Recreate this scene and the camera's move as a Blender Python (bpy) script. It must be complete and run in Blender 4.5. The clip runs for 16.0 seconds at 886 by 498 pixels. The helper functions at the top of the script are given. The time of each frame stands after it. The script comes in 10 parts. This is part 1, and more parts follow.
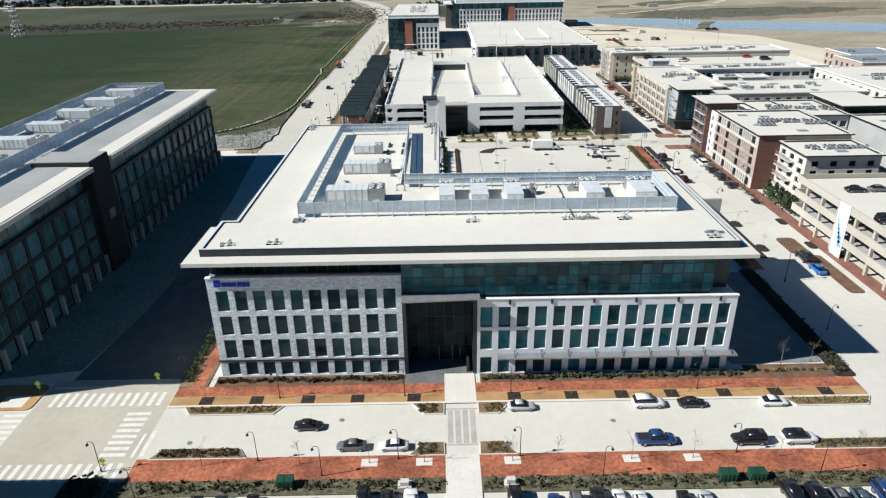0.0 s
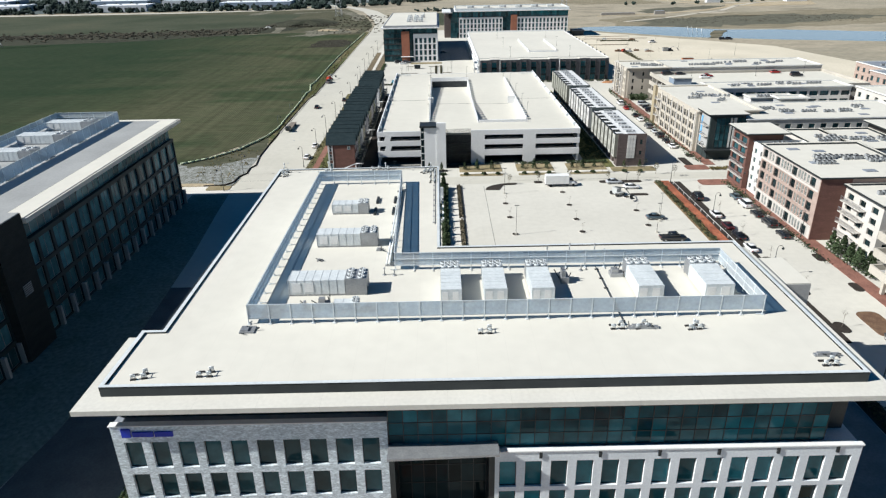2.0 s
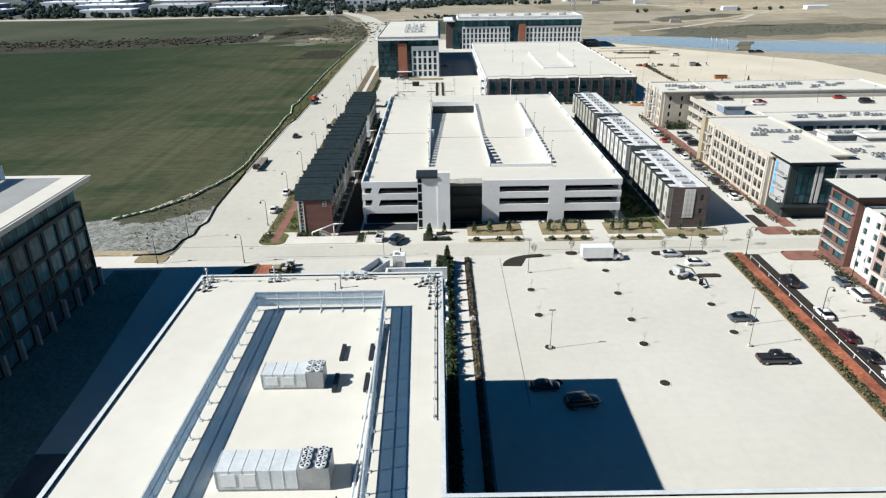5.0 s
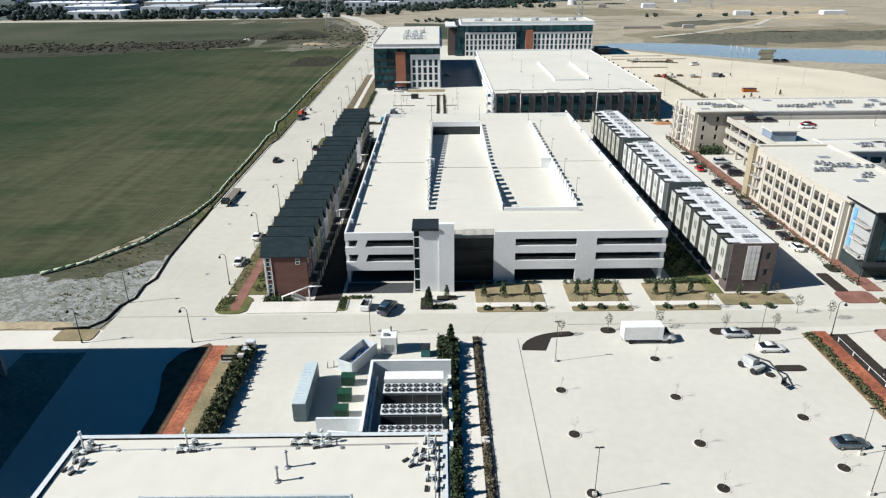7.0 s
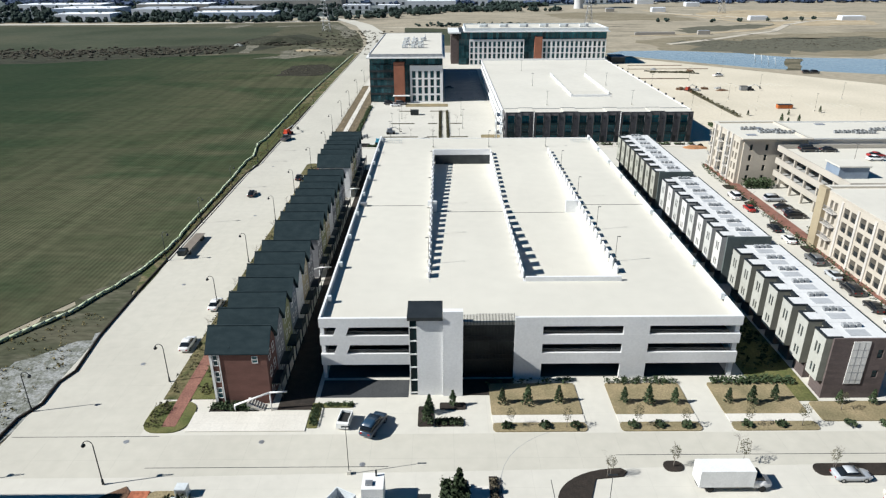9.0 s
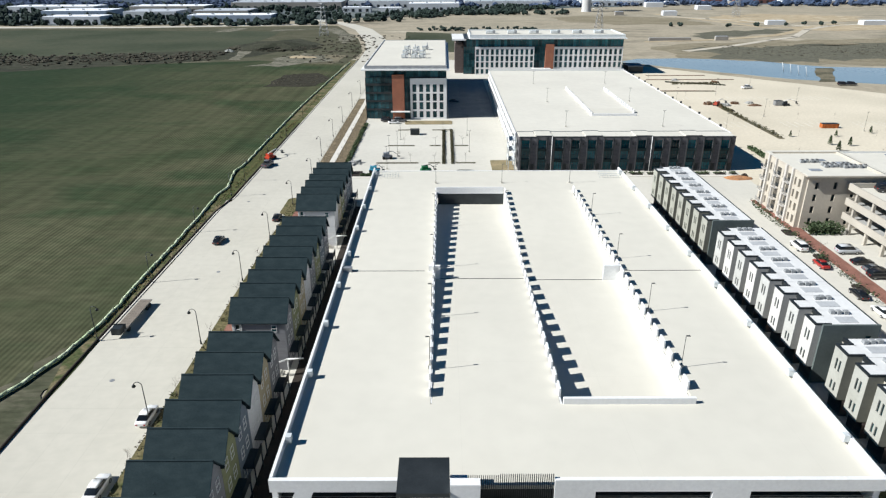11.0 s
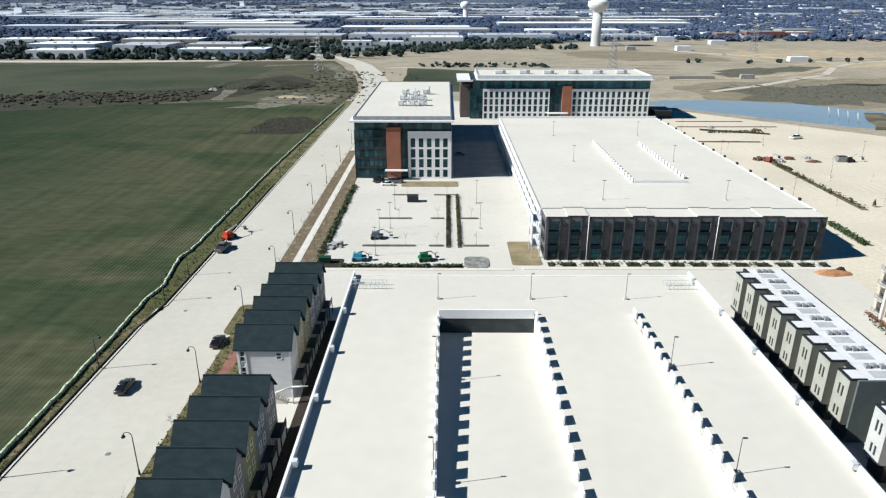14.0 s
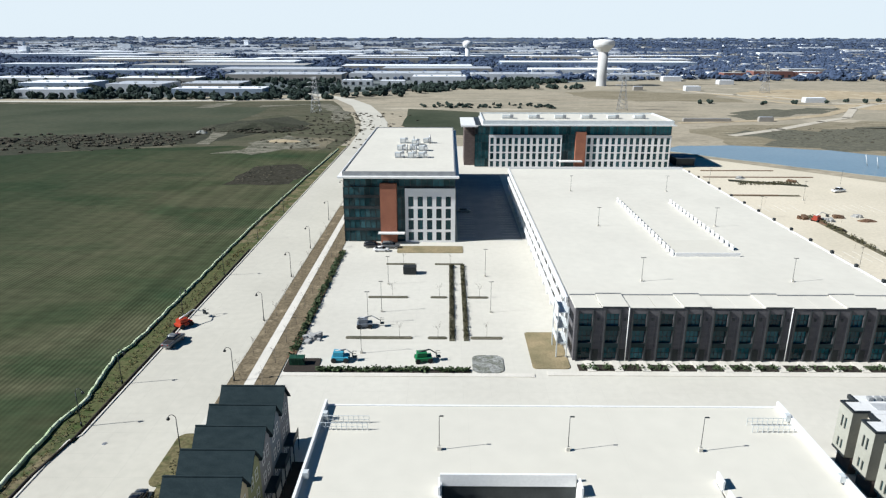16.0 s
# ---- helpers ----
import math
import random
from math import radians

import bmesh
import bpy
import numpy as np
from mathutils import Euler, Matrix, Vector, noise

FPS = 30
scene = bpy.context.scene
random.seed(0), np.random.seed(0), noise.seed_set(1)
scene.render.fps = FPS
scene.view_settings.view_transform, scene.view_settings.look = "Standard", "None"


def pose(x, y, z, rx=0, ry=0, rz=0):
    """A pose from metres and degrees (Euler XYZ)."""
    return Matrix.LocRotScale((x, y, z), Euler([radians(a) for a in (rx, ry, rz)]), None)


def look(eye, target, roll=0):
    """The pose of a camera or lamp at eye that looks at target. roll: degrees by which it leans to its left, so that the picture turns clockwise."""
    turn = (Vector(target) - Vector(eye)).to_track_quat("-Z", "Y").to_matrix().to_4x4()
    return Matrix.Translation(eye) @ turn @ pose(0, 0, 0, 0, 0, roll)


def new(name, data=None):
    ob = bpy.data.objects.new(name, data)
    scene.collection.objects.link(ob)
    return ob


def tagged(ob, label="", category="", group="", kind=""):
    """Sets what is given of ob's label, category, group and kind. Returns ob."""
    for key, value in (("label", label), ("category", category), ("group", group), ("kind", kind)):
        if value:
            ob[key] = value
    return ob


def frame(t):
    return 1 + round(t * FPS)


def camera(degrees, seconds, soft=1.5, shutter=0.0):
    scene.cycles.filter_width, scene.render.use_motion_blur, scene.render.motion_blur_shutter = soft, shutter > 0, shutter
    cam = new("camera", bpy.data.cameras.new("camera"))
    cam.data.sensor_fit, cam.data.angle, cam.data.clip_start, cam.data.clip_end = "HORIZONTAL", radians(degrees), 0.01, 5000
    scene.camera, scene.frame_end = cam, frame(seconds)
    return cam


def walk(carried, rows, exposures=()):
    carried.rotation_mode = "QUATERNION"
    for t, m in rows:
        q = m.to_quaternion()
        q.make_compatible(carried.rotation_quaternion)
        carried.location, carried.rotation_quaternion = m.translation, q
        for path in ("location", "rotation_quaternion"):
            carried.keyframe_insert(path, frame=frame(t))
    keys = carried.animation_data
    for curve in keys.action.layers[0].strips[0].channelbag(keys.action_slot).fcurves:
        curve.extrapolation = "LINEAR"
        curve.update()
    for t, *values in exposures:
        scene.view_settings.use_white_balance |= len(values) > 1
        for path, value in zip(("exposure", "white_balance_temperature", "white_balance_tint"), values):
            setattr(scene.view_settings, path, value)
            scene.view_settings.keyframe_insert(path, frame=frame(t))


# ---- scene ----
cam = camera(68.0, 16.0, soft=1.25)
PATH = [
    (0, (0.005, 0.008, 57.098), (0.003, 1.828, 56.267), -1.0),
    (0.5, (-0.018, 6.877, 57.2), (-0.019, 8.697, 56.372), -1.0),
    (1, (-0.053, 14.198, 57.33), (-0.054, 16.019, 56.503), -1.0),
    (1.5, (-0.138, 21.671, 57.485), (-0.137, 23.494, 56.662), -1.1),
    (2, (-0.242, 29.454, 57.576), (-0.24, 31.278, 56.757), -1.1),
    (2.5, (-0.409, 37.068, 57.58), (-0.408, 38.893, 56.764), -1.0),
    (3, (-0.514, 44.921, 57.487), (-0.512, 46.748, 56.674), -1.0),
    (3.5, (-0.543, 52.6, 57.329), (-0.541, 54.427, 56.516), -1.0),
    (4, (-0.575, 60.461, 57.12), (-0.572, 62.289, 56.308), -0.9),
    (6.5, (-0.842, 99.495, 56.214), (-0.836, 101.326, 55.409), -0.7),
    (7, (-0.905, 107.464, 56.099), (-0.9, 109.295, 55.295), -0.5),
    (7.5, (-0.984, 115.285, 55.981), (-0.98, 117.117, 55.178), -0.5),
    (8, (-1.108, 123.262, 55.88), (-1.104, 125.094, 55.079), -0.5),
    (8.5, (-1.242, 131.089, 55.858), (-1.239, 132.921, 55.057), -0.4),
    (9, (-1.356, 139.035, 55.871), (-1.353, 140.868, 55.072), -0.3),
    (11.5, (-1.853, 178.249, 55.872), (-1.857, 180.085, 55.078), -0.2),
    (12, (-1.882, 186.183, 55.846), (-1.887, 188.022, 55.06), -0.3),
    (12.5, (-1.954, 193.964, 55.831), (-1.96, 195.809, 55.059), -0.2),
    (13, (-2.078, 201.82, 55.817), (-2.084, 203.671, 55.061), -0.2),
    (13.5, (-2.208, 209.615, 55.829), (-2.215, 211.473, 55.089), -0.0),
    (14, (-2.323, 217.557, 55.838), (-2.332, 219.424, 55.122), -0.0),
    (14.5, (-2.42, 225.372, 55.835), (-2.43, 227.25, 55.146), -0.0),
    (15, (-2.477, 233.278, 55.898), (-2.488, 235.166, 55.239), 0.0),
    (15.5, (-2.575, 241.049, 55.917), (-2.587, 242.947, 55.286), 0.1),
    (16, (-2.705, 248.999, 55.922), (-2.719, 250.901, 55.306), 0.1),
]
walk(cam, [(t, look(eye, target, roll)) for t, eye, target, roll in PATH], ((0, 0.46, 6450, 8), (9, 0.46, 6450, 8), (16, 0.47, 6350, 8)))

# ---- world, sun, exposure ----
SUN_EL, SUN_AZ = radians(38.2), radians(258.5)
world = bpy.data.worlds.new("sky")
scene.world = world
world.use_nodes = True
wn = world.node_tree
sky = wn.nodes.new("ShaderNodeTexSky")
sky.sky_type = 'NISHITA'
sky.sun_disc = False
sky.sun_elevation, sky.sun_rotation = SUN_EL, SUN_AZ
sky.air_density, sky.dust_density, sky.ozone_density = 1.0, 0.2, 2.5
# whitish haze that thickens towards the horizon, as on any clear winter day
co = wn.nodes.new("ShaderNodeTexCoord")
sp = wn.nodes.new("ShaderNodeSeparateXYZ")
wn.links.new(co.outputs["Generated"], sp.inputs[0])
hz = wn.nodes.new("ShaderNodeMapRange")
hz.interpolation_type = 'SMOOTHERSTEP'
hz.inputs[1].default_value, hz.inputs[2].default_value = 0.045, 0.17
hz.inputs[3].default_value, hz.inputs[4].default_value = 0.92, 0.0
wn.links.new(sp.outputs[2], hz.inputs[0])
hm = wn.nodes.new("ShaderNodeMix")
hm.data_type = 'RGBA'
hm.inputs[7].default_value = (30.0, 32.8, 35.2, 1)
wn.links.new(hz.outputs[0], hm.inputs[0])
tone = wn.nodes.new("ShaderNodeMix")
tone.data_type, tone.blend_type = 'RGBA', 'MULTIPLY'
tone.inputs[0].default_value = 1.0
tone.inputs[7].default_value = (0.05, 1.0, 1.72, 1)
wn.links.new(sky.outputs[0], tone.inputs[6])
wn.links.new(tone.outputs[2], hm.inputs[6])
wn.links.new(hm.outputs[2], wn.nodes["Background"].inputs[0])
wn.nodes["Background"].inputs[1].default_value = 0.0205
sun_data = bpy.data.lights.new("sun", 'SUN')
sun_data.energy, sun_data.angle, sun_data.color = 5.6, radians(0.53), (1.0, 0.992, 0.975)
sun = new("sun", sun_data)
toward = Vector((math.sin(SUN_AZ) * math.cos(SUN_EL), math.cos(SUN_AZ) * math.cos(SUN_EL), math.sin(SUN_EL)))
sun.matrix_world = Matrix.Translation((-300, -60, 260)) @ toward.to_track_quat("Z", "Y").to_matrix().to_4x4()

# ---- materials ----


def mat(name, col, col2=None, scale=0.3, fine=6.0, grain=0.12, rough=0.85, bump=0.0, metal=0.0, spec=0.3, tint=False, stretch=(1, 1, 1), vary=0.0, streak=None):
    """Two-scale procedural surface in world metres; tint takes the object's own colour, vary shifts it piece by piece."""
    m = bpy.data.materials.new(name)
    m.use_nodes = True
    nt, N, L = m.node_tree, m.node_tree.nodes, m.node_tree.links
    p = N["Principled BSDF"]
    p.inputs["Roughness"].default_value, p.inputs["Metallic"].default_value = rough, metal
    p.inputs["Specular IOR Level"].default_value = spec
    geo = N.new("ShaderNodeNewGeometry")
    mp = N.new("ShaderNodeVectorMath")
    mp.operation = 'MULTIPLY'
    mp.inputs[1].default_value = stretch
    L.new(geo.outputs["Position"], mp.inputs[0])
    n1, n2 = N.new("ShaderNodeTexNoise"), N.new("ShaderNodeTexNoise")
    n1.inputs["Scale"].default_value, n1.inputs["Detail"].default_value = scale, 5.0
    n2.inputs["Scale"].default_value, n2.inputs["Detail"].default_value = fine, 4.0
    L.new(mp.outputs[0], n1.inputs["Vector"])
    L.new(mp.outputs[0], n2.inputs["Vector"])
    ramp = N.new("ShaderNodeMapRange")
    ramp.inputs[1].default_value, ramp.inputs[2].default_value = 0.35, 0.68
    L.new(n1.outputs["Fac"], ramp.inputs[0])
    mix = N.new("ShaderNodeMix")
    mix.data_type = 'RGBA'
    L.new(ramp.outputs[0], mix.inputs[0])
    info = N.new("ShaderNodeObjectInfo")
    if tint:
        hs = N.new("ShaderNodeMix")
        hs.data_type, hs.blend_type = 'RGBA', 'MULTIPLY'
        hs.inputs[0].default_value = 1.0
        L.new(info.outputs["Color"], hs.inputs[6])
        hs.inputs[7].default_value = (*(col2 or (0.9, 0.9, 0.9)), 1)
        L.new(info.outputs["Color"], mix.inputs[6])
        L.new(hs.outputs[2], mix.inputs[7])
    else:
        mix.inputs[6].default_value = (*col, 1)
        mix.inputs[7].default_value = (*(col2 or [c * 0.85 for c in col]), 1)
    g = N.new("ShaderNodeMapRange")
    g.inputs[1].default_value, g.inputs[2].default_value = 0.3, 0.7
    g.inputs[3].default_value, g.inputs[4].default_value = 1 - grain, 1 + grain
    L.new(n2.outputs["Fac"], g.inputs[0])
    mul = N.new("ShaderNodeVectorMath")
    mul.operation = 'MULTIPLY'
    L.new(mix.outputs[2], mul.inputs[0])
    L.new(g.outputs[0], mul.inputs[1])
    out = mul.outputs[0]
    if vary:
        v = N.new("ShaderNodeMapRange")
        v.inputs[3].default_value, v.inputs[4].default_value = 1 - vary, 1 + vary
        L.new(info.outputs["Random"], v.inputs[0])
        mv = N.new("ShaderNodeVectorMath")
        mv.operation = 'MULTIPLY'
        L.new(out, mv.inputs[0])
        L.new(v.outputs[0], mv.inputs[1])
        out = mv.outputs[0]
    if streak:
        # (axis pitch x, pitch y, line width, darkness): sawn joints of a slab, in metres
        sx, sy, width, dark = streak
        sep = N.new("ShaderNodeSeparateXYZ")
        L.new(geo.outputs["Position"], sep.inputs[0])
        lines = []
        for axis, pitch in ((0, sx), (1, sy)):
            pp = N.new("ShaderNodeMath")
            pp.operation = 'PINGPONG'
            pp.inputs[1].default_value = pitch / 2
            L.new(sep.outputs[axis], pp.inputs[0])
            lt = N.new("ShaderNodeMath")
            lt.operation = 'LESS_THAN'
            lt.inputs[1].default_value = width
            L.new(pp.outputs[0], lt.inputs[0])
            lines.append(lt)
        mx = N.new("ShaderNodeMath")
        mx.operation = 'MAXIMUM'
        L.new(lines[0].outputs[0], mx.inputs[0])
        L.new(lines[1].outputs[0], mx.inputs[1])
        dk = N.new("ShaderNodeMapRange")
        dk.inputs[3].default_value, dk.inputs[4].default_value = 1.0, dark
        L.new(mx.outputs[0], dk.inputs[0])
        md = N.new("ShaderNodeVectorMath")
        md.operation = 'MULTIPLY'
        L.new(out, md.inputs[0])
        L.new(dk.outputs[0], md.inputs[1])
        out = md.outputs[0]
    L.new(out, p.inputs["Base Color"])
    if bump:
        b = N.new("ShaderNodeBump")
        b.inputs["Strength"].default_value, b.inputs["Distance"].default_value = 0.8, bump
        L.new(n2.outputs["Fac"], b.inputs["Height"])
        L.new(b.outputs[0], p.inputs["Normal"])
    return m


def glass_mat(name, col, ior=1.8, rough=0.03, vary=0.5, spec=1.0):
    m = mat(name, col, [c * 1.6 for c in col], scale=0.15, fine=0.6, grain=0.2, rough=rough, spec=spec, vary=vary)
    m.node_tree.nodes["Principled BSDF"].inputs["IOR"].default_value = ior
    return m


CONCRETE = mat("concrete", (0.535, 0.512, 0.45), (0.49, 0.468, 0.41), 0.05, 0.7, 0.035, 0.9, 0.0, streak=(4.6, 4.6, 0.02, 0.90))
ROADWAY = mat("road_concrete", (0.48, 0.457, 0.392), (0.44, 0.418, 0.358), 0.05, 0.6, 0.04, 0.9, 0.0, streak=(5.2, 5.2, 0.02, 0.86))
WALKWAY = mat("sidewalk_concrete", (0.60, 0.57, 0.51), (0.54, 0.51, 0.45), 0.2, 4.0, 0.06, 0.9, 0.003, streak=(1.6, 1.6, 0.015, 0.85))
DECK = mat("deck_concrete", (0.56, 0.535, 0.465), (0.53, 0.506, 0.44), 0.03, 0.4, 0.025, 0.9, 0.003, streak=(18.0, 22.0, 0.02, 0.94))
MEMBRANE = mat("white_membrane", (0.59, 0.565, 0.495), (0.55, 0.525, 0.46), 0.06, 0.5, 0.03, 0.75, 0.002, streak=(3.1, 40.0, 0.015, 0.93))
GREYROOF = mat("grey_membrane", (0.22, 0.24, 0.27), (0.17, 0.19, 0.22), 0.2, 2.0, 0.1, 0.8)
STUCCO = mat("white_precast", (0.71, 0.71, 0.70), (0.65, 0.65, 0.64), 0.12, 3.0, 0.05, 0.8, 0.003)
STONE = mat("split_stone", (0.66, 0.72, 0.74), (0.42, 0.47, 0.49), 1.5, 4.0, 0.3, 0.9, 0.035, stretch=(1, 1, 2.6))
PANEL = mat("pale_panel", (0.66, 0.69, 0.70), (0.59, 0.62, 0.63), 0.25, 4.0, 0.08, 0.75, 0.004)
DARKMETAL = mat("dark_bronze_metal", (0.034, 0.040, 0.043), (0.048, 0.055, 0.058), 0.5, 8.0, 0.1, 0.45, metal=0.5)
GREYMETAL = mat("grey_sheet_metal", (0.36, 0.37, 0.38), (0.28, 0.29, 0.30), 0.6, 5.0, 0.1, 0.5, metal=0.6)
PALEMETAL = mat("pale_sheet_metal", (0.60, 0.63, 0.63), (0.52, 0.55, 0.555), 0.5, 3.0, 0.08, 0.5, metal=0.1)
WHITEMETAL = mat("white_painted_metal", (0.72, 0.72, 0.70), (0.64, 0.64, 0.62), 0.6, 6.0, 0.06, 0.5)
EAVES = mat("cream_white_eaves", (0.575, 0.555, 0.495), (0.53, 0.51, 0.455), 0.15, 2.5, 0.05, 0.7, streak=(6.0, 6.0, 0.02, 0.9))
BRICK_RED = mat("red_brick", (0.15, 0.075, 0.060), (0.12, 0.060, 0.048), 0.4, 7.0, 0.22, 0.9, 0.01, stretch=(1, 1, 3))
BRICK_FIN = mat("terracotta_panel", (0.30, 0.12, 0.072), (0.25, 0.10, 0.062), 0.4, 7.0, 0.12, 0.85)
BRICK_BROWN = mat("brown_brick", (0.118, 0.092, 0.086), (0.085, 0.068, 0.064), 0.5, 7.0, 0.25, 0.9, 0.01, stretch=(1, 1, 3))
BRICK_PINK = mat("rose_brick", (0.36, 0.275, 0.235), (0.30, 0.225, 0.19), 0.5, 7.0, 0.2, 0.9, 0.01, stretch=(1, 1, 3))
BRICK_DARK = mat("dark_brown_brick", (0.046, 0.042, 0.040), (0.034, 0.031, 0.030), 0.5, 7.0, 0.25, 0.9, 0.01, stretch=(1, 1, 3))
STUCCO_TAN = mat("tan_stucco", (0.475, 0.43, 0.36), (0.42, 0.375, 0.31), 0.15, 4.0, 0.07, 0.9, 0.004)
STUCCO_CREAM = mat("cream_stucco", (0.53, 0.50, 0.455), (0.47, 0.44, 0.40), 0.15, 4.0, 0.06, 0.9, 0.004)
STUCCO_GREY = mat("grey_stucco", (0.36, 0.36, 0.35), (0.30, 0.30, 0.29), 0.2, 4.0, 0.08, 0.9, 0.004)
PAVERS = mat("clay_pavers", (0.37, 0.125, 0.065), (0.19, 0.062, 0.035), 0.22, 2.2, 0.38, 0.9, 0.01)
PAVERS_DULL = mat("weathered_pavers", (0.24, 0.115, 0.085), (0.17, 0.08, 0.06), 0.4, 5.0, 0.3, 0.9, 0.01)
CROSSBAND = mat("crossing_pavers", (0.40, 0.36, 0.33), (0.33, 0.30, 0.27), 0.5, 5, 0.1, 0.9)
PAVERS_TAN = mat("ochre_gravel", (0.40, 0.245, 0.11), (0.30, 0.17, 0.075), 0.3, 8.0, 0.2, 0.95, 0.02)
MULCH = mat("mulch", (0.10, 0.055, 0.035), (0.16, 0.10, 0.06), 0.6, 6.0, 0.35, 1.0, 0.05)
TANMULCH = mat("tan_mulch", (0.21, 0.145, 0.08), (0.14, 0.095, 0.055), 0.5, 6.0, 0.3, 1.0, 0.05)
DARKMULCH = mat("dark_mulch", (0.022, 0.018, 0.015), (0.036, 0.028, 0.022), 0.8, 6.0, 0.3, 1.0, 0.05)
DARKASPHALT = mat("dark_asphalt", (0.045, 0.048, 0.05), (0.06, 0.062, 0.063), 0.3, 4.0, 0.15, 0.95)
DRYGRASS = mat("dry_grass", (0.27, 0.215, 0.125), (0.17, 0.145, 0.08), 0.25, 5.0, 0.25, 1.0, 0.05)
LAWN = mat("green_lawn", (0.07, 0.085, 0.025), (0.14, 0.13, 0.05), 0.3, 5.0, 0.3, 1.0, 0.05)
SHINGLE = mat("charcoal_shingles", (0.016, 0.027, 0.031), (0.024, 0.037, 0.041), 0.6, 9.0, 0.25, 0.95, 0.012, stretch=(1, 3, 1), spec=0.12)
# dark colour that holds the shade inside the garage
INTERIOR_SHADE = mat("shaded_garage_interior", (0.10, 0.10, 0.10), (0.07, 0.07, 0.07), 0.2, 2, 0.1, 0.9)
GLASS = glass_mat("tinted_glass", (0.018, 0.052, 0.060), ior=1.45, spec=0.25)
GLASS_TEAL = glass_mat("teal_glass", (0.011, 0.066, 0.080), ior=1.45, vary=0.6, spec=0.25)
GLASS_WEST = glass_mat("coated_glass", (0.010, 0.035, 0.045), ior=2.3, rough=0.13, vary=0.3, spec=0.5)
# lighter teal base holds the reflected sky, as the specular is low
GLASS_BLUE = glass_mat("sky_reflection_glass", (0.050, 0.122, 0.135), ior=1.4, rough=0.08, vary=0.5, spec=0.16)
GLASS_DARK = glass_mat("dark_glass", (0.008, 0.018, 0.020), ior=1.4, spec=0.12)
WHITELINE = mat("white_road_paint", (0.64, 0.62, 0.57), (0.54, 0.52, 0.46), 1.0, 5.0, 0.12, 0.8)
RUBBER = mat("rubber", (0.02, 0.02, 0.02), None, 2, 9, 0.1, 0.8)
SIGNBLUE = mat("blue_sign_face", (0.012, 0.035, 0.42), (0.01, 0.03, 0.36), 1.0, 4.0, 0.05, 0.4)

# ---- mesh helpers ----


def box(bm, x0, y0, z0, x1, y1, z1, mi=0, M=None):
    vs = [bm.verts.new((x, y, z)) for z in (z0, z1) for y in (y0, y1) for x in (x0, x1)]
    if M is not None:
        for v in vs:
            v.co = M @ v.co
    for f in ((0, 2, 3, 1), (4, 5, 7, 6), (0, 1, 5, 4), (1, 3, 7, 5), (3, 2, 6, 7), (2, 0, 4, 6)):
        bm.faces.new([vs[i] for i in f]).material_index = mi
    return vs


def poly(bm, pts, z0, z1, mi=0):
    """An upright prism on a counter-clockwise outline."""
    a = [bm.verts.new((x, y, z0)) for x, y in pts]
    b = [bm.verts.new((x, y, z1)) for x, y in pts]
    n = len(pts)
    bm.faces.new(b).material_index = mi
    bm.faces.new(a[::-1]).material_index = mi
    for i in range(n):
        bm.faces.new((a[i], a[(i + 1) % n], b[(i + 1) % n], b[i])).material_index = mi


def tube(bm, a, b, r0, r1=None, sides=8, mi=0, cap=True):
    """A tapered round bar from a to b."""
    a, b = Vector(a), Vector(b)
    r1 = r0 if r1 is None else r1
    q = (b - a).to_track_quat("Z", "Y")
    rings = []
    for c, r in ((a, r0), (b, r1)):
        rings.append([bm.verts.new(c + q @ Vector((r * math.cos(k * math.tau / sides), r * math.sin(k * math.tau / sides), 0))) for k in range(sides)])
    for k in range(sides):
        f = bm.faces.new((rings[0][k], rings[0][(k + 1) % sides], rings[1][(k + 1) % sides], rings[1][k]))
        f.material_index, f.smooth = mi, True
    if cap:
        bm.faces.new(rings[0][::-1]).material_index = mi
        bm.faces.new(rings[1]).material_index = mi


def mesh_of(name, bm, *mats):
    me = bpy.data.meshes.new(name)
    bm.to_mesh(me)
    bm.free()
    for m in mats:
        me.materials.append(m)
    return me


def part(name, bm, material, parent, label="", m=None):
    """Links a bmesh (or a finished mesh) as one part under a thing or a part."""
    me = bm if isinstance(bm, bpy.types.Mesh) else mesh_of(name, bm, *(material if isinstance(material, (list, tuple)) else [material]))
    ob = new(name, me)
    ob.parent = parent
    if m is not None:
        ob.matrix_basis = m
    if label:
        tagged(ob, label)
    return ob


def thing(name, label, category, group="", m=None, kind=""):
    """An Empty at the base of a thing, which parents its parts."""
    ob = new(name)
    ob.empty_display_size = 0.3
    if m is not None:
        ob.matrix_basis = m
    return tagged(ob, label, category, group, kind)


def single(name, bm, material, label, category, group="", kind="", m=None):
    ob = part(name, bm, material, None, "", m)
    return tagged(ob, label, category, group, kind)


SHARED = {}


def shared(key, make):
    if key not in SHARED:
        SHARED[key] = make()
    return SHARED[key]


def B():
    return bmesh.new()


def boxmesh(name, material, *boxes):
    bm = B()
    for b in boxes:
        box(bm, *b)
    return mesh_of(name, bm, material)


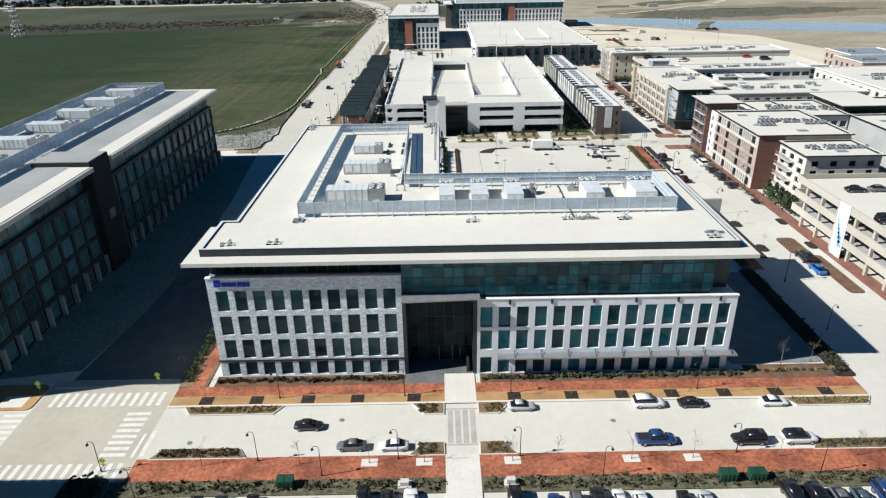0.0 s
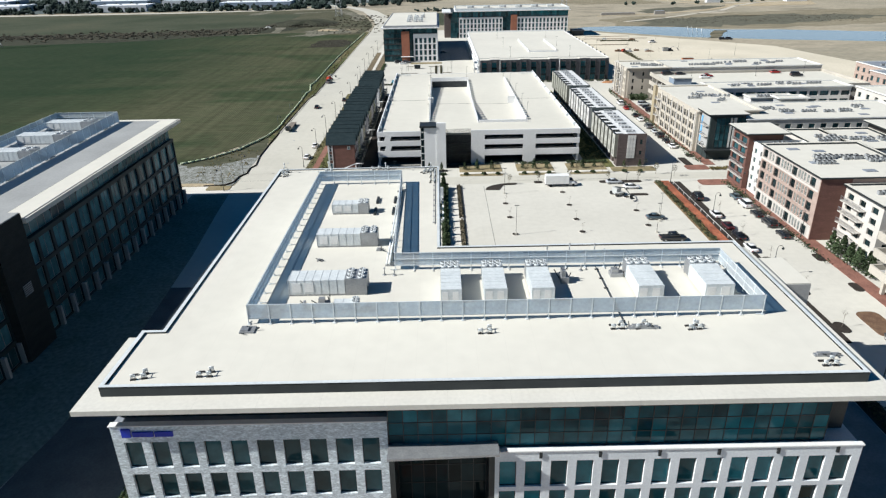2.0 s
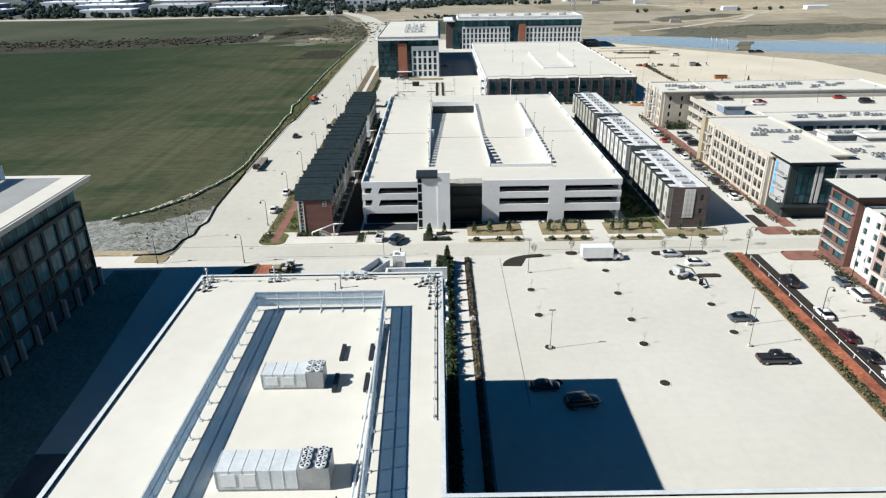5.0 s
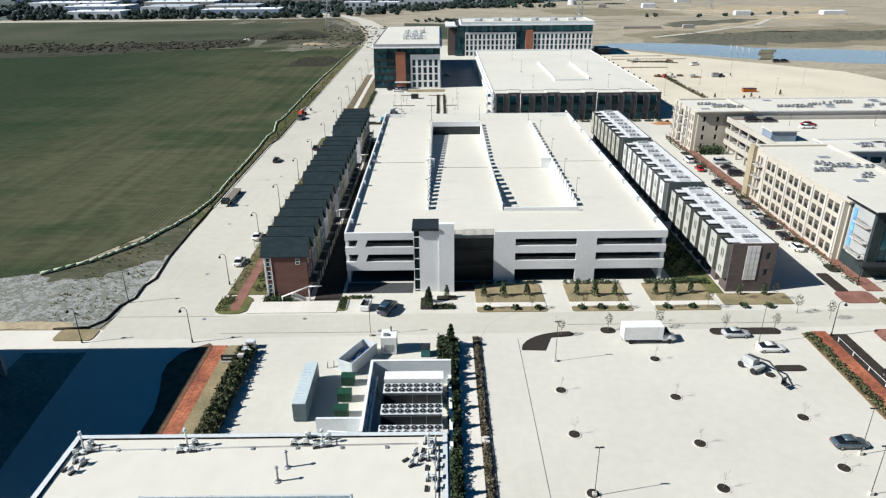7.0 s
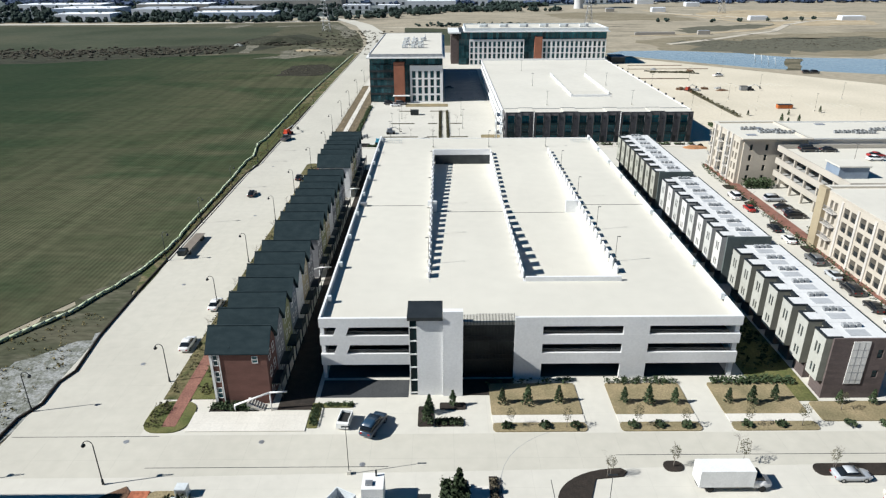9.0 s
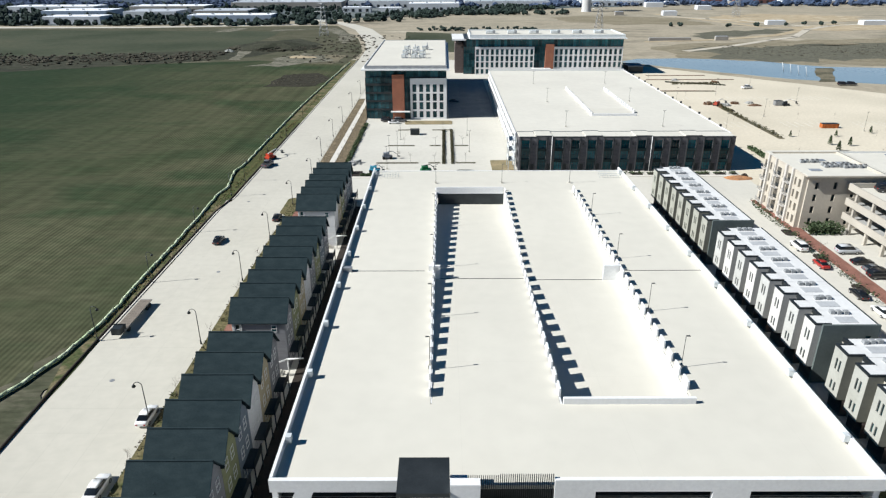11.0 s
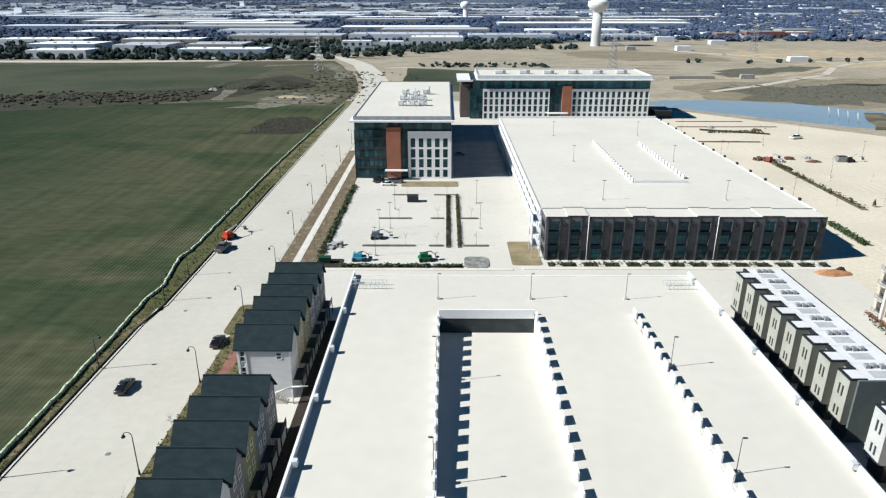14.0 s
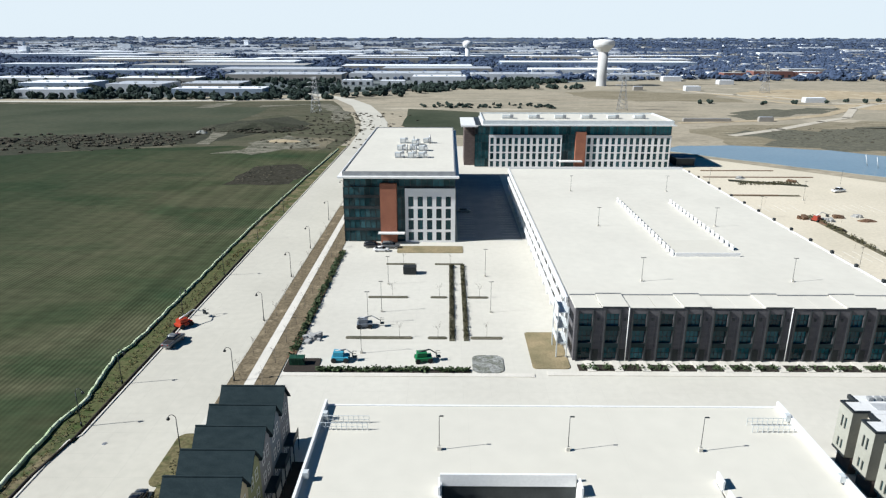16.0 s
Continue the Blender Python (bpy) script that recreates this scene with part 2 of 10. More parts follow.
def window_meshes(w, h, nx, nz, framemat, glass, bar=0.07):
    def make():
        # one skin: frame bars at the front, each pane sunk behind them
        bm, seen = B(), {}
        us, zs = [0.0], [0.0]
        for lines, size, n in ((us, w, nx), (zs, h, nz)):
            for i in range(n):
                lines += [size * i / n + (bar if i == 0 else bar / 2), size * (i + 1) / n - (bar if i == n - 1 else bar / 2)]
            lines.append(size)

        def vert(i, k, y):
            if (i, k, y) not in seen:
                seen[i, k, y] = bm.verts.new((us[i], y, zs[k]))
            return seen[i, k, y]
        for i in range(len(us) - 1):
            for k in range(len(zs) - 1):
                c = [(i, k), (i + 1, k), (i + 1, k + 1), (i, k + 1)]
                if i % 2 and k % 2:
                    bm.faces.new([vert(*q, 0.06) for q in c]).material_index = 1
                    for q, r in zip(c, c[1:] + c[:1]):
                        bm.faces.new((vert(*q, 0.0), vert(*r, 0.0), vert(*r, 0.06), vert(*q, 0.06)))
                else:
                    bm.faces.new([vert(*q, 0.0) for q in c])
        m, n = len(us) - 1, len(zs) - 1
        edge = [(i, 0) for i in range(m)] + [(m, k) for k in range(n)] + [(i, n) for i in range(m, 0, -1)] + [(0, k) for k in range(n, 0, -1)]
        for q, r in zip(edge, edge[1:] + edge[:1]):
            bm.faces.new((vert(*r, 0.0), vert(*q, 0.0), vert(*q, 0.1), vert(*r, 0.1)))
        return mesh_of("window", bm, framemat, glass)
    return shared(("win", round(w, 2), round(h, 2), nx, nz, framemat.name, glass.name), make)


def put_window(parent, M, w, h, nx=1, nz=1, framemat=None, glass=None):
    return part("window", window_meshes(w, h, nx, nz, framemat or DARKMETAL, glass or GLASS), None, parent, m=M)


def facade(parent, M, length, z0, z1, rows, cols, wallmat, thick=0.4, recess=0.2, glass=None, framemat=None, nx=1, nz=1, name="wall", label="", windows=True):
    """A wall with real openings. M takes u along the wall, -y outwards. rows: (z0, z1), cols: (u0, u1) of the openings."""
    us = sorted({0.0, length, *(round(v, 4) for c in cols for v in c)})
    zs = sorted({z0, z1, *(round(v, 4) for r in rows for v in r)})
    bm, seen = B(), {}

    def vert(i, k, d):
        if (i, k, d) not in seen:
            seen[i, k, d] = bm.verts.new(M @ Vector((us[i], thick * d, zs[k])))
        return seen[i, k, d]

    def solid(i, k):
        if not (0 <= i < len(us) - 1 and 0 <= k < len(zs) - 1):
            return False
        u, z = (us[i] + us[i + 1]) / 2, (zs[k] + zs[k + 1]) / 2
        return not (any(a < z < b for a, b in rows) and any(c < u < d for c, d in cols))
    for i in range(len(us) - 1):
        for k in range(len(zs) - 1):
            if not solid(i, k):
                continue
            bm.faces.new((vert(i, k, 0), vert(i + 1, k, 0), vert(i + 1, k + 1, 0), vert(i, k + 1, 0)))
            bm.faces.new((vert(i, k + 1, 1), vert(i + 1, k + 1, 1), vert(i + 1, k, 1), vert(i, k, 1)))
            for di, dk, e in ((-1, 0, ((i, k + 1), (i, k))), (1, 0, ((i + 1, k), (i + 1, k + 1))), (0, -1, ((i, k), (i + 1, k))), (0, 1, ((i + 1, k + 1), (i, k + 1)))):
                if not solid(i + di, k + dk):
                    (p, q), (r, t) = e
                    bm.faces.new((vert(r, t, 0), vert(p, q, 0), vert(p, q, 1), vert(r, t, 1)))
    w = part(name, bm, wallmat, parent, label)
    if windows:
        for a, b in rows:
            for c, d in cols:
                put_window(parent, M @ Matrix.Translation((c, recess, a)), d - c, b - a, nx, nz, framemat, glass)
    return w


def curtain(parent, M, length, z0, z1, nx, nz, glass, framemat=None, depth=0.16):
    """A glazed wall: one grid of mullions, and each pane an object of its own."""
    dx, dz = length / nx, (z1 - z0) / nz
    bm = B()
    for i in range(nx + 1):
        box(bm, i * dx - 0.04, 0, z0, i * dx + 0.04, depth, z1, 0, M)
    for k in range(nz + 1):
        for i in range(nx):
            box(bm, i * dx + 0.04, 0.02, z0 + k * dz - 0.04, (i + 1) * dx - 0.04, depth - 0.02, z0 + k * dz + 0.04, 0, M)
    part("mullions", bm, framemat or DARKMETAL, parent)
    pane = shared(("pane", round(dx, 3), round(dz, 3), glass.name), lambda: boxmesh("pane", glass, (0.03, 0.06, 0.03, dx - 0.03, 0.09, dz - 0.03)))
    for i in range(nx):
        for k in range(nz):
            part("pane", pane, None, parent, m=M @ Matrix.Translation((i * dx, 0, z0 + k * dz)))


def side(x, y, turn=0.0):
    """Where a wall starts, and how it turns: 0 looks to -y, -90 looks to -x, 90 looks to +x."""
    return Matrix.Translation((x, y, 0)) @ Matrix.Rotation(radians(turn), 4, 'Z')


def core(parent, x0, y0, z0, x1, y1, z1, material, name="body"):
    bm = B()
    box(bm, x0, y0, z0, x1, y1, z1)
    return part(name, bm, material, parent)


def parapet(parent, x0, y0, x1, y1, z0, z1, t, material, name="parapet", label=""):
    bm = B()
    box(bm, x0, y0, z0, x1, y0 + t, z1), box(bm, x0, y1 - t, z0, x1, y1, z1)
    box(bm, x0, y0 + t, z0, x0 + t, y1 - t, z1), box(bm, x1 - t, y0 + t, z0, x1, y1 - t, z1)
    return part(name, bm, material, parent, label)


def evenly(n, start, pitch, width):
    return [(start + i * pitch, start + i * pitch + width) for i in range(n)]

# ---- ground, fields, roads ----
def ground_material(name, stops, scale, fine, grain, rough=1.0, bands=None, stretch=(1, 1, 1), thick=None):
    """Ground that goes through several colours by a broad noise."""
    m = mat(name, stops[0], stops[-1], scale, fine, grain, rough, stretch=stretch)
    N, L = m.node_tree.nodes, m.node_tree.links
    N["Principled BSDF"].inputs["Specular IOR Level"].default_value = 0.04
    mix = [n for n in N if n.bl_idname == "ShaderNodeMix"][0]
    ramp = N.new("ShaderNodeValToRGB")
    ramp.color_ramp.elements[0].position, ramp.color_ramp.elements[-1].position = 0.32, 0.70
    for i, c in enumerate(stops):
        if 0 < i < len(stops) - 1:
            ramp.color_ramp.elements.new(0.32 + 0.38 * i / (len(stops) - 1))
    for e, c in zip(ramp.color_ramp.elements, stops):
        e.color = (*c, 1)
    n1 = [n for n in N if n.bl_idname == "ShaderNodeTexNoise"][0]
    n1.inputs["Detail"].default_value, n1.inputs["Roughness"].default_value = 8.0, 0.62
    L.new(n1.outputs["Fac"], ramp.inputs[0])
    out = ramp.outputs[0]
    if bands:
        pitch, depth, lean = bands
        geo = [n for n in N if n.bl_idname == "ShaderNodeNewGeometry"][0]
        rot = N.new("ShaderNodeVectorRotate")
        rot.rotation_type = 'Z_AXIS'
        rot.inputs["Angle"].default_value = radians(lean)
        L.new(geo.outputs["Position"], rot.inputs["Vector"])
        w = N.new("ShaderNodeTexWave")
        # drawn out along the drill so that the rows run on unbroken
        dr = N.new("ShaderNodeVectorMath")
        dr.operation = 'MULTIPLY'
        dr.inputs[1].default_value = (1, 0.035, 1)
        L.new(rot.outputs[0], dr.inputs[0])
        w.inputs["Scale"].default_value, w.inputs["Distortion"].default_value = math.tau / (20 * pitch), 1.6
        w.inputs["Detail"].default_value, w.inputs["Detail Scale"].default_value = 1.0, 0.6
        L.new(dr.outputs[0], w.inputs["Vector"])
        wide = N.new("ShaderNodeTexNoise")
        wide.inputs["Scale"].default_value, wide.inputs["Detail"].default_value = 0.33, 1.5
        L.new(dr.outputs[0], wide.inputs["Vector"])
        mw = N.new("ShaderNodeMapRange")
        mw.inputs[1].default_value, mw.inputs[2].default_value = 0.3, 0.7
        mw.inputs[3].default_value, mw.inputs[4].default_value = 1 - depth * 0.9, 1 + depth * 0.9
        L.new(wide.outputs["Fac"], mw.inputs[0])
        # the rows show in some stretches and fade in others
        mask = N.new("ShaderNodeTexNoise")
        mask.inputs["Scale"].default_value, mask.inputs["Detail"].default_value = 0.022, 3.0
        L.new(geo.outputs["Position"], mask.inputs["Vector"])
        show = N.new("ShaderNodeMapRange")
        show.inputs[1].default_value, show.inputs[2].default_value = 0.42, 0.66
        show.inputs[3].default_value, show.inputs[4].default_value = depth * 0.35, depth * 1.8
        L.new(mask.outputs["Fac"], show.inputs[0])
        low, high = N.new("ShaderNodeMath"), N.new("ShaderNodeMath")
        low.operation, high.operation = 'SUBTRACT', 'ADD'
        low.inputs[0].default_value = high.inputs[0].default_value = 1.0
        mr = N.new("ShaderNodeMapRange")
        for bound, slot in ((low, 3), (high, 4)):
            L.new(show.outputs[0], bound.inputs[1])
            L.new(bound.outputs[0], mr.inputs[slot])
        L.new(w.outputs["Fac"], mr.inputs[0])
        mm = N.new("ShaderNodeVectorMath")
        mm.operation = 'MULTIPLY'
        L.new(out, mm.inputs[0])
        L.new(mr.outputs[0], mm.inputs[1])
        mk = N.new("ShaderNodeVectorMath")
        mk.operation = 'MULTIPLY'
        L.new(mm.outputs[0], mk.inputs[0])
        L.new(mw.outputs[0], mk.inputs[1])
        out = mk.outputs[0]
    if thick:
        # the stand grows thicker and greener away from the road, with a ragged edge
        x0, x1, lush = thick
        geo = [n for n in N if n.bl_idname == "ShaderNodeNewGeometry"][0]
        sep, ragged, add = N.new("ShaderNodeSeparateXYZ"), N.new("ShaderNodeTexNoise"), N.new("ShaderNodeMath")
        L.new(geo.outputs["Position"], sep.inputs[0])
        ragged.inputs["Scale"].default_value, ragged.inputs["Detail"].default_value = 0.012, 6.0
        L.new(geo.outputs["Position"], ragged.inputs["Vector"])
        add.operation = 'MULTIPLY_ADD'
        add.inputs[1].default_value = 150.0
        L.new(ragged.outputs["Fac"], add.inputs[0])
        L.new(sep.outputs[0], add.inputs[2])
        span = N.new("ShaderNodeMapRange")
        span.inputs[1].default_value, span.inputs[2].default_value = x0 + 75, x1 + 75
        span.inputs[3].default_value, span.inputs[4].default_value = 0.85, 0.0
        L.new(add.outputs[0], span.inputs[0])
        grown = N.new("ShaderNodeMix")
        grown.data_type = 'RGBA'
        grown.inputs[7].default_value = (*lush, 1)
        L.new(span.outputs[0], grown.inputs[0])
        L.new(out, grown.inputs[6])
        out = grown.outputs[2]
    mul = [n for n in N if n.bl_idname == "ShaderNodeVectorMath" and n.inputs[0].is_linked and n.inputs[0].links[0].from_node == mix][0]
    L.new(out, mul.inputs[0])
    return m


VERGE = ground_material("rough_verge", [(0.10, 0.095, 0.05), (0.058, 0.075, 0.032), (0.17, 0.14, 0.085), (0.045, 0.066, 0.026)], 0.22, 2.0, 0.3)
PRAIRIE = ground_material("dry_prairie", [(0.175, 0.158, 0.12), (0.33, 0.29, 0.22), (0.255, 0.23, 0.175), (0.42, 0.37, 0.29)], 0.009, 0.25, 0.18, stretch=(1, 2.2, 1))
ROWLEAN = 0.5
CROP = ground_material("winter_crop", [(0.028, 0.046, 0.023), (0.047, 0.057, 0.030), (0.070, 0.072, 0.042), (0.036, 0.051, 0.026), (0.056, 0.060, 0.033)], 0.0085, 0.22, 0.16, bands=(0.95, 0.17, ROWLEAN), stretch=(1, 2.4, 1), thick=(-205, -95, (0.019, 0.034, 0.018)))
CROP_FAR = ground_material("far_pasture", [(0.040, 0.050, 0.032), (0.060, 0.068, 0.046), (0.075, 0.078, 0.052)], 0.012, 0.3, 0.12)
SCRUB = ground_material("scrub", [(0.026, 0.029, 0.022), (0.052, 0.053, 0.039), (0.035, 0.039, 0.027)], 0.05, 0.8, 0.35, stretch=(1, 2, 1))
BARE = ground_material("bare_soil", [(0.45, 0.37, 0.26), (0.33, 0.27, 0.18), (0.52, 0.45, 0.34)], 0.05, 1.0, 0.15)
RUBBLE = ground_material("pale_rubble", [(0.33, 0.335, 0.325), (0.13, 0.135, 0.11), (0.28, 0.285, 0.275), (0.15, 0.15, 0.115)], 0.45, 3.0, 0.35)
EASTLOT = mat("sandy_concrete", (0.58, 0.52, 0.41), (0.50, 0.45, 0.35), 0.03, 1.0, 0.08, 0.95, streak=(6.0, 6.0, 0.03, 0.9))
WATER = mat("lake_water", (0.22, 0.29, 0.33), (0.19, 0.265, 0.31), 0.02, 0.5, 0.05, 0.18, 0.01, spec=0.5)

# the blue of distant haze is mixed into the far land's colours
HAZY_LAND = ground_material("hazy_wooded_land", [(0.060, 0.078, 0.100), (0.105, 0.122, 0.140), (0.075, 0.090, 0.112)], 0.004, 0.05, 0.2)
MEADOW = ground_material("rough_meadow", [(0.050, 0.055, 0.034), (0.095, 0.090, 0.062), (0.062, 0.066, 0.042), (0.17, 0.15, 0.115)], 0.022, 0.5, 0.25, stretch=(1, 2.5, 1))
MARSH = ground_material("marsh_grass", [(0.10, 0.095, 0.065), (0.17, 0.15, 0.105), (0.075, 0.072, 0.05), (0.24, 0.205, 0.145)], 0.03, 0.5, 0.25, stretch=(1, 2.5, 1))
bm = B()
xs = [-5000, -3600, -2400, -1400, -700, -300, 0, 300, 700, 1400, 2400, 3600, 5000]
ys = [-2500, -800, -200, 0, 300, 700, 1200, 1900, 2700, 3400, 4000, 4450, 4900]
rise = {4000: 12.0, 4450: 26.0, 4900: 44.0}
grid = [[bm.verts.new((x, y, -0.15 + rise.get(y, 0.0) + (2.5 * math.sin(x * 0.0021 + 1) if y >= 4000 else 0))) for x in xs] for y in ys]
for j in range(len(ys) - 1):
    for i in range(len(xs) - 1):
        bm.faces.new((grid[j][i], grid[j][i + 1], grid[j + 1][i + 1], grid[j + 1][i]))
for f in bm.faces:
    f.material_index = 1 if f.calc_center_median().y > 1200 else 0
single("ground", bm, (PRAIRIE, HAZY_LAND), "dry tan winter prairie reaching the low horizon", "ground", kind="structure")


def sheet(name, pts, z, material, label, category, depth=0.3, kind="structure"):
    bm = B()
    poly(bm, pts, z - depth, z)
    return single(name, bm, material, label, category, kind=kind)


def wavy(pts, amp, step, seed):
    """An outline with its long edges made uneven."""
    out, rnd = [], random.Random(seed)
    for (ax, ay), (bx, by) in zip(pts, pts[1:] + pts[:1]):
        n = max(1, int(math.hypot(bx - ax, by - ay) / step))
        for i in range(n):
            k = 0 if i == 0 else amp
            out.append((ax + (bx - ax) * i / n + rnd.uniform(-k, k), ay + (by - ay) * i / n + rnd.uniform(-k, k)))
    return out


HOLLOW = ground_material("damp_hollow", [(0.018, 0.019, 0.014), (0.045, 0.042, 0.032), (0.024, 0.024, 0.018)], 0.12, 0.8, 0.3)
sheet("field", [(-900, 214), (-95, 214), (-78, 226), (-61.0, 258), (-60.0, 275), (-61.0, 325), (-62.4, 400), (-62, 585), (-120, 600), (-180, 586), (-250, 557), (-900, 515)], -0.06, CROP, "green winter crop field with fine drill rows", "field")
sheet("west_meadow", wavy([(-900, 535), (-250, 565), (-62, 580), (-58, 640), (-72, 735), (-108, 860), (-300, 838), (-900, 842)], 1.5, 40, 21), -0.09, MEADOW, "rough greyish meadow round the ditch", "field")
REEDS = ground_material("dark_reeds", [(0.065, 0.069, 0.055), (0.13, 0.125, 0.095), (0.085, 0.085, 0.066), (0.22, 0.20, 0.14)], 0.08, 0.6, 0.3, stretch=(1, 2.5, 1))
PALESOIL = ground_material("pale_turned_soil", [(0.08, 0.079, 0.056), (0.20, 0.188, 0.15), (0.066, 0.067, 0.046), (0.34, 0.31, 0.26)], 0.09, 0.8, 0.25, stretch=(1, 2.5, 1))
sheet("far_field", wavy([(-900, 594), (-260, 628), (-150, 664), (-150, 800), (-320, 815), (-900, 830)], 3, 40, 1), -0.05, CROP_FAR, "far green pasture behind a scrub ditch", "field")
sheet("ditch_scrub", wavy([(-900, 512), (-250, 556), (-180, 586), (-140, 608), (-120, 640), (-92, 690), (-120, 735), (-145, 700), (-160, 660), (-206, 644), (-260, 626), (-900, 592)], 4, 18, 2), -0.03, SCRUB, "dark brush along a dry ditch", "scrub")
sheet("scrub_patch", wavy([(-92, 503), (-66, 505), (-62, 530), (-72, 548), (-90, 540)], 2, 8, 3), -0.02, HOLLOW, "dark damp hollow in the field", "scrub")
sheet("spoil_patch", wavy([(-110, 590), (-70, 585), (-66, 625), (-98, 640)], 3, 9, 5), -0.04, MARSH, "pale bare soil at the field's end", "soil")
sheet("bare_ground", wavy([(-240, 192), (-95.5, 192), (-95.5, 213), (-110, 224), (-240, 212)], 2, 20, 4), -0.04, BARE, "pale bare earth beside the field", "soil")
sheet("rubble_patch", wavy([(-98, 205.5), (-78, 204.0), (-58.5, 203.5), (-56.6, 222), (-57.6, 236), (-60, 236), (-66, 230), (-77, 226), (-98, 221)], 0.8, 4, 6), -0.02, RUBBLE, "pale rubble and dead grass at the field's corner", "soil")

sheet("weedy_margin", wavy([(-80, 224), (-75, 230), (-68, 241), (-62.4, 260), (-59.2, 260), (-57.8, 240), (-58.2, 231), (-63, 228), (-69, 223), (-77, 221)], 1.1, 1.6, 41), -0.012, MEADOW, "brown and green weeds at the rubble's edge", "soil")
sheet("straw_margin", wavy([(-78, 203.6), (-63, 203.6), (-64, 205.6), (-78, 206.4)], 0.4, 3, 42), -0.010, BARE, "straw strip along the street", "soil")

sheet("pavement_south", [(-57.5, 20), (90, 20), (90, 330), (-57.5, 330)], 0.0, CONCRETE, "sunlit pale concrete streets and parking lot", "pavement")
sheet("pavement_north", [(-40, 330), (84, 330), (84, 600), (-40, 600)], 0.0, CONCRETE, "pale concrete lot and drive by the far offices", "pavement")
sheet("pavement_east", [(84, 330.01), (240, 330), (216, 466), (182, 503), (130, 556), (112, 575), (84, 575)], -0.01, EASTLOT, "sandy concrete parking lots beside the lake", "pavement")
sheet("pavement_apartments", [(90, 20), (330, 20), (330, 329.9), (90, 329.9)], -0.01, CONCRETE, "concrete courts between apartment blocks", "pavement")
sheet("pavement_west", [(-130, 20), (-57.5, 20), (-57.5, 203), (-130, 203)], -0.01, WALKWAY, "concrete apron round the glass office", "pavement")
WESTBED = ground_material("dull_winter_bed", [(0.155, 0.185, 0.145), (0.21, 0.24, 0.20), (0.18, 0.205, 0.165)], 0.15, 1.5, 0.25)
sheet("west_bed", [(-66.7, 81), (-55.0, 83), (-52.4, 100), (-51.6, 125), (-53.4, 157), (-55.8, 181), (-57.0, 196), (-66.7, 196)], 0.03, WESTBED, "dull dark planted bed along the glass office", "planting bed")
sheet("street_front", [(-130, 73.4), (-57.5, 73.4), (-57.5, 63.4), (-130, 63.4)][::-1], 0.004, ROADWAY, "pale concrete street", "road")
sheet("street_east", [(90, 63.4), (330, 63.4), (330, 73.4), (90, 73.4)], 0.004, ROADWAY, "pale concrete street", "road")

sheet("lot_seam", [(11.22, 150), (11.30, 150), (11.36, 199), (11.28, 199)], 0.006, DARKASPHALT, "dark filled seam in the lot's concrete", "seam", 0.02)
for k, (ax, ay, bx, by) in enumerate(((-37.5, 201.4, -8.0, 201.4), (-57.0, 207.2, -38.0, 207.2), (20.0, 203.2, 60.0, 203.2))):
    n_ = Vector((-(by - ay), bx - ax)).normalized() * 0.05
    sheet("street_seam", [(ax - n_.x, ay - n_.y), (bx - n_.x, by - n_.y), (bx + n_.x, by + n_.y), (ax + n_.x, ay + n_.y)][::1], 0.012, DARKASPHALT, "thin dark seam in the street's concrete", "seam", 0.02)
arc = [(17.8 - 12.4 * math.cos(a * 0.16), 198.2 + 10.4 * math.sin(a * 0.16)) for a in range(10)]
for (ax, ay), (bx, by) in zip(arc, arc[1:]):
    n_ = Vector((-(by - ay), bx - ax)).normalized() * 0.035
    sheet("street_seam", [(ax - n_.x, ay - n_.y), (bx - n_.x, by - n_.y), (bx + n_.x, by + n_.y), (ax + n_.x, ay + n_.y)], 0.012, STUCCO_GREY, "thin grey seam curving round the lot's mouth", "seam", 0.02)
sheet("west_road_near", [(-57.4, 199.8), (-40.6, 199.8), (-40.6, 330.0), (-57.4, 330.0)], 0.006, ROADWAY, "pale concrete road beside the rowhouses", "road")
sheet("cross_street", [(-40.6, 199.8), (90, 202.2), (90, 207.4), (-40.6, 207.4)], 0.006, ROADWAY, "pale concrete street before the garage", "road")
# the road that runs off along the field and bends away
bm = B()
spine = [(-48.2, 330), (-48.0, 480), (-47.5, 600), (-48.5, 655), (-53, 700), (-62, 750), (-76, 815), (-98, 872), (-132, 920), (-180, 960), (-260, 1000), (-420, 1040)]
half = [8.2, 8.2, 8.2, 8.5, 9, 9, 8, 7.5, 7, 7, 6, 6]
left, right = [], []
for i, (x, y) in enumerate(spine):
    ax, ay = spine[max(0, i - 1)]
    bx, by = spine[min(len(spine) - 1, i + 1)]
    n = Vector((-(by - ay), bx - ax)).normalized() * half[i]
    left.append(bm.verts.new((x + n.x, y + n.y, 0.0)))
    right.append(bm.verts.new((x - n.x, y - n.y, 0.0)))
for i in range(len(spine) - 1):
    bm.faces.new((right[i], right[i + 1], left[i + 1], left[i]))
single("west_road", bm, ROADWAY, "pale concrete road along the crop field", "road", kind="structure")
sheet("cross_road_far", wavy([(-900, 842), (-300, 838), (-120, 872), (-120, 884), (-300, 850), (-900, 856)], 0.5, 60, 7), 0.02, ROADWAY, "far straight road before the warehouses", "road")
sheet("dirt_track", wavy([(155, 700), (191, 707), (226, 717), (280, 746), (331, 796), (362, 821), (430, 850), (430, 862), (360, 834), (327, 806), (278, 756), (225, 725), (190, 714), (155, 706)], 1.0, 22, 8), -0.02, BARE, "pale dirt track through the prairie", "track")
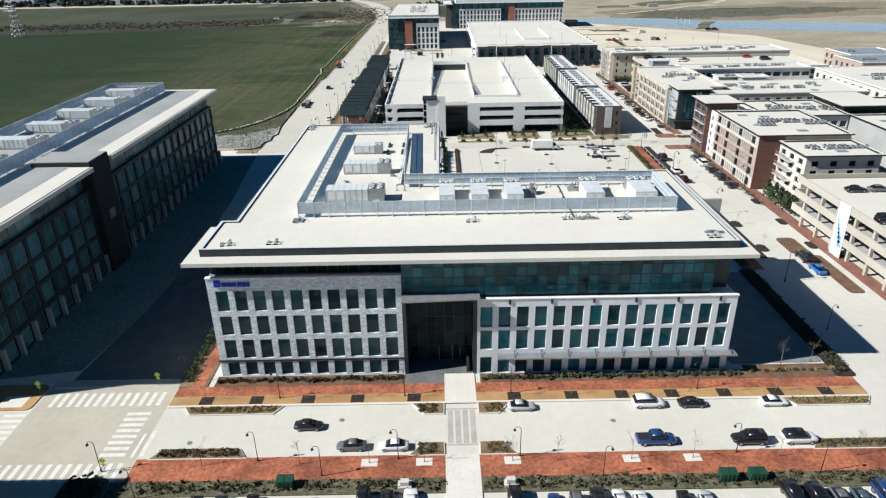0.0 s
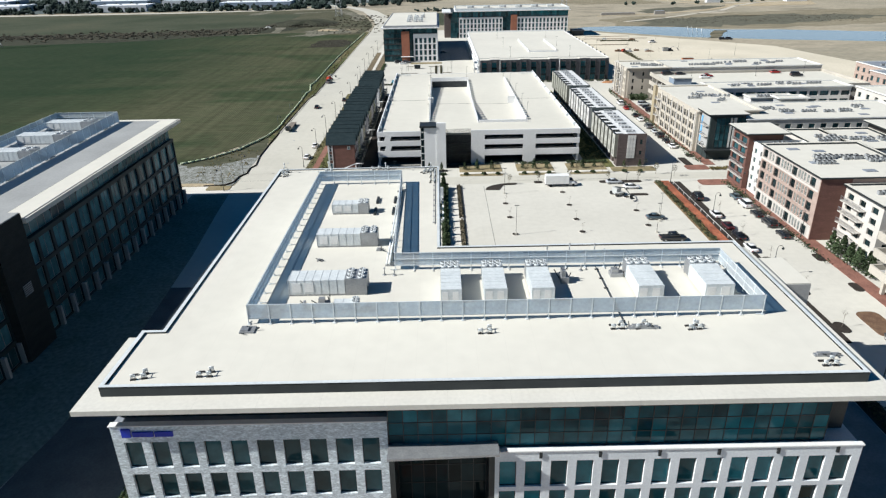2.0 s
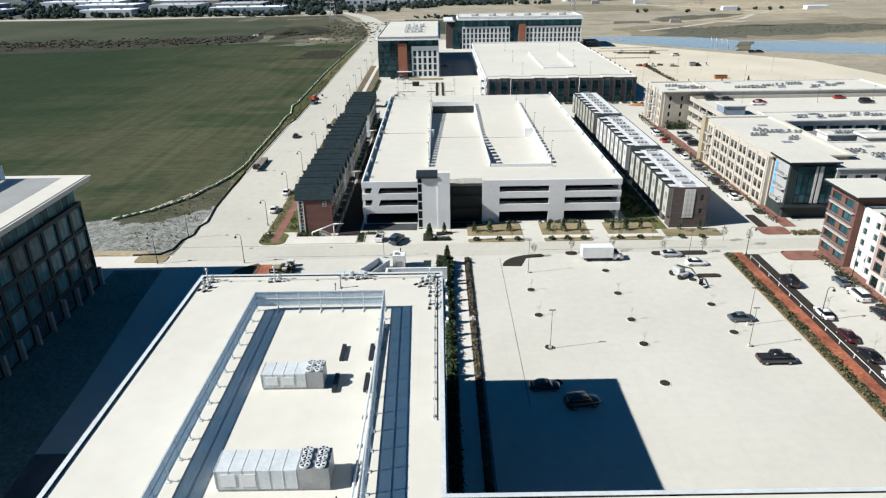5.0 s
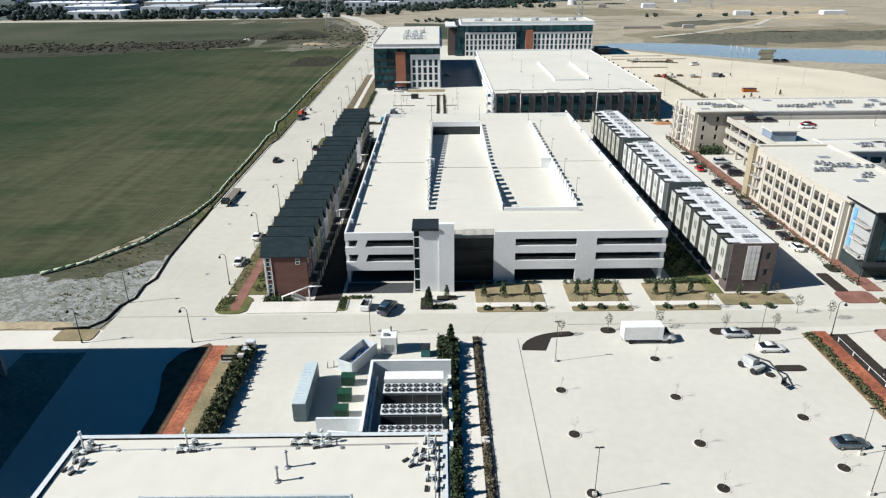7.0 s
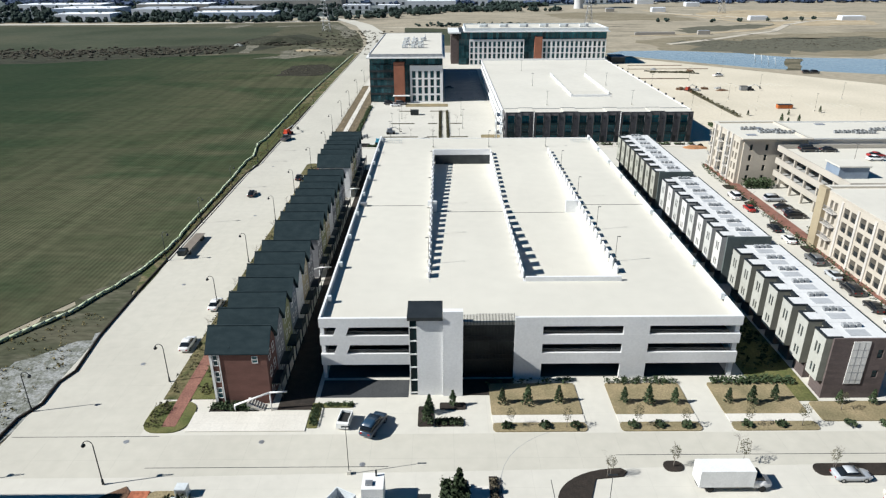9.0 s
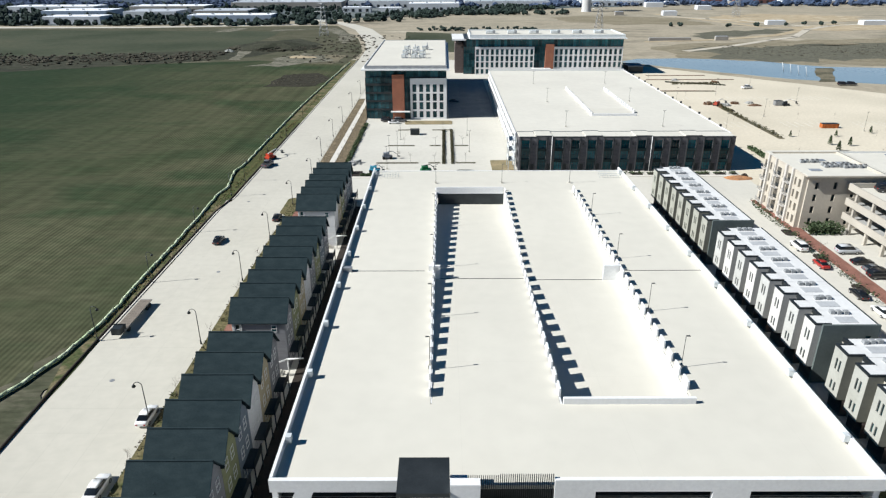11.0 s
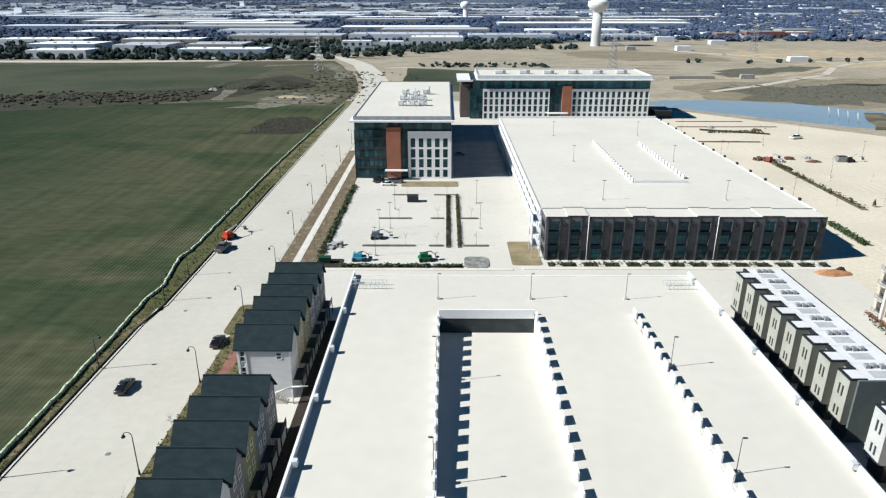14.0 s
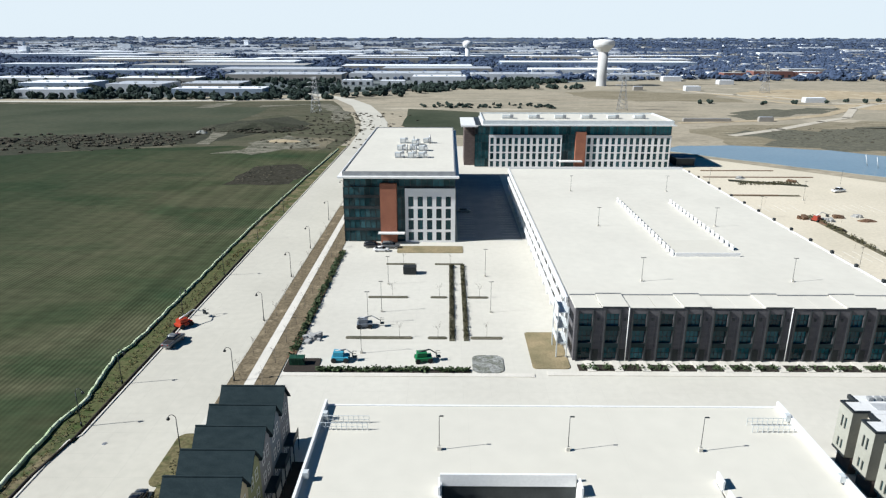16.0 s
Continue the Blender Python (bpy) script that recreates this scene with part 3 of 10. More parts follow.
sheet("dirt_track_north", wavy([(250, 1010), (284, 888), (302, 822), (337, 822), (368, 838), (367, 843), (337, 829), (306, 829), (289, 890), (257, 1012)], 1.0, 25, 28), -0.022, BARE, "pale dirt track through the prairie", "track")
sheet("dirt_lot", wavy([(318, 800), (345, 790), (420, 800), (440, 850), (380, 862), (330, 826)], 6, 12, 9), -0.03, BARE, "pale cleared ground", "soil")
sheet("dark_meadow", wavy([(160, 655), (198, 667), (240, 672), (330, 690), (420, 660), (330, 615), (220, 590), (194, 594), (168, 606), (185, 625), (170, 640)], 9, 9, 10), -0.04, REEDS, "dull marshy meadow behind the lake", "scrub")
sheet("dark_meadow_far", wavy([(209, 722), (250, 745), (284, 762), (330, 812), (290, 800), (240, 786), (214, 765)], 7, 9, 12), -0.045, REEDS, "dull scrub strip in the prairie", "scrub")
sheet("green_meadow", wavy([(-30, 640), (90, 640), (110, 720), (-35, 790)], 4, 25, 13), -0.05, CROP_FAR, "greenish rough meadow behind the offices", "field")

GREENISH = ground_material("thin_green_prairie", [(0.13, 0.118, 0.082), (0.24, 0.21, 0.15), (0.18, 0.158, 0.11), (0.32, 0.28, 0.20)], 0.02, 0.4, 0.22, stretch=(1, 2.5, 1))
sheet("prairie_green", wavy([(150, 600), (205, 592), (190, 580), (250, 570), (420, 600), (520, 720), (420, 735), (300, 715), (200, 695), (150, 670)], 7, 14, 31), -0.06, GREENISH, "thin greenish winter grass beside the lake", "field")
TRACK = ground_material("pale_track_dirt", [(0.40, 0.36, 0.29), (0.46, 0.42, 0.35), (0.36, 0.325, 0.26)], 0.05, 0.6, 0.15)
for line in (((168, 644), (209, 672), (256, 712), (288, 737), (330, 800), (373, 841), (440, 868)), ((255, 972), (288, 932), (314, 912), (338, 852), (360, 834))):
    for (ax, ay), (bx, by) in zip(line, line[1:]):
        t_ = Vector((bx - ax, by - ay)).normalized()
        n_ = Vector((-t_.y, t_.x)) * 3.0
        t_ = t_ * 2.0
        sheet("prairie_track", [(ax - t_.x - n_.x, ay - t_.y - n_.y), (bx + t_.x - n_.x, by + t_.y - n_.y), (bx + t_.x + n_.x, by + t_.y + n_.y), (ax - t_.x + n_.x, ay - t_.y + n_.y)], 0.03, TRACK, "pale dirt track across the prairie", "track")
sheet("prairie_green_far", wavy([(190, 860), (270, 850), (262, 940), (200, 985), (120, 960), (130, 890)], 9, 16, 32), -0.06, GREENISH, "thin greenish winter grass in the prairie", "field")
sheet("prairie_pale", wavy([(300, 880), (430, 890), (470, 960), (380, 1010), (300, 960)], 9, 16, 33), -0.055, BARE, "pale grazed ground in the prairie", "field")
sheet("spillway", wavy([(-146, 655), (-138, 655), (-132, 604), (-139, 603)], 1.5, 8, 34), 0.03, PALESOIL, "white stony spill through the ditch bank", "soil")
sheet("ditch_soil", wavy([(-122, 575), (-108, 588), (-113, 610), (-98, 640), (-80, 625), (-72, 600), (-88, 588), (-100, 572)], 4, 7, 35), -0.015, PALESOIL, "pale turned soil at the ditch's end", "soil")
sheet("soil_streak", wavy([(-160, 800), (-116, 822), (-92, 760), (-80, 700), (-74, 704), (-78, 765), (-104, 832), (-160, 815)], 3, 10, 36), -0.02, PALESOIL, "pale streak of bare soil in the meadow", "soil")
sheet("soil_streak_far", wavy([(-212, 790), (-196, 796), (-188, 832), (-204, 834)], 3, 8, 37), -0.02, PALESOIL, "pale heap of soil in the meadow", "soil")

# lake
sheet("lake", wavy([(108, 590), (128, 570), (182, 522), (200, 514), (214, 508), (250, 494), (420, 438), (470, 470), (300, 545), (262, 560), (222, 566), (196, 590), (150, 606), (122, 604)], 1.0, 12, 11), -0.02, WATER, "still blue lake with a straight near shore", "water")

sheet("lake_causeway", wavy([(191, 514), (199.5, 514), (223, 560), (213, 560)], 1.2, 7, 14), 0.12, MARSH, "brown reedy causeway across the lake", "soil")
sheet("lot_strip", [(111.5, 512.5), (138.5, 502.3), (139.5, 505.6), (112.5, 516.0)], 0.12, SCRUB, "dark planted strip in the sandy lot", "planting bed")
sheet("lot_strip_south", [(94.8, 486.6), (127.4, 486.0), (127.4, 488.2), (94.8, 488.8)], 0.12, MARSH, "dull planted strip in the sandy lot", "planting bed")
sheet("lot_strip_east", [(114.3, 394), (116.3, 394), (116.3, 458), (114.3, 458)], 0.10, MARSH, "narrow planted strip with winter shrubs", "planting bed")


def slab(name, x0, y0, x1, y1, z, material, label, category, r=0.0, kind="structure"):
    """A raised kerbed slab with rounded corners."""
    pts = []
    if r:
        for cx, cy, a0 in ((x1 - r, y0 + r, -90), (x1 - r, y1 - r, 0), (x0 + r, y1 - r, 90), (x0 + r, y0 + r, 180)):
            pts += [(cx + r * math.cos(radians(a0 + 18 * k)), cy + r * math.sin(radians(a0 + 18 * k))) for k in range(6)]
    else:
        pts = [(x0, y0), (x1, y0), (x1, y1), (x0, y1)]
    return sheet(name, pts, z, material, label, category, 0.25, kind)


# front street: far side
slab("kerb_front", -38.5, 73.6, 58.5, 74.0, 0.14, WALKWAY, "pale concrete kerb", "kerb")
slab("verge_ochre", -38.5, 74.0, -0.2, 76.0, 0.13, PAVERS_TAN, "ochre gravel strip with dark tree pits", "pavement")
slab("verge_ochre_east", 4.2, 74.0, 58.5, 76.0, 0.13, PAVERS_TAN, "ochre gravel strip with dark tree pits", "pavement")
slab("brick_walk", -38.5, 76.0, -0.2, 78.2, 0.13, PAVERS, "red clay paver footpath", "pavement")
slab("brick_walk_east", 4.2, 76.0, 58.5, 78.2, 0.13, PAVERS, "red clay paver footpath", "pavement")
slab("shrub_bed_west", -33.5, 78.2, -6.2, 80.6, 0.16, MULCH, "mulched bed at the stone wall", "planting bed")
slab("shrub_bed_east", 5.0, 78.2, 44.0, 80.3, 0.16, MULCH, "mulched bed at the panel wall", "planting bed")
slab("entrance_walk", -0.2, 73.6, 4.2, 80.5, 0.135, WALKWAY, "pale concrete entrance path", "pavement")
# dark grey that paints the offices' shade onto pale paving
SHADE_PAVING = mat("shade_grey_paving", (0.135, 0.138, 0.135), (0.10, 0.104, 0.102), 0.3, 3.0, 0.12, 0.95)
slab("entrance_apron", -6.0, 78.2, -0.22, 80.5, 0.13, SHADE_PAVING, "paved apron at the entrance, shade put into its grey", "pavement")
slab("entrance_floor", -6.0, 80.52, 4.6, 84.5, 0.13, SHADE_PAVING, "paved floor of the entrance recess, shade put into its dark grey", "pavement")
JUNCTION = mat("worn_junction_concrete", (0.42, 0.388, 0.318), (0.365, 0.338, 0.275), 0.12, 0.8, 0.05, 0.92, 0.0, streak=(4.6, 4.6, 0.02, 0.88))
sheet("street_junction", [(-57.3, 57.5), (-38.7, 57.5), (-38.7, 80.4), (-57.3, 80.4)], 0.008, JUNCTION, "worn tan concrete of the street junction", "road", 0.05)
# sheet that deepens the building shade over this stretch of street
sheet("west_street", [(-55.0, 80.5), (-38.8, 80.5), (-38.8, 142), (-53.0, 142), (-51.8, 125), (-52.6, 100)], 0.006, SHADE_PAVING, "street between the offices, shade put into its grey", "road", 0.05)
slab("side_walk_west", -38.6, 78.3, -34.5, 118, 0.13, TANMULCH, "tan mulched verge beside the west street", "planting bed")
slab("side_brick_west", -36.6, 78.25, -35.0, 106, 0.15, PAVERS, "red paver path by the west wall", "pavement")
# the office's shade on this concrete is painted in as darker grey
PLAZA_SHADE = mat("plaza_shade_paving", (0.21, 0.215, 0.21), (0.16, 0.165, 0.16), 0.3, 3.0, 0.12, 0.95)
slab("east_plaza", 42.5, 82.0, 56.3, 112.0, 0.1, PLAZA_SHADE, "paved court east of the office, shade put into its grey", "pavement", 0.6)
slab("east_bed", 56.5, 78.3, 59.4, 113.0, 0.135, DARKMULCH, "mulched bed with shrubs along the east street", "planting bed", 0.6)
slab("street_island", 70.3, 119.6, 74.2, 127.6, 0.15, MULCH, "brown mulched island between parking bays", "planting bed", 1.2)
slab("street_bed", 72.6, 103.0, 75.4, 118.8, 0.145, MULCH, "brown mulched bed behind parked cars", "planting bed", 0.8)
slab("lawn_east", 44.0, 78.2, 56.4, 81.5, 0.15, MULCH, "planted bed east of the office", "planting bed")
# front street: near side
slab("brick_walk_near", -38.5, 59.6, -0.2, 63.5, 0.13, PAVERS, "broad red clay paver footpath", "pavement")
slab("brick_walk_near_east", 4.0, 59.6, 58.5, 63.5, 0.13, PAVERS, "broad red clay paver footpath", "pavement")
BEDSOIL = ground_material("bed_soil", [(0.15, 0.125, 0.085), (0.085, 0.085, 0.052), (0.19, 0.165, 0.115)], 0.5, 2.5, 0.3)
slab("planting_near", -40, 57.2, -0.2, 59.6, 0.16, BEDSOIL, "bed of low grey-green shrubs by the lot", "planting bed")
slab("planting_near_east", 4.0, 57.2, 58.5, 59.6, 0.16, BEDSOIL, "bed of low grey-green shrubs by the lot", "planting bed")
slab("crossing_walk", -0.2, 40, 4.0, 63.5, 0.135, WALKWAY, "pale concrete path to the crossing", "pavement")
PLANTERS = ((-4.6, -0.4, 71.4, 73.6), (4.4, 8.6, 71.4, 73.6), (-4.6, -0.4, 63.5, 65.7), (4.2, 8.6, 63.5, 65.7), (-37.0, -25.0, 63.5, 65.2), (-36.0, -22.5, 72.0, 73.6), (45.5, 58.3, 63.5, 65.2), (46.5, 58.3, 72.0, 73.6))
for x0, x1, y0, y1 in PLANTERS:
    lean = 0.75 * (y1 - y0)
    far_side, inner = y1 > 70, abs(x0 + x1) < 16
    a_ = lean if (x0 < 0 or not inner) else 0.05
    b_ = lean if (x0 > 0 or not inner) else 0.05
    for grow, z, m_ in ((0.16, 0.15, WALKWAY), (0.0, 0.19, TANMULCH)):
        lo, hi = (x0 + a_, x1 - b_), (x0, x1)
        near, back = (lo, hi) if far_side else (hi, lo)
        sheet("kerb_planter", [(near[0] - grow, y0 - grow), (near[1] + grow, y0 - grow), (back[1] + grow, y1), (back[0] - grow, y1)], z, m_, "mulched kerb extension with rows of low tufts" if m_ is TANMULCH else "pale kerb round a planted street corner", "planting bed" if m_ is TANMULCH else "kerb", 0.2)
# dark tree pits in the ochre verge
for x in (-33.5, -26.5, -19.3, -12.4, -4.5, 9.5, 17.5, 24.5, 31.5, 38.8, 46.0, 53.0):
    slab("tree_pit", x - 0.9, 74.1, x + 0.9, 75.8, 0.17, DARKMULCH, "square dark mulch tree pit", "tree pit")
for x in (-9.5, -2.8, 8.0, 22.5, 30.0):
    slab("path_inset", x - 1.0, 61.6, x + 1.0, 62.9, 0.16, WALKWAY, "pale concrete pad in the paver path", "pavement")


def stripes(name, boxes, label, material=None, top=0.012):
    bm = B()
    for x0, y0, x1, y1 in boxes:
        box(bm, x0, y0, -0.02, x1, y1, top)
    return single(name, bm, material or WHITELINE, label, "road marking", kind="structure")


stripes("crosswalk", [(0.15 + i * 1.0, 65.6, 0.85 + i * 1.0, 72.2) for i in range(4)] + [(-0.25, 65.2, 4.25, 65.5), (-0.25, 72.3, 4.25, 72.6)], "grey-brown paver bars of the entrance crossing", CROSSBAND)
stripes("crosswalk_west_north", [(-55.5 + i * 1.25, 74.3, -54.9 + i * 1.25, 77.3) for i in range(13)], "white crossing bars over the west street")
stripes("crosswalk_west_south", [(-55.5 + i * 1.25, 60.0, -54.9 + i * 1.25, 63.0) for i in range(13)], "white crossing bars over the west street")
stripes("crosswalk_street_east", [(-43.6, 64.2 + i * 1.15, -40.4, 64.8 + i * 1.15) for i in range(8)], "white crossing bars over the front street")
stripes("crosswalk_street_west", [(-60.5, 64.2 + i * 1.15, -57.4, 64.8 + i * 1.15) for i in range(8)], "white crossing bars over the front street")
stripes("stop_lines", [(-39.6, 64.0, -39.2, 68.4), (-38.6, 64.2, -38.0, 69.0), (-56.5, 78.4, -48.6, 78.9)], "white stop lines")
stripes("bay_lines_front", [(-34 + i * 2.75, 51.2, -33.9 + i * 2.75, 56.4) for i in range(12)] + [(6 + i * 2.75, 51.2, 6.1 + i * 2.75, 56.4) for i in range(19)], "white parking bay lines")
slab("verge_west", -65.5, 73.6, -57.6, 79.5, 0.12, PAVERS_TAN, "ochre verge at the street corner", "pavement", 1.0)
slab("corner_ramp", -62.5, 74.2, -59.0, 76.8, 0.15, WALKWAY, "pale concrete corner ramp", "pavement")
slab("verge_west_near", -62, 56, -57.6, 62.8, 0.12, LAWN, "grass corner by the crossing", "lawn", 1.0)
slab("corner_planting", -45.5, 52, -40.2, 60.4, 0.14, BEDSOIL, "planted corner by the crossing", "planting bed", 1.0)

# lot behind the front office
slab("hedge_bed_lot", 4.0, 113.6, 5.0, 199.5, 0.14, DARKMULCH, "narrow mulch bed with a low hedge", "planting bed")
slab("lot_path", 1.5, 113.6, 3.95, 198, 0.12, WALKWAY, "narrow concrete path by the hedge", "pavement")
slab("hedge_ground", -0.2, 149, 1.45, 199, 0.12, DARKMULCH, "dark bed under tall evergreens", "planting bed")
for x in (5.08, 5.30):
    slab("hedge_edging", x, 113.8, x + 0.07, 199.4, 0.1, DARKASPHALT, "thin dark metal edging beside the hedge", "edging")
slab("lot_verge_east", 57.6, 113, 59.35, 199.5, 0.15, TANMULCH, "tan mulch verge with grass tufts beside the lot", "planting bed")
slab("lot_brick_east", 59.4, 113, 61.7, 200, 0.14, PAVERS, "red paver footpath beside the lot", "pavement")
slab("lot_mulch_east", 61.75, 118, 64.6, 199, 0.16, DARKMULCH, "dark mulch strip by the kerb", "planting bed")
slab("tan_flats_bed", 71.4, 213.8, 73.6, 221.5, 0.15, DARKMULCH, "dark kerbed bed at the street corner", "planting bed", 0.4)
for y0 in (121, 134, 147, 160, 173, 186):
    slab("street_bay_island", 64.6, y0, 66.6, y0 + 3.4, 0.15, DARKMULCH, "dark kerbed tree island in the street", "planting bed", 0.9)
    slab("street_bay_island", 75.3, y0 + 1, 77.0, y0 + 4.4, 0.15, DARKMULCH, "dark kerbed tree island in the street", "planting bed", 0.7)
slab("apartment_walk", 77.0, 78, 80.0, 200.5, 0.13, PAVERS_DULL, "red paver footpath by the brick flats", "pavement")
slab("apartment_walk_north", 77.0, 214, 80.0, 330, 0.13, PAVERS_DULL, "red paver footpath by the tan flats", "pavement")
for y0 in (222, 236, 250, 264, 278, 292, 306):
    slab("street_bay_island", 74.8, y0, 77.0, y0 + 3.6, 0.15, DARKMULCH, "dark kerbed tree island in the street", "planting bed", 0.8)
slab("apartment_corner", 70.5, 209.5, 77.0, 214, 0.13, PAVERS_DULL, "red paver street corner", "pavement", 1.2)
slab("apartment_corner_south", 69.5, 196.0, 77.0, 200.5, 0.13, PAVERS_DULL, "red paver street corner", "pavement", 1.2)

# oval islands and round tree wells of the lot
for x, y in ((15.9, 184.8), (31.6, 182.9), (16.0, 175.3), (31.5, 173.3), (31.4, 165.6), (47.1, 168.7), (47.0, 178.2), (31.6, 192.5), (16.2, 165.0), (47.2, 188.0), (16.0, 155.5), (31.4, 155.0)):
    bm = B()
    pts = [(x + 0.72 * math.cos(k * math.tau / 14), y + 0.72 * math.sin(k * math.tau / 14)) for k in range(14)]
    poly(bm, pts, -0.1, 0.10)
    poly(bm, [(x + (px - x) * 1.25, y + (py - y) * 1.25) for px, py in pts], -0.1, 0.06, 1)
    single("tree_well", bm, (DARKMULCH, WALKWAY), "round dark mulch tree well in concrete", "tree well", "tree wells of the lot", "structure")
bm = B()
pts = [(11.6 + 8.4 * (1 - math.cos(radians(9 * k))), 195.4 + 5.4 * math.sin(radians(9 * k))) for k in range(11)] + [(20.6, 200.2), (20.0, 199.4), (16.6, 199.0), (15.2, 195.2)]
poly(bm, pts[::-1], -0.1, 0.13)
single("lot_island", bm, DARKMULCH, "curved dark mulch island", "lot island", kind="structure")
slab("lot_island_mid", 25.2, 200.2, 27.6, 202.0, 0.13, DARKMULCH, "rounded dark mulch island", "lot island", 0.85)
slab("lot_island_east", 43.0, 199.4, 54.5, 201.4, 0.13, DARKMULCH, "long rounded dark mulch island", "lot island", 0.95)
slab("lot_island_low", 48.6, 188.9, 53.2, 190.4, 0.13, DARKMULCH, "rounded dark mulch island", "lot island", 0.7)

WEEDY_HOUSE = ground_material("weedy_grass", [(0.055, 0.068, 0.028), (0.14, 0.12, 0.065), (0.045, 0.058, 0.022)], 0.35, 2.0, 0.3)
# before the white garage
for x0, x1 in ((5.2, 17.5), (21.9, 32.5), (36.6, 47.8)):
    slab("garage_lawn", x0, 211.0, x1, 218.2, 0.13, DRYGRASS, "straw-coloured grass bed with young evergreens", "lawn", 0.5)
    slab("garage_walk", x0, 209.4, x1, 211.0, 0.12, WALKWAY, "pale concrete footpath", "pavement")
    slab("garage_verge", x0, 207.6, x1, 209.4, 0.13, DRYGRASS, "straw-coloured grass verge with shrubs", "lawn", 0.6)
slab("townhouse_lawn", 49.0, 209.4, 61.5, 213.6, 0.13, DRYGRASS, "straw-coloured grass before brick townhouses", "lawn", 0.5)
slab("townhouse_yard", 43.0, 213.8, 50.6, 330, 0.12, LAWN, "green strip between garage and townhouses", "lawn")
slab("garage_bed", -4.7, 208.8, -2.6, 213.0, 0.14, DARKMULCH, "dark planting bed with evergreens", "planting bed", 0.3)
# dark slab laid over the pale concrete before the garage
slab("garage_apron", -18.6, 215.2, -6.2, 219.4, 0.02, DARKASPHALT, "dark drive at the garage mouth", "pavement")
slab("louvre_bed", 1.5, 215.6, 8.8, 219.4, 0.12, DARKMULCH, "dark mulch bed before the louvres", "planting bed")
slab("garage_bed_rear", -1.8, 212.3, 1.8, 213.8, 0.14, DARKMULCH, "dark planting bed by the stair tower", "planting bed", 0.3)
slab("garage_bed_low", -2.5, 208.8, 1.4, 210.4, 0.14, DARKMULCH, "low dark planting bed by the drive", "planting bed", 0.3)
slab("garage_side_strip", -24.0, 212.5, -19.2, 326, 0.05, DARKMULCH, "dark strip between garage and houses", "planting bed")
slab("townhouse_corner", -41.0, 207.8, -35.0, 214.5, 0.13, LAWN, "rounded grass corner", "lawn", 2.2)
slab("townhouse_brick_path", -38.4, 209.0, -36.6, 330, 0.15, PAVERS_DULL, "red paver path before the houses", "pavement")
slab("townhouse_verge", -40.4, 215.0, -38.4, 330, 0.14, WEEDY_HOUSE, "rough grass verge by the road", "lawn")
slab("townhouse_bulb", -42.0, 320.5, -38.5, 332.5, 0.145, WEEDY_HOUSE, "kerbed grass island before the houses", "lawn", 1.4)
slab("townhouse_front", -36.6, 215.0, -33.2, 330, 0.12, LAWN, "front gardens of the houses", "lawn")
slab("townhouse_side", -35.0, 208.0, -19.4, 212.1, 0.12, WALKWAY, "pale concrete corner footpath", "pavement")
slab("townhouse_bed", -33.2, 212.2, -26.5, 213.9, 0.11, DARKMULCH, "dark planted bed at the end house", "planting bed")
slab("bin_yard_strip", -37.4, 150, -35.2, 197.5, 0.14, PAVERS, "red paver path by the service yard", "pavement")
sheet("corner_bed", [(-40.4, 160), (-37.5, 160), (-37.5, 197.4), (-38.3, 198.3), (-40.2, 197.0), (-42.0, 195.4), (-42.9, 192.1), (-42.7, 189.8), (-41.4, 185.5), (-40.4, 181)], 0.1, MULCH, "dark mulched bed beside the paver path", "planting bed", 0.1)
slab("bin_yard_grass", -35.2, 150, -30.3, 197.5, 0.13, DRYGRASS, "dry grass bank by the service yard", "lawn", 0.8)
slab("corner_west", -64.5, 199.5, -58.0, 203, 0.13, DRYGRASS, "dry grass corner", "lawn", 0.8)
slab("drive_bed", -19.3, 208.6, -17.9, 213.9, 0.12, LAWN, "narrow grass bed beside the garage drive", "planting bed", 0.3)
slab("drive_bed_cross", -17.85, 212.9, -13.6, 213.9, 0.12, LAWN, "narrow grass bed beside the garage drive", "planting bed", 0.2)
slab("drive_kerb", -17.86, 208.8, -17.7, 212.85, 0.14, WALKWAY, "pale kerb round the drive's bed", "kerb")
# field side verge of the road
WEEDY = ground_material("weedy_verge", [(0.05, 0.075, 0.026), (0.095, 0.095, 0.045), (0.036, 0.060, 0.02)], 0.3, 2.0, 0.3)
sheet("verge_green", wavy([(-61.4, 331), (-57.0, 333), (-57.0, 425), (-62.6, 425)], 0.4, 6, 16), 0.07, WEEDY, "green weedy verge along the field", "lawn")
sheet("field_verge", wavy([(-61.0, 259), (-57.6, 243), (-57.6, 330), (-56.6, 331), (-56.6, 480), (-56.2, 600), (-61, 600), (-62.6, 480), (-62.4, 370), (-61.3, 330), (-60.4, 290), (-60.0, 270)], 0.35, 6, 15), 0.04, VERGE, "rough verge between road and crop field", "lawn")
bm = B()
kerb = [(-57.6, 262), (-57.6, 330.5), (-56.4, 332), (-56.4, 600)]
for (ax, ay), (bx, by) in zip(kerb, kerb[1:]):
    n = Vector((-(by - ay), bx - ax)).normalized() * 0.12
    poly(bm, [(ax + n.x, ay + n.y), (ax - n.x, ay - n.y), (bx - n.x, by - n.y), (bx + n.x, by + n.y)], -0.1, 0.15)
single("kerb_field", bm, WALKWAY, "concrete kerb along the field road", "kerb", kind="structure")

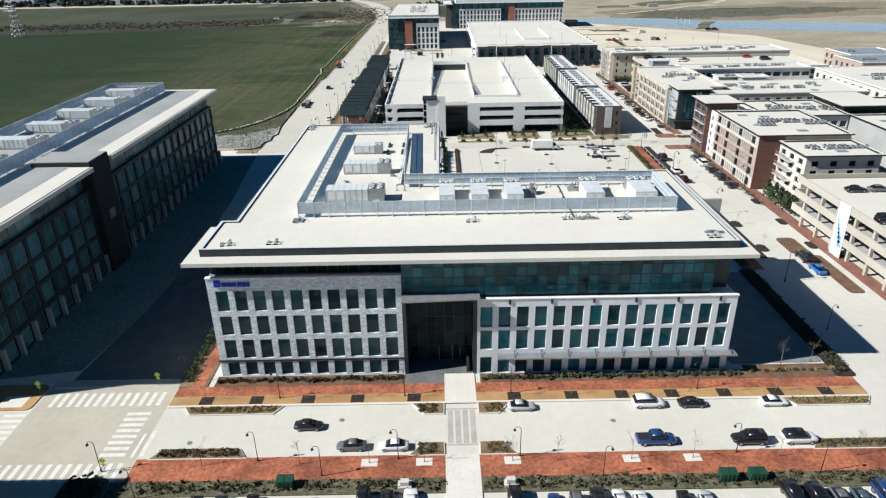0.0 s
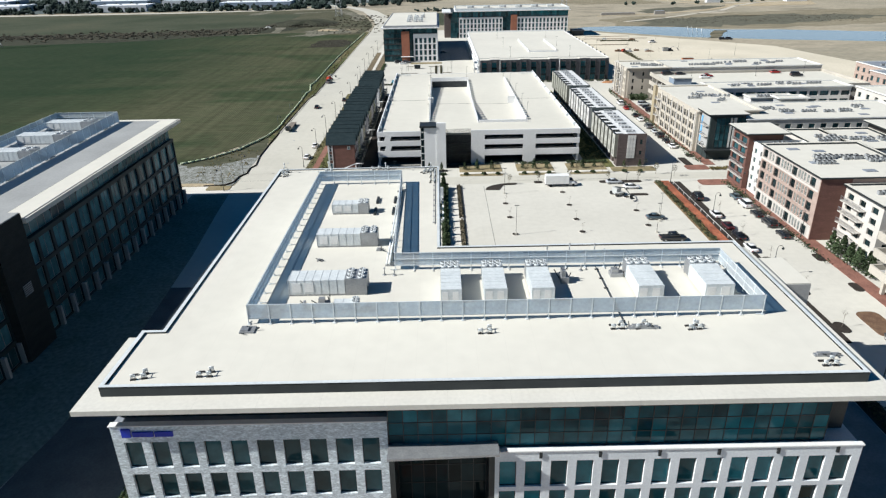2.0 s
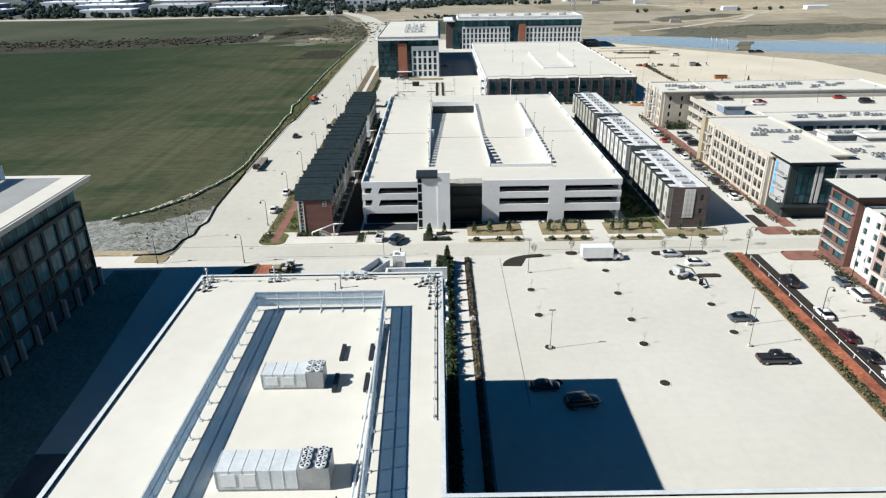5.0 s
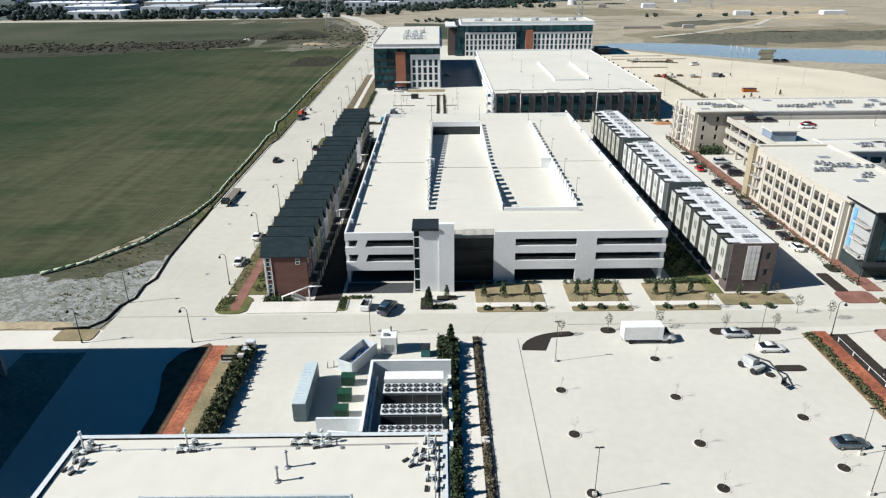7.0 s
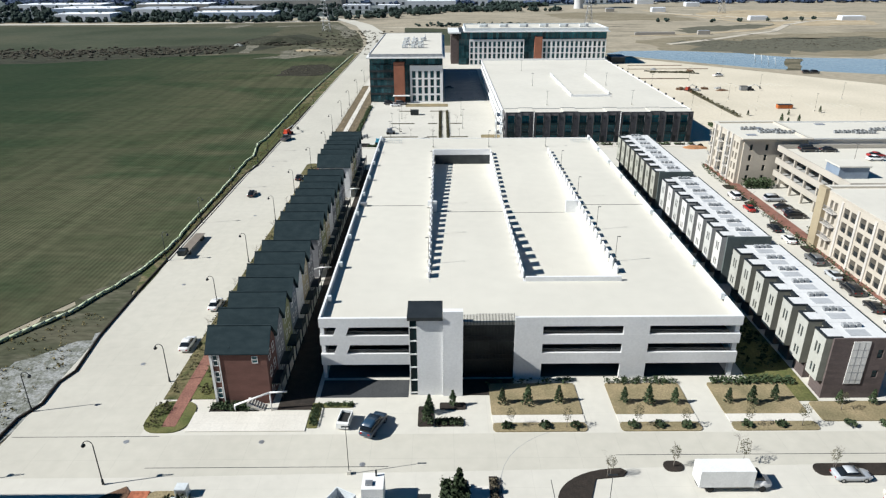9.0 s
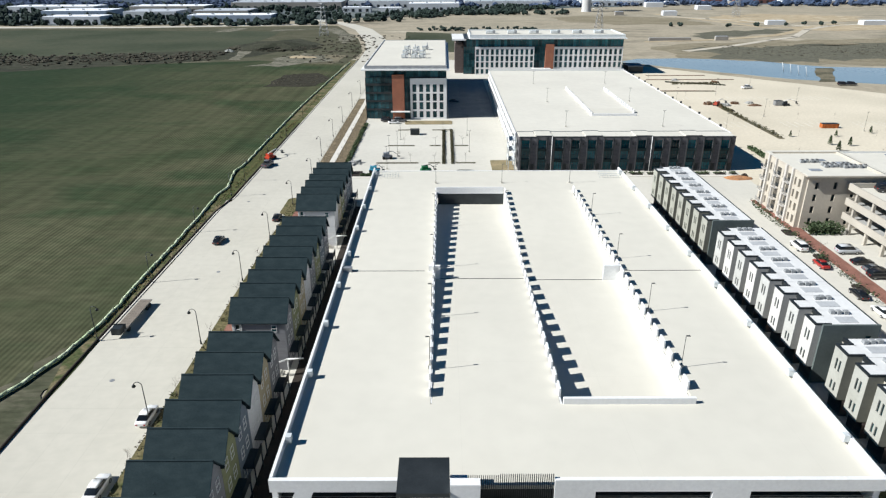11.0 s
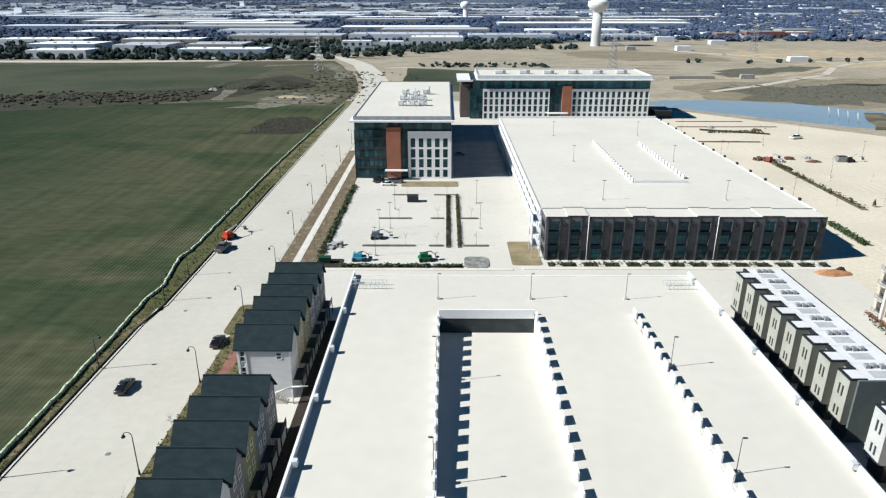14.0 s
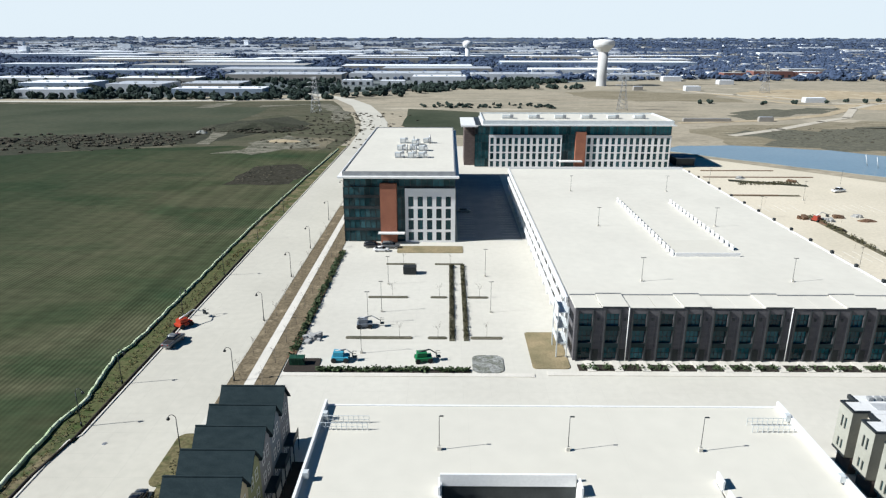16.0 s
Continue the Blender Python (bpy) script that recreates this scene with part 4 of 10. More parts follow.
# far lot
TANGRASS = ground_material("mulched_verge_ground", [(0.20, 0.16, 0.105), (0.13, 0.105, 0.07), (0.26, 0.21, 0.14)], 0.35, 2.0, 0.3)
slab("north_verge", -39.8, 338, -31.8, 470, 0.12, TANGRASS, "mulched verge with young trees by the road", "lawn", 1.5)
slab("north_path", -36.9, 344, -35.2, 470, 0.15, WALKWAY, "pale footpath through the verge", "pavement")
slab("north_street_walk", -31.5, 350.0, 12.5, 351.2, 0.12, WALKWAY, "pale footpath by the far lot", "pavement")
slab("north_corner_bed", -31.5, 351.4, -25.5, 356.5, 0.13, DARKMULCH, "mulched bed at the lot's corner", "planting bed", 0.5)
slab("north_hedge_bed", -25.5, 351.4, 1.5, 352.6, 0.13, DARKMULCH, "mulched hedge bed", "planting bed")
slab("north_side_bed", -32.0, 356.5, -30.6, 420, 0.13, MULCH, "mulch strip with a low hedge", "planting bed")
slab("north_round_bed", 1.8, 351.4, 7.4, 358.0, 0.13, RUBBLE, "planted rounded corner bed", "planting bed", 1.5)
OLIVEBED = mat("olive_planted_soil", (0.115, 0.105, 0.075), (0.07, 0.068, 0.045), 0.5, 4.0, 0.3, 1.0, 0.03)
slab("north_mid_bed", -2.3, 364, -1.2, 408, 0.13, OLIVEBED, "long narrow hedge island", "lot island")
slab("north_mid_bed_two", 0.5, 364, 1.5, 408, 0.13, OLIVEBED, "long narrow hedge island", "lot island")
for x0, y, x1 in ((-22.5, 365.3, -9.5), (-6.5, 365.3, -2.8), (1.8, 365.3, 8.0), (-20.5, 386.2, -11.5), (-6.5, 386.2, -2.8), (1.8, 386.2, 6.5), (-18.5, 408.8, -11.0), (-6.0, 408.8, 1.0)):
    slab("lot_island_north", x0, y - 0.55, x1, y + 0.55, 0.13, OLIVEBED, "narrow mulch island with a young tree", "lot island", 0.5)
# grey slab that darkens the concrete where the far office's shade falls
slab("office_drive", 0.2, 430, 19.0, 524, 0.02, mat("drive_shade_grey", (0.26, 0.27, 0.275), (0.21, 0.22, 0.225), 0.2, 3.0, 0.1, 0.95), "drive beside the far office, shade put into its grey", "road")
stripes("office_bays", [(1.0, 434 + i * 2.8, 5.6, 434.12 + i * 2.8) for i in range(30)] + [(13.6, 434 + i * 2.8, 18.2, 434.12 + i * 2.8) for i in range(30)], "white bay lines on the grey drive", None, 0.03)
slab("office_lawn_north", -16.5, 418, 1.5, 424, 0.13, DRYGRASS, "straw-coloured lawn before the far office", "lawn", 0.6)
slab("liner_walk", 14.8, 350.6, 84, 352.0, 0.12, WALKWAY, "pale footpath before the brick rowhouses", "pavement")
slab("liner_corner", 12.5, 353, 19.2, 368, 0.13, DRYGRASS, "dry grass corner", "lawn", 0.8)
slab("liner_beds", 20.5, 352.4, 83, 354.6, 0.13, DARKMULCH, "low shrub bed before the brick rowhouses", "planting bed")
for i in range(13):
    slab("liner_step_path", 22.0 + i * 4.8, 352.1, 23.5 + i * 4.8, 356.0, 0.16, WALKWAY, "short concrete entry path", "pavement")

# ---- front office ----
hq = thing("office_building", "long office with pale stone and panel walls, glazed top floor and white roof", "office building", kind="structure")
R = 19.4
rows_l = [(0.2, 2.5), (3.15, 6.3), (7.1, 10.2), (11.0, 14.25)]
facade(hq, side(-33.0, 80.9), 27.0, 0, 16.2, rows_l, evenly(10, 1.03, 2.6, 1.74), STONE, 0.5, 0.28, GLASS, DARKMETAL, 1, 1, "stone_wall", "rough split pale stone wall")
bm = B()
box(bm, -33.12, 80.78, 2.62, -5.95, 80.9, 2.86)
part("string_course", bm, DARKMETAL, hq, "thin dark metal string course")
bm = B()
box(bm, -33.1, 80.8, 16.2, -5.95, 81.5, 16.32)
part("coping", bm, WHITEMETAL, hq)
rows_r = [(0.15, 2.9), (4.2, 7.4), (7.95, 11.25)]
facade(hq, side(4.6, 80.5), 36.5, 0, 12.45, rows_r, evenly(14, 0.45, 2.577, 1.7), PANEL, 0.45, 0.25, GLASS_TEAL, DARKMETAL, 1, 1, "panel_wall", "pale smooth precast wall")
bm = B()
box(bm, 4.5, 80.4, 12.45, 41.2, 81.0, 12.6)
part("coping", bm, WHITEMETAL, hq)
for i in range(6):
    bm = B()
    box(bm, 9.0 + i * 5.9, 80.36, 11.7, 9.3 + i * 5.9, 80.5, 12.4)
    part("scupper", bm, DARKMETAL, hq)
# metal canopy over the ground floor, on brackets
bm = B()
box(bm, 7.5, 79.1, 3.42, 41.9, 80.5, 3.52), box(bm, 7.5, 79.0, 3.36, 41.9, 79.1, 3.58)
part("canopy", bm, GREYMETAL, hq, "thin grey metal canopy")
for i in range(9):
    bm = B()
    tube(bm, (10 + i * 3.9, 80.5, 4.0), (10 + i * 3.9, 79.15, 3.5), 0.05)
    part("bracket", bm, DARKMETAL, hq)
# entrance recess
core(hq, -6.0, 84.6, 0, 4.6, 84.9, 13.0, DARKMETAL, "recess_wall")
curtain(hq, side(-5.4, 84.3), 9.4, 0.15, 12.6, 7, 5, GLASS_DARK)
core(hq, -6.0, 80.6, 0, -5.45, 84.6, 13.0, DARKMETAL, "recess_side")
core(hq, 4.02, 80.6, 0, 4.6, 84.6, 13.0, DARKMETAL, "recess_side")
bm = B()
vs = box(bm, -6.0, 79.0, 12.9, 4.9, 82.4, 13.15)
for v in vs:
    if v.co.y < 80 and v.co.x > 0:
        v.co.z += 0.35
part("entrance_canopy", bm, GREYMETAL, hq, "slanted grey metal entrance canopy")
bm = B()
box(bm, 3.1, 80.9, 0.1, 3.5, 82.6, 1.9)
part("entrance_sign", bm, DARKMETAL, hq, "upright dark sign slab")
for x in (-1.0, 1.0, 2.2):
    bm = B()
    box(bm, x, 84.1, 0.15, x + 0.08, 84.2, 2.6)
    part("door_handle", bm, GREYMETAL, hq)
# west face: coated windows that throw the afternoon sun back into the street
facade(hq, side(-33.0, 91.8, -90), 10.3, 0, 16.0, rows_l, evenly(4, 0.5, 2.5, 1.7), STONE, 0.09, 0.045, GLASS_WEST, DARKMETAL, 1, 1, "west_wall", "rough split pale stone wall")
facade(hq, side(-30.85, 150.9, -90), 58.0, 0, 18.6, rows_l, evenly(22, 0.5, 2.6, 1.7), DARKMETAL, 0.1, 0.05, GLASS_WEST, DARKMETAL, 1, 1, "west_wing_wall", "dark bronze panel wall")
# upper glazing
curtain(hq, side(-5.9, 81.25), 43.4, 12.62, 18.7, 30, 4, GLASS_TEAL)
curtain(hq, side(-32.4, 82.3), 26.4, 16.25, 18.7, 18, 1, GLASS_DARK)
core(hq, -32.8, 82.6, 16.13, -6.0, 83.69, R - 0.7, DARKMETAL, "clerestory_body")
core(hq, -32.8, 83.7, 0, -6.0, 113.2, R - 0.7, DARKMETAL)
core(hq, -5.95, 81.5, 12.6, 37.4, 84.9, R - 0.7, DARKMETAL, "upper_body")
core(hq, 37.5, 83.2, 12.4, 40.42, 84.9, R - 0.7, DARKMETAL, "corner_body")
core(hq, -32.9, 81.52, 16.02, -6.05, 83.6, 16.12, GREYROOF, "ledge")
core(hq, -5.95, 84.95, 0, 40.4, 113.2, R - 0.7, PANEL, "east_body")
core(hq, 4.65, 80.98, 0, 41.0, 84.9, 12.35, STUCCO, "front_body")
core(hq, -32.9, 81.42, 0, -6.05, 83.65, 16.0, STUCCO, "stone_body")
core(hq, -30.7, 113.25, 0, -0.6, 151.0, R - 0.7, DARKMETAL, "wing_body")
# roof plate with its overhang, upstand and membrane
bm = B()
poly(bm, [(-35.3, 79.4), (42.4, 79.4), (42.4, 113.4), (-0.4, 113.4), (-0.4, 151.4), (-31.2, 151.4), (-31.2, 92.4), (-35.3, 92.4)], R - 0.7, R - 0.15)
part("roof_overhang", bm, EAVES, hq, "broad cream-white flat eaves")
out = [(-33.4, 81.6), (40.5, 81.6), (40.5, 113.3), (-0.55, 113.3), (-0.55, 151.2), (-31.1, 151.2), (-31.1, 92.0), (-33.4, 92.0)]
inn = [(-33.0, 82.0), (40.1, 82.0), (40.1, 112.9), (-0.95, 112.9), (-0.95, 150.8), (-30.7, 150.8), (-30.7, 91.6), (-33.0, 91.6)]
bm = B()
n = len(out)
ring = [[bm.verts.new((x, y, z)) for x, y in pts] for pts, z in ((out, R - 0.14), (out, R + 0.95), (inn, R + 0.95), (inn, R - 0.14))]
for k in range(3):
    for i in range(n):
        bm.faces.new((ring[k][i], ring[k][(i + 1) % n], ring[k + 1][(i + 1) % n], ring[k + 1][i]))
part("roof_upstand", bm, DARKMETAL, hq, "dark bronze metal roof edge")
bm = B()
poly(bm, inn, R - 0.14, R + 0.78)
part("roof_membrane", bm, MEMBRANE, hq, "sun-bleached white roof membrane")
bm = B()
wide = [(x - 0.03 if x < 0 else x + 0.03, y) for x, y in out]
ring = [[bm.verts.new((x, y, z)) for x, y in pts] for pts, z in ((wide, R + 0.85), (wide, R + 0.99), (inn, R + 0.99), (inn, R + 0.74))]
for k in range(3):
    for i in range(n):
        bm.faces.new((ring[k][i], ring[k][(i + 1) % n], ring[k + 1][(i + 1) % n], ring[k + 1][i]))
part("roof_coping", bm, PALEMETAL, hq, "pale metal roof coping")
# stair block at the north-east
ne = core(hq, 42.5, 105.0, 0, 47.6, 113.0, 17.6, STUCCO_GREY, "stair_block")
core(hq, 42.55, 105.05, 17.6, 47.55, 112.95, 17.75, MEMBRANE, "stair_roof")
# blue sign on the stone wall, of plain bars
sign = thing("wall_sign", "blue company sign of plain bars on the stone wall", "sign", m=Matrix.Translation((-31.9, 80.78, 15.0)))
for x0, x1, z0, z1 in ((0.0, 0.9, 0.0, 0.95), (1.05, 3.1, 0.05, 0.6), (3.25, 5.0, 0.05, 0.6)):
    bm = B()
    box(bm, x0, -0.08, z0, x1, 0.10, z1)
    part("sign_bar", bm, SIGNBLUE, sign)

# ---- roof screen and plant ----
PERF = mat("shade_blue_perforated_metal", (0.64, 0.66, 0.64), (0.56, 0.58, 0.565), 0.7, 3.0, 0.1, 0.6, metal=0.2)
nt = PERF.node_tree
tr, mx = nt.nodes.new("ShaderNodeBsdfTransparent"), nt.nodes.new("ShaderNodeMixShader")
mx.inputs[0].default_value = 0.43
# blue tint of what passes through gives the cast shadow its skylight colour
tr.inputs[0].default_value = (0.54, 0.71, 0.90, 1)
nt.links.new(nt.nodes["Principled BSDF"].outputs[0], mx.inputs[1])
nt.links.new(tr.outputs[0], mx.inputs[2])
nt.links.new(mx.outputs[0], nt.nodes["Material Output"].inputs[0])
RZ = R + 0.78


def roof_screen(corners, z, h, label, gap=0.35, pitch=2.4):
    scr = thing("roof_screen", label, "roof screen")
    for (ax, ay), (bx, by) in zip(corners, corners[1:] + corners[:1]):
        length = math.hypot(bx - ax, by - ay)
        n = max(1, round(length / pitch))
        a, d = Vector((ax, ay, z)), Vector((bx - ax, by - ay, 0)) / n
        ang = math.atan2(d.y, d.x)
        M = Matrix.Translation(a) @ Matrix.Rotation(ang, 4, 'Z')
        step = length / n
        pm = shared(("scr", round(step, 2), h), lambda: boxmesh("screen_panel", PERF, (0.05, -0.02, gap, step - 0.05, 0.02, h)))
        post = shared(("scrpost", h), lambda: boxmesh("screen_post", PALEMETAL, (-0.05, -0.05, 0, 0.05, 0.05, h + 0.04), (-0.18, -0.18, 0, 0.18, 0.18, 0.08), (-0.04, 0.05, 0.05, 0.04, 0.7, 0.13)))
        for i in range(n):
            part("screen_panel", pm, None, scr, m=M @ Matrix.Translation((i * step, 0, 0)))
            part("screen_post", post, None, scr, m=M @ Matrix.Translation((i * step, 0, 0)))
        for zz in (gap, (h + gap) / 2, h - 0.02):
            bm = B()
            box(bm, 0.05, 0.03, zz - 0.04, length - 0.05, 0.11, zz + 0.04, 0, M)
            part("screen_rail", bm, PALEMETAL, scr)
    return scr


roof_screen([(-22.0, 93.2), (35.4, 93.2), (35.4, 106.0), (-6.4, 106.4), (-7.2, 142.0), (-21.8, 142.0)], RZ, 2.45, "pale perforated metal screen round the rooftop plant", 0.68)


def fan_mesh():
    bm = B()
    tube(bm, (0, 0, 0), (0, 0, 0.22), 0.42, 0.42, 14)
    ring_in = [bm.verts.new((0.36 * math.cos(k * math.tau / 14), 0.36 * math.sin(k * math.tau / 14), 0.224)) for k in range(14)]
    bm.faces.new(ring_in).material_index = 1
    for k in range(5):
        a = k * math.tau / 5
        c, s = math.cos(a), math.sin(a)
        v = [bm.verts.new((c * r - s * o, s * r + c * o, zz)) for r, o, zz in ((0.06, -0.05, 0.228), (0.34, -0.10, 0.228), (0.34, 0.08, 0.25), (0.06, 0.05, 0.25))]
        bm.faces.new(v)
    return mesh_of("fan", bm, PALEMETAL, RUBBER)


def rooftop_unit(x0, y0, x1, y1, z, h, fans, along, label, fan_end=0.28, lift=0.25):
    """A packaged air unit: skid, ribbed casing, access doors, and a bank of condenser fans at one end."""
    u = thing("rooftop_unit", label, "air handler", "rooftop units", Matrix.Translation((x0, y0, z)))
    L, W = x1 - x0, y1 - y0
    bm = B()
    box(bm, 0.05, 0.05, 0, L - 0.05, 0.25, lift)
    part("skid", bm, GREYMETAL, u)
    bm = B()
    box(bm, 0.05, W - 0.25, 0, L - 0.05, W - 0.05, lift)
    part("skid", bm, GREYMETAL, u)
    if along == "x":
        c0 = (0, 0, L * (1 - fan_end) - 0.04, W)
        f0 = (L * (1 - fan_end), 0, L, W)
    else:
        c0 = (0, 0, L, W * (1 - fan_end) - 0.04)
        f0 = (0, W * (1 - fan_end), L, W)
    bm = B()
    box(bm, c0[0], c0[1], lift, c0[2], c0[3], h)
    span = (c0[2] - c0[0]) if along == "x" else (c0[3] - c0[1])
    k = max(2, int(span / 0.9))
    part("casing", bm, PALEMETAL, u)
    for i in range(k + 1):
        s = span * i / k
        bm = B()
        if along == "x":
            box(bm, s - 0.03, -0.03, lift, s + 0.03, W + 0.03, h + 0.03)
        else:
            box(bm, -0.03, s - 0.03, lift, L + 0.03, s + 0.03, h + 0.03)
        part("rib", bm, PALEMETAL, u)
    bm = B()
    box(bm, f0[0], f0[1], lift, f0[2], f0[3], h + 0.1)
    part("fan_section", bm, GREYMETAL, u)
    nx, ny = fans
    for i in range(nx):
        for j in range(ny):
            fx = f0[0] + (f0[2] - f0[0]) * (i + 0.5) / nx
            fy = f0[1] + (f0[3] - f0[1]) * (j + 0.5) / ny
            part("fan", shared("fan", fan_mesh), None, u, m=Matrix.Translation((fx, fy, h + 0.1)))
    for i in range(2):
        bm = B()
        if along == "x":
            box(bm, 0.4 + i * 1.5, -0.05, lift + 0.3, 1.5 + i * 1.5, 0.0, h - 0.3)
        else:
            box(bm, 0.15 + i * L * 0.5, -0.05, lift + 0.3, L * 0.35 + i * L * 0.5, 0.0, h - 0.3)
        part("access_door", bm, WHITEMETAL, u)
    return u


rooftop_unit(-18.8, 99.6, -9.4, 102.4, RZ, 2.1, (2, 3), "x", "long pale ribbed rooftop air unit with six fans")
rooftop_unit(-17.8, 114.0, -9.3, 116.3, RZ, 2.0, (2, 3), "x", "long pale ribbed rooftop air unit with six fans")
rooftop_unit(-17.5, 126.8, -11.8, 128.8, RZ, 1.7, (2, 2), "x", "shorter weathered rooftop air unit")
rooftop_unit(-12.8, 95.2, -9.9, 96.6, RZ, 1.2, (1, 2), "x", "small pale condenser beside pipes", 0.3)
for x0, x1 in ((-0.5, 1.9), (4.6, 7.2), (10.1, 12.7), (22.5, 25.4), (30.3, 33.6)):
    rooftop_unit(x0, 96.9, x1, 104.2, RZ, 1.95, (3, 2), "y", "long pale rooftop air unit with fans at its far end", 0.24)


def roof_anchor(x, y, z, turn=0, mast=0.0):
    """Two small frames on dark pads, some with a slim mast."""
    v = thing("roof_anchor", "small steel anchor frames on dark pads" + (" with a slim mast" if mast else ""), "roof anchor", "roof anchors", Matrix.Translation((x, y, z)) @ Matrix.Rotation(radians(turn), 4, 'Z'))
    pad = shared("anchor_pad", lambda: boxmesh("pad", RUBBER, (-0.28, -0.13, 0, 0.28, 0.13, 0.12)))

    def hoop():
        bm = B()
        for sx in (-0.2, 0.2):
            tube(bm, (sx, 0, 0.12), (sx, 0, 0.62), 0.045, 0.045, 6)
        tube(bm, (-0.24, 0, 0.62), (0.24, 0, 0.62), 0.05, 0.05, 6), box(bm, -0.14, -0.1, 0.36, 0.14, 0.1, 0.56)
        return mesh_of("frame", bm, PALEMETAL)
    for dx, dy in ((-0.5, -0.35), (0.5, -0.35), (-0.5, 0.45), (0.5, 0.45)):
        part("pad", pad, None, v, m=Matrix.Translation((dx, dy, 0)))
    for dx, dy in ((-0.5, -0.35), (0.5, 0.45), (0.5, -0.35)):
        part("anchor_frame", shared("anchor_frame", hoop), None, v, m=Matrix.Translation((dx, dy, 0)))
    bm = B()
    tube(bm, (-0.5, -0.35, 0.3), (0.5, 0.45, 0.3), 0.035, 0.035, 6), tube(bm, (0.5, -0.35, 0.5), (0.5, 0.45, 0.5), 0.035, 0.035, 6)
    part("brace", bm, GREYMETAL, v)
    if mast:
        bm = B()
        tube(bm, (0, 0.1, 0), (0, 0.1, mast), 0.07, 0.06, 7), tube(bm, (0, 0.1, mast), (0, 0.1, mast + 0.28), 0.15, 0.12, 8), tube(bm, (0, 0.1, 0), (0, 0.1, 0.12), 0.25, 0.25, 8)
        part("mast", bm, PALEMETAL, v)
    return v


for x, y, turn, mast in ((-29.8, 149.5, 20, 1.6), (-29.6, 147.6, 65, 0), (-21.5, 149.6, 5, 1.7), (-12.5, 150.3, 0, 0), (-10.7, 150.0, 10, 1.2), (-2.0, 149.5, 80, 1.2), (-1.7, 147.6, 85, 0), (-1.7, 145.4, 85, 0), (-1.7, 142.4, 85, 0), (-3.2, 148.0, 40, 0), (-30.2, 83.4, 10, 0), (-23.8, 83.6, 0, 0), (4.2, 90.6, 0, 0), (26.8, 90.6, 5, 0.8), (18.6, 91.0, 0, 0), (21.2, 91.0, 8, 0), (37.5, 83.4, 0, 0)):
    roof_anchor(x, y, RZ, turn, mast)
for x, y, hh in ((-13.4, 145.9, 1.3), (-13.0, 147.4, 1.5), (13.9, 110.2, 1.0), (16.9, 110.2, 1.5), (20.4, 110.6, 1.2), (21.6, 110.0, 0.7), (17.5, 105.2, 0.6), (-7.7, 105.0, 0.9), (-6.4, 104.8, 0.7)):
    bm = B()
    tube(bm, (0, 0, 0), (0, 0, 0.1), 0.3, 0.2, 8), tube(bm, (0, 0, 0.1), (0, 0, hh), 0.08, 0.08, 7), tube(bm, (0, 0, hh), (0, 0, hh + 0.14), 0.16, 0.1, 7)
    single("vent_stack", bm, GREYMETAL, "slim grey vent stack through the roof", "vent", "roof vent stacks", m=Matrix.Translation((x, y, RZ)))
bm = B()
tube(bm, (19.55, 91.4, 0.16), (19.5, 97.4, 0.16), 0.06, 0.06, 6), tube(bm, (19.5, 97.4, 0.16), (19.5, 105.9, 0.16), 0.06, 0.06, 6)
for k in range(6):
    box(bm, 19.3, 92.2 + k * 2.6, 0, 19.75, 92.45 + k * 2.6, 0.1)
single("roof_conduit", bm, DARKMETAL, "dark conduit on blocks across the roof", "conduit", m=Matrix.Translation((0, 0, RZ)))
bm = B()
tube(bm, (-29.0, 149.5, 0.12), (-3.0, 149.9, 0.12), 0.025, 0.025, 5)
for k in range(7):
    box(bm, -27.2 + k * 3.6, 149.4, 0, -26.95 + k * 3.6, 149.7, 0.1)
single("roof_cable", bm, GREYMETAL, "thin safety cable on small dark blocks", "cable", m=Matrix.Translation((0, 0, RZ)))
bm = B()
tube(bm, (-1.5, 122, 0.22), (-1.5, 150.2, 0.22), 0.05, 0.05, 6)
for k in range(12):
    box(bm, -1.62, 122.4 + k * 2.5, 0, -1.38, 122.6 + k * 2.5, 0.18)
single("roof_pipe", bm, GREYMETAL, "thin grey pipe on blocks along the roof edge", "pipe", m=Matrix.Translation((0, 0, RZ)))
rz = random.Random(3)
for x, y, w, d, h in ((-22.6, 91.2, 1.6, 1.4, 0.35), (19.8, 90.5, 3.2, 0.5, 0.5), (20.8, 103.0, 1.6, 1.2, 1.0), (14.3, 101.5, 1.0, 1.8, 1.6), (-14.9, 96.6, 1.4, 1.0, 1.1), (-9.4, 112.4, 1.0, 0.5, 0.4), (-17.1, 109.4, 0.7, 0.5, 0.3), (-16.5, 95.8, 0.5, 1.2, 1.0), (36.8, 84.6, 2.6, 0.5, 0.4)):
    rb = thing("roof_equipment", "small dark rooftop equipment with pipes", "roof equipment", "", Matrix.Translation((x, y, RZ)))
    bm = B()
    box(bm, 0, 0, 0, w, d, h * 0.5), box(bm, w * 0.1, d * 0.15, h * 0.5, w * 0.6, d * 0.8, h)
    part("housing", bm, GREYMETAL, rb)
    bm = B()
    for k in range(4):
        a = (rz.uniform(0, w), rz.uniform(0, d), 0.1)
        tube(bm, a, (a[0] + rz.uniform(-0.8, 0.8), a[1] + rz.uniform(-0.8, 0.8), h * rz.uniform(0.6, 1.3)), 0.06)
    part("pipes", bm, DARKMETAL, rb)
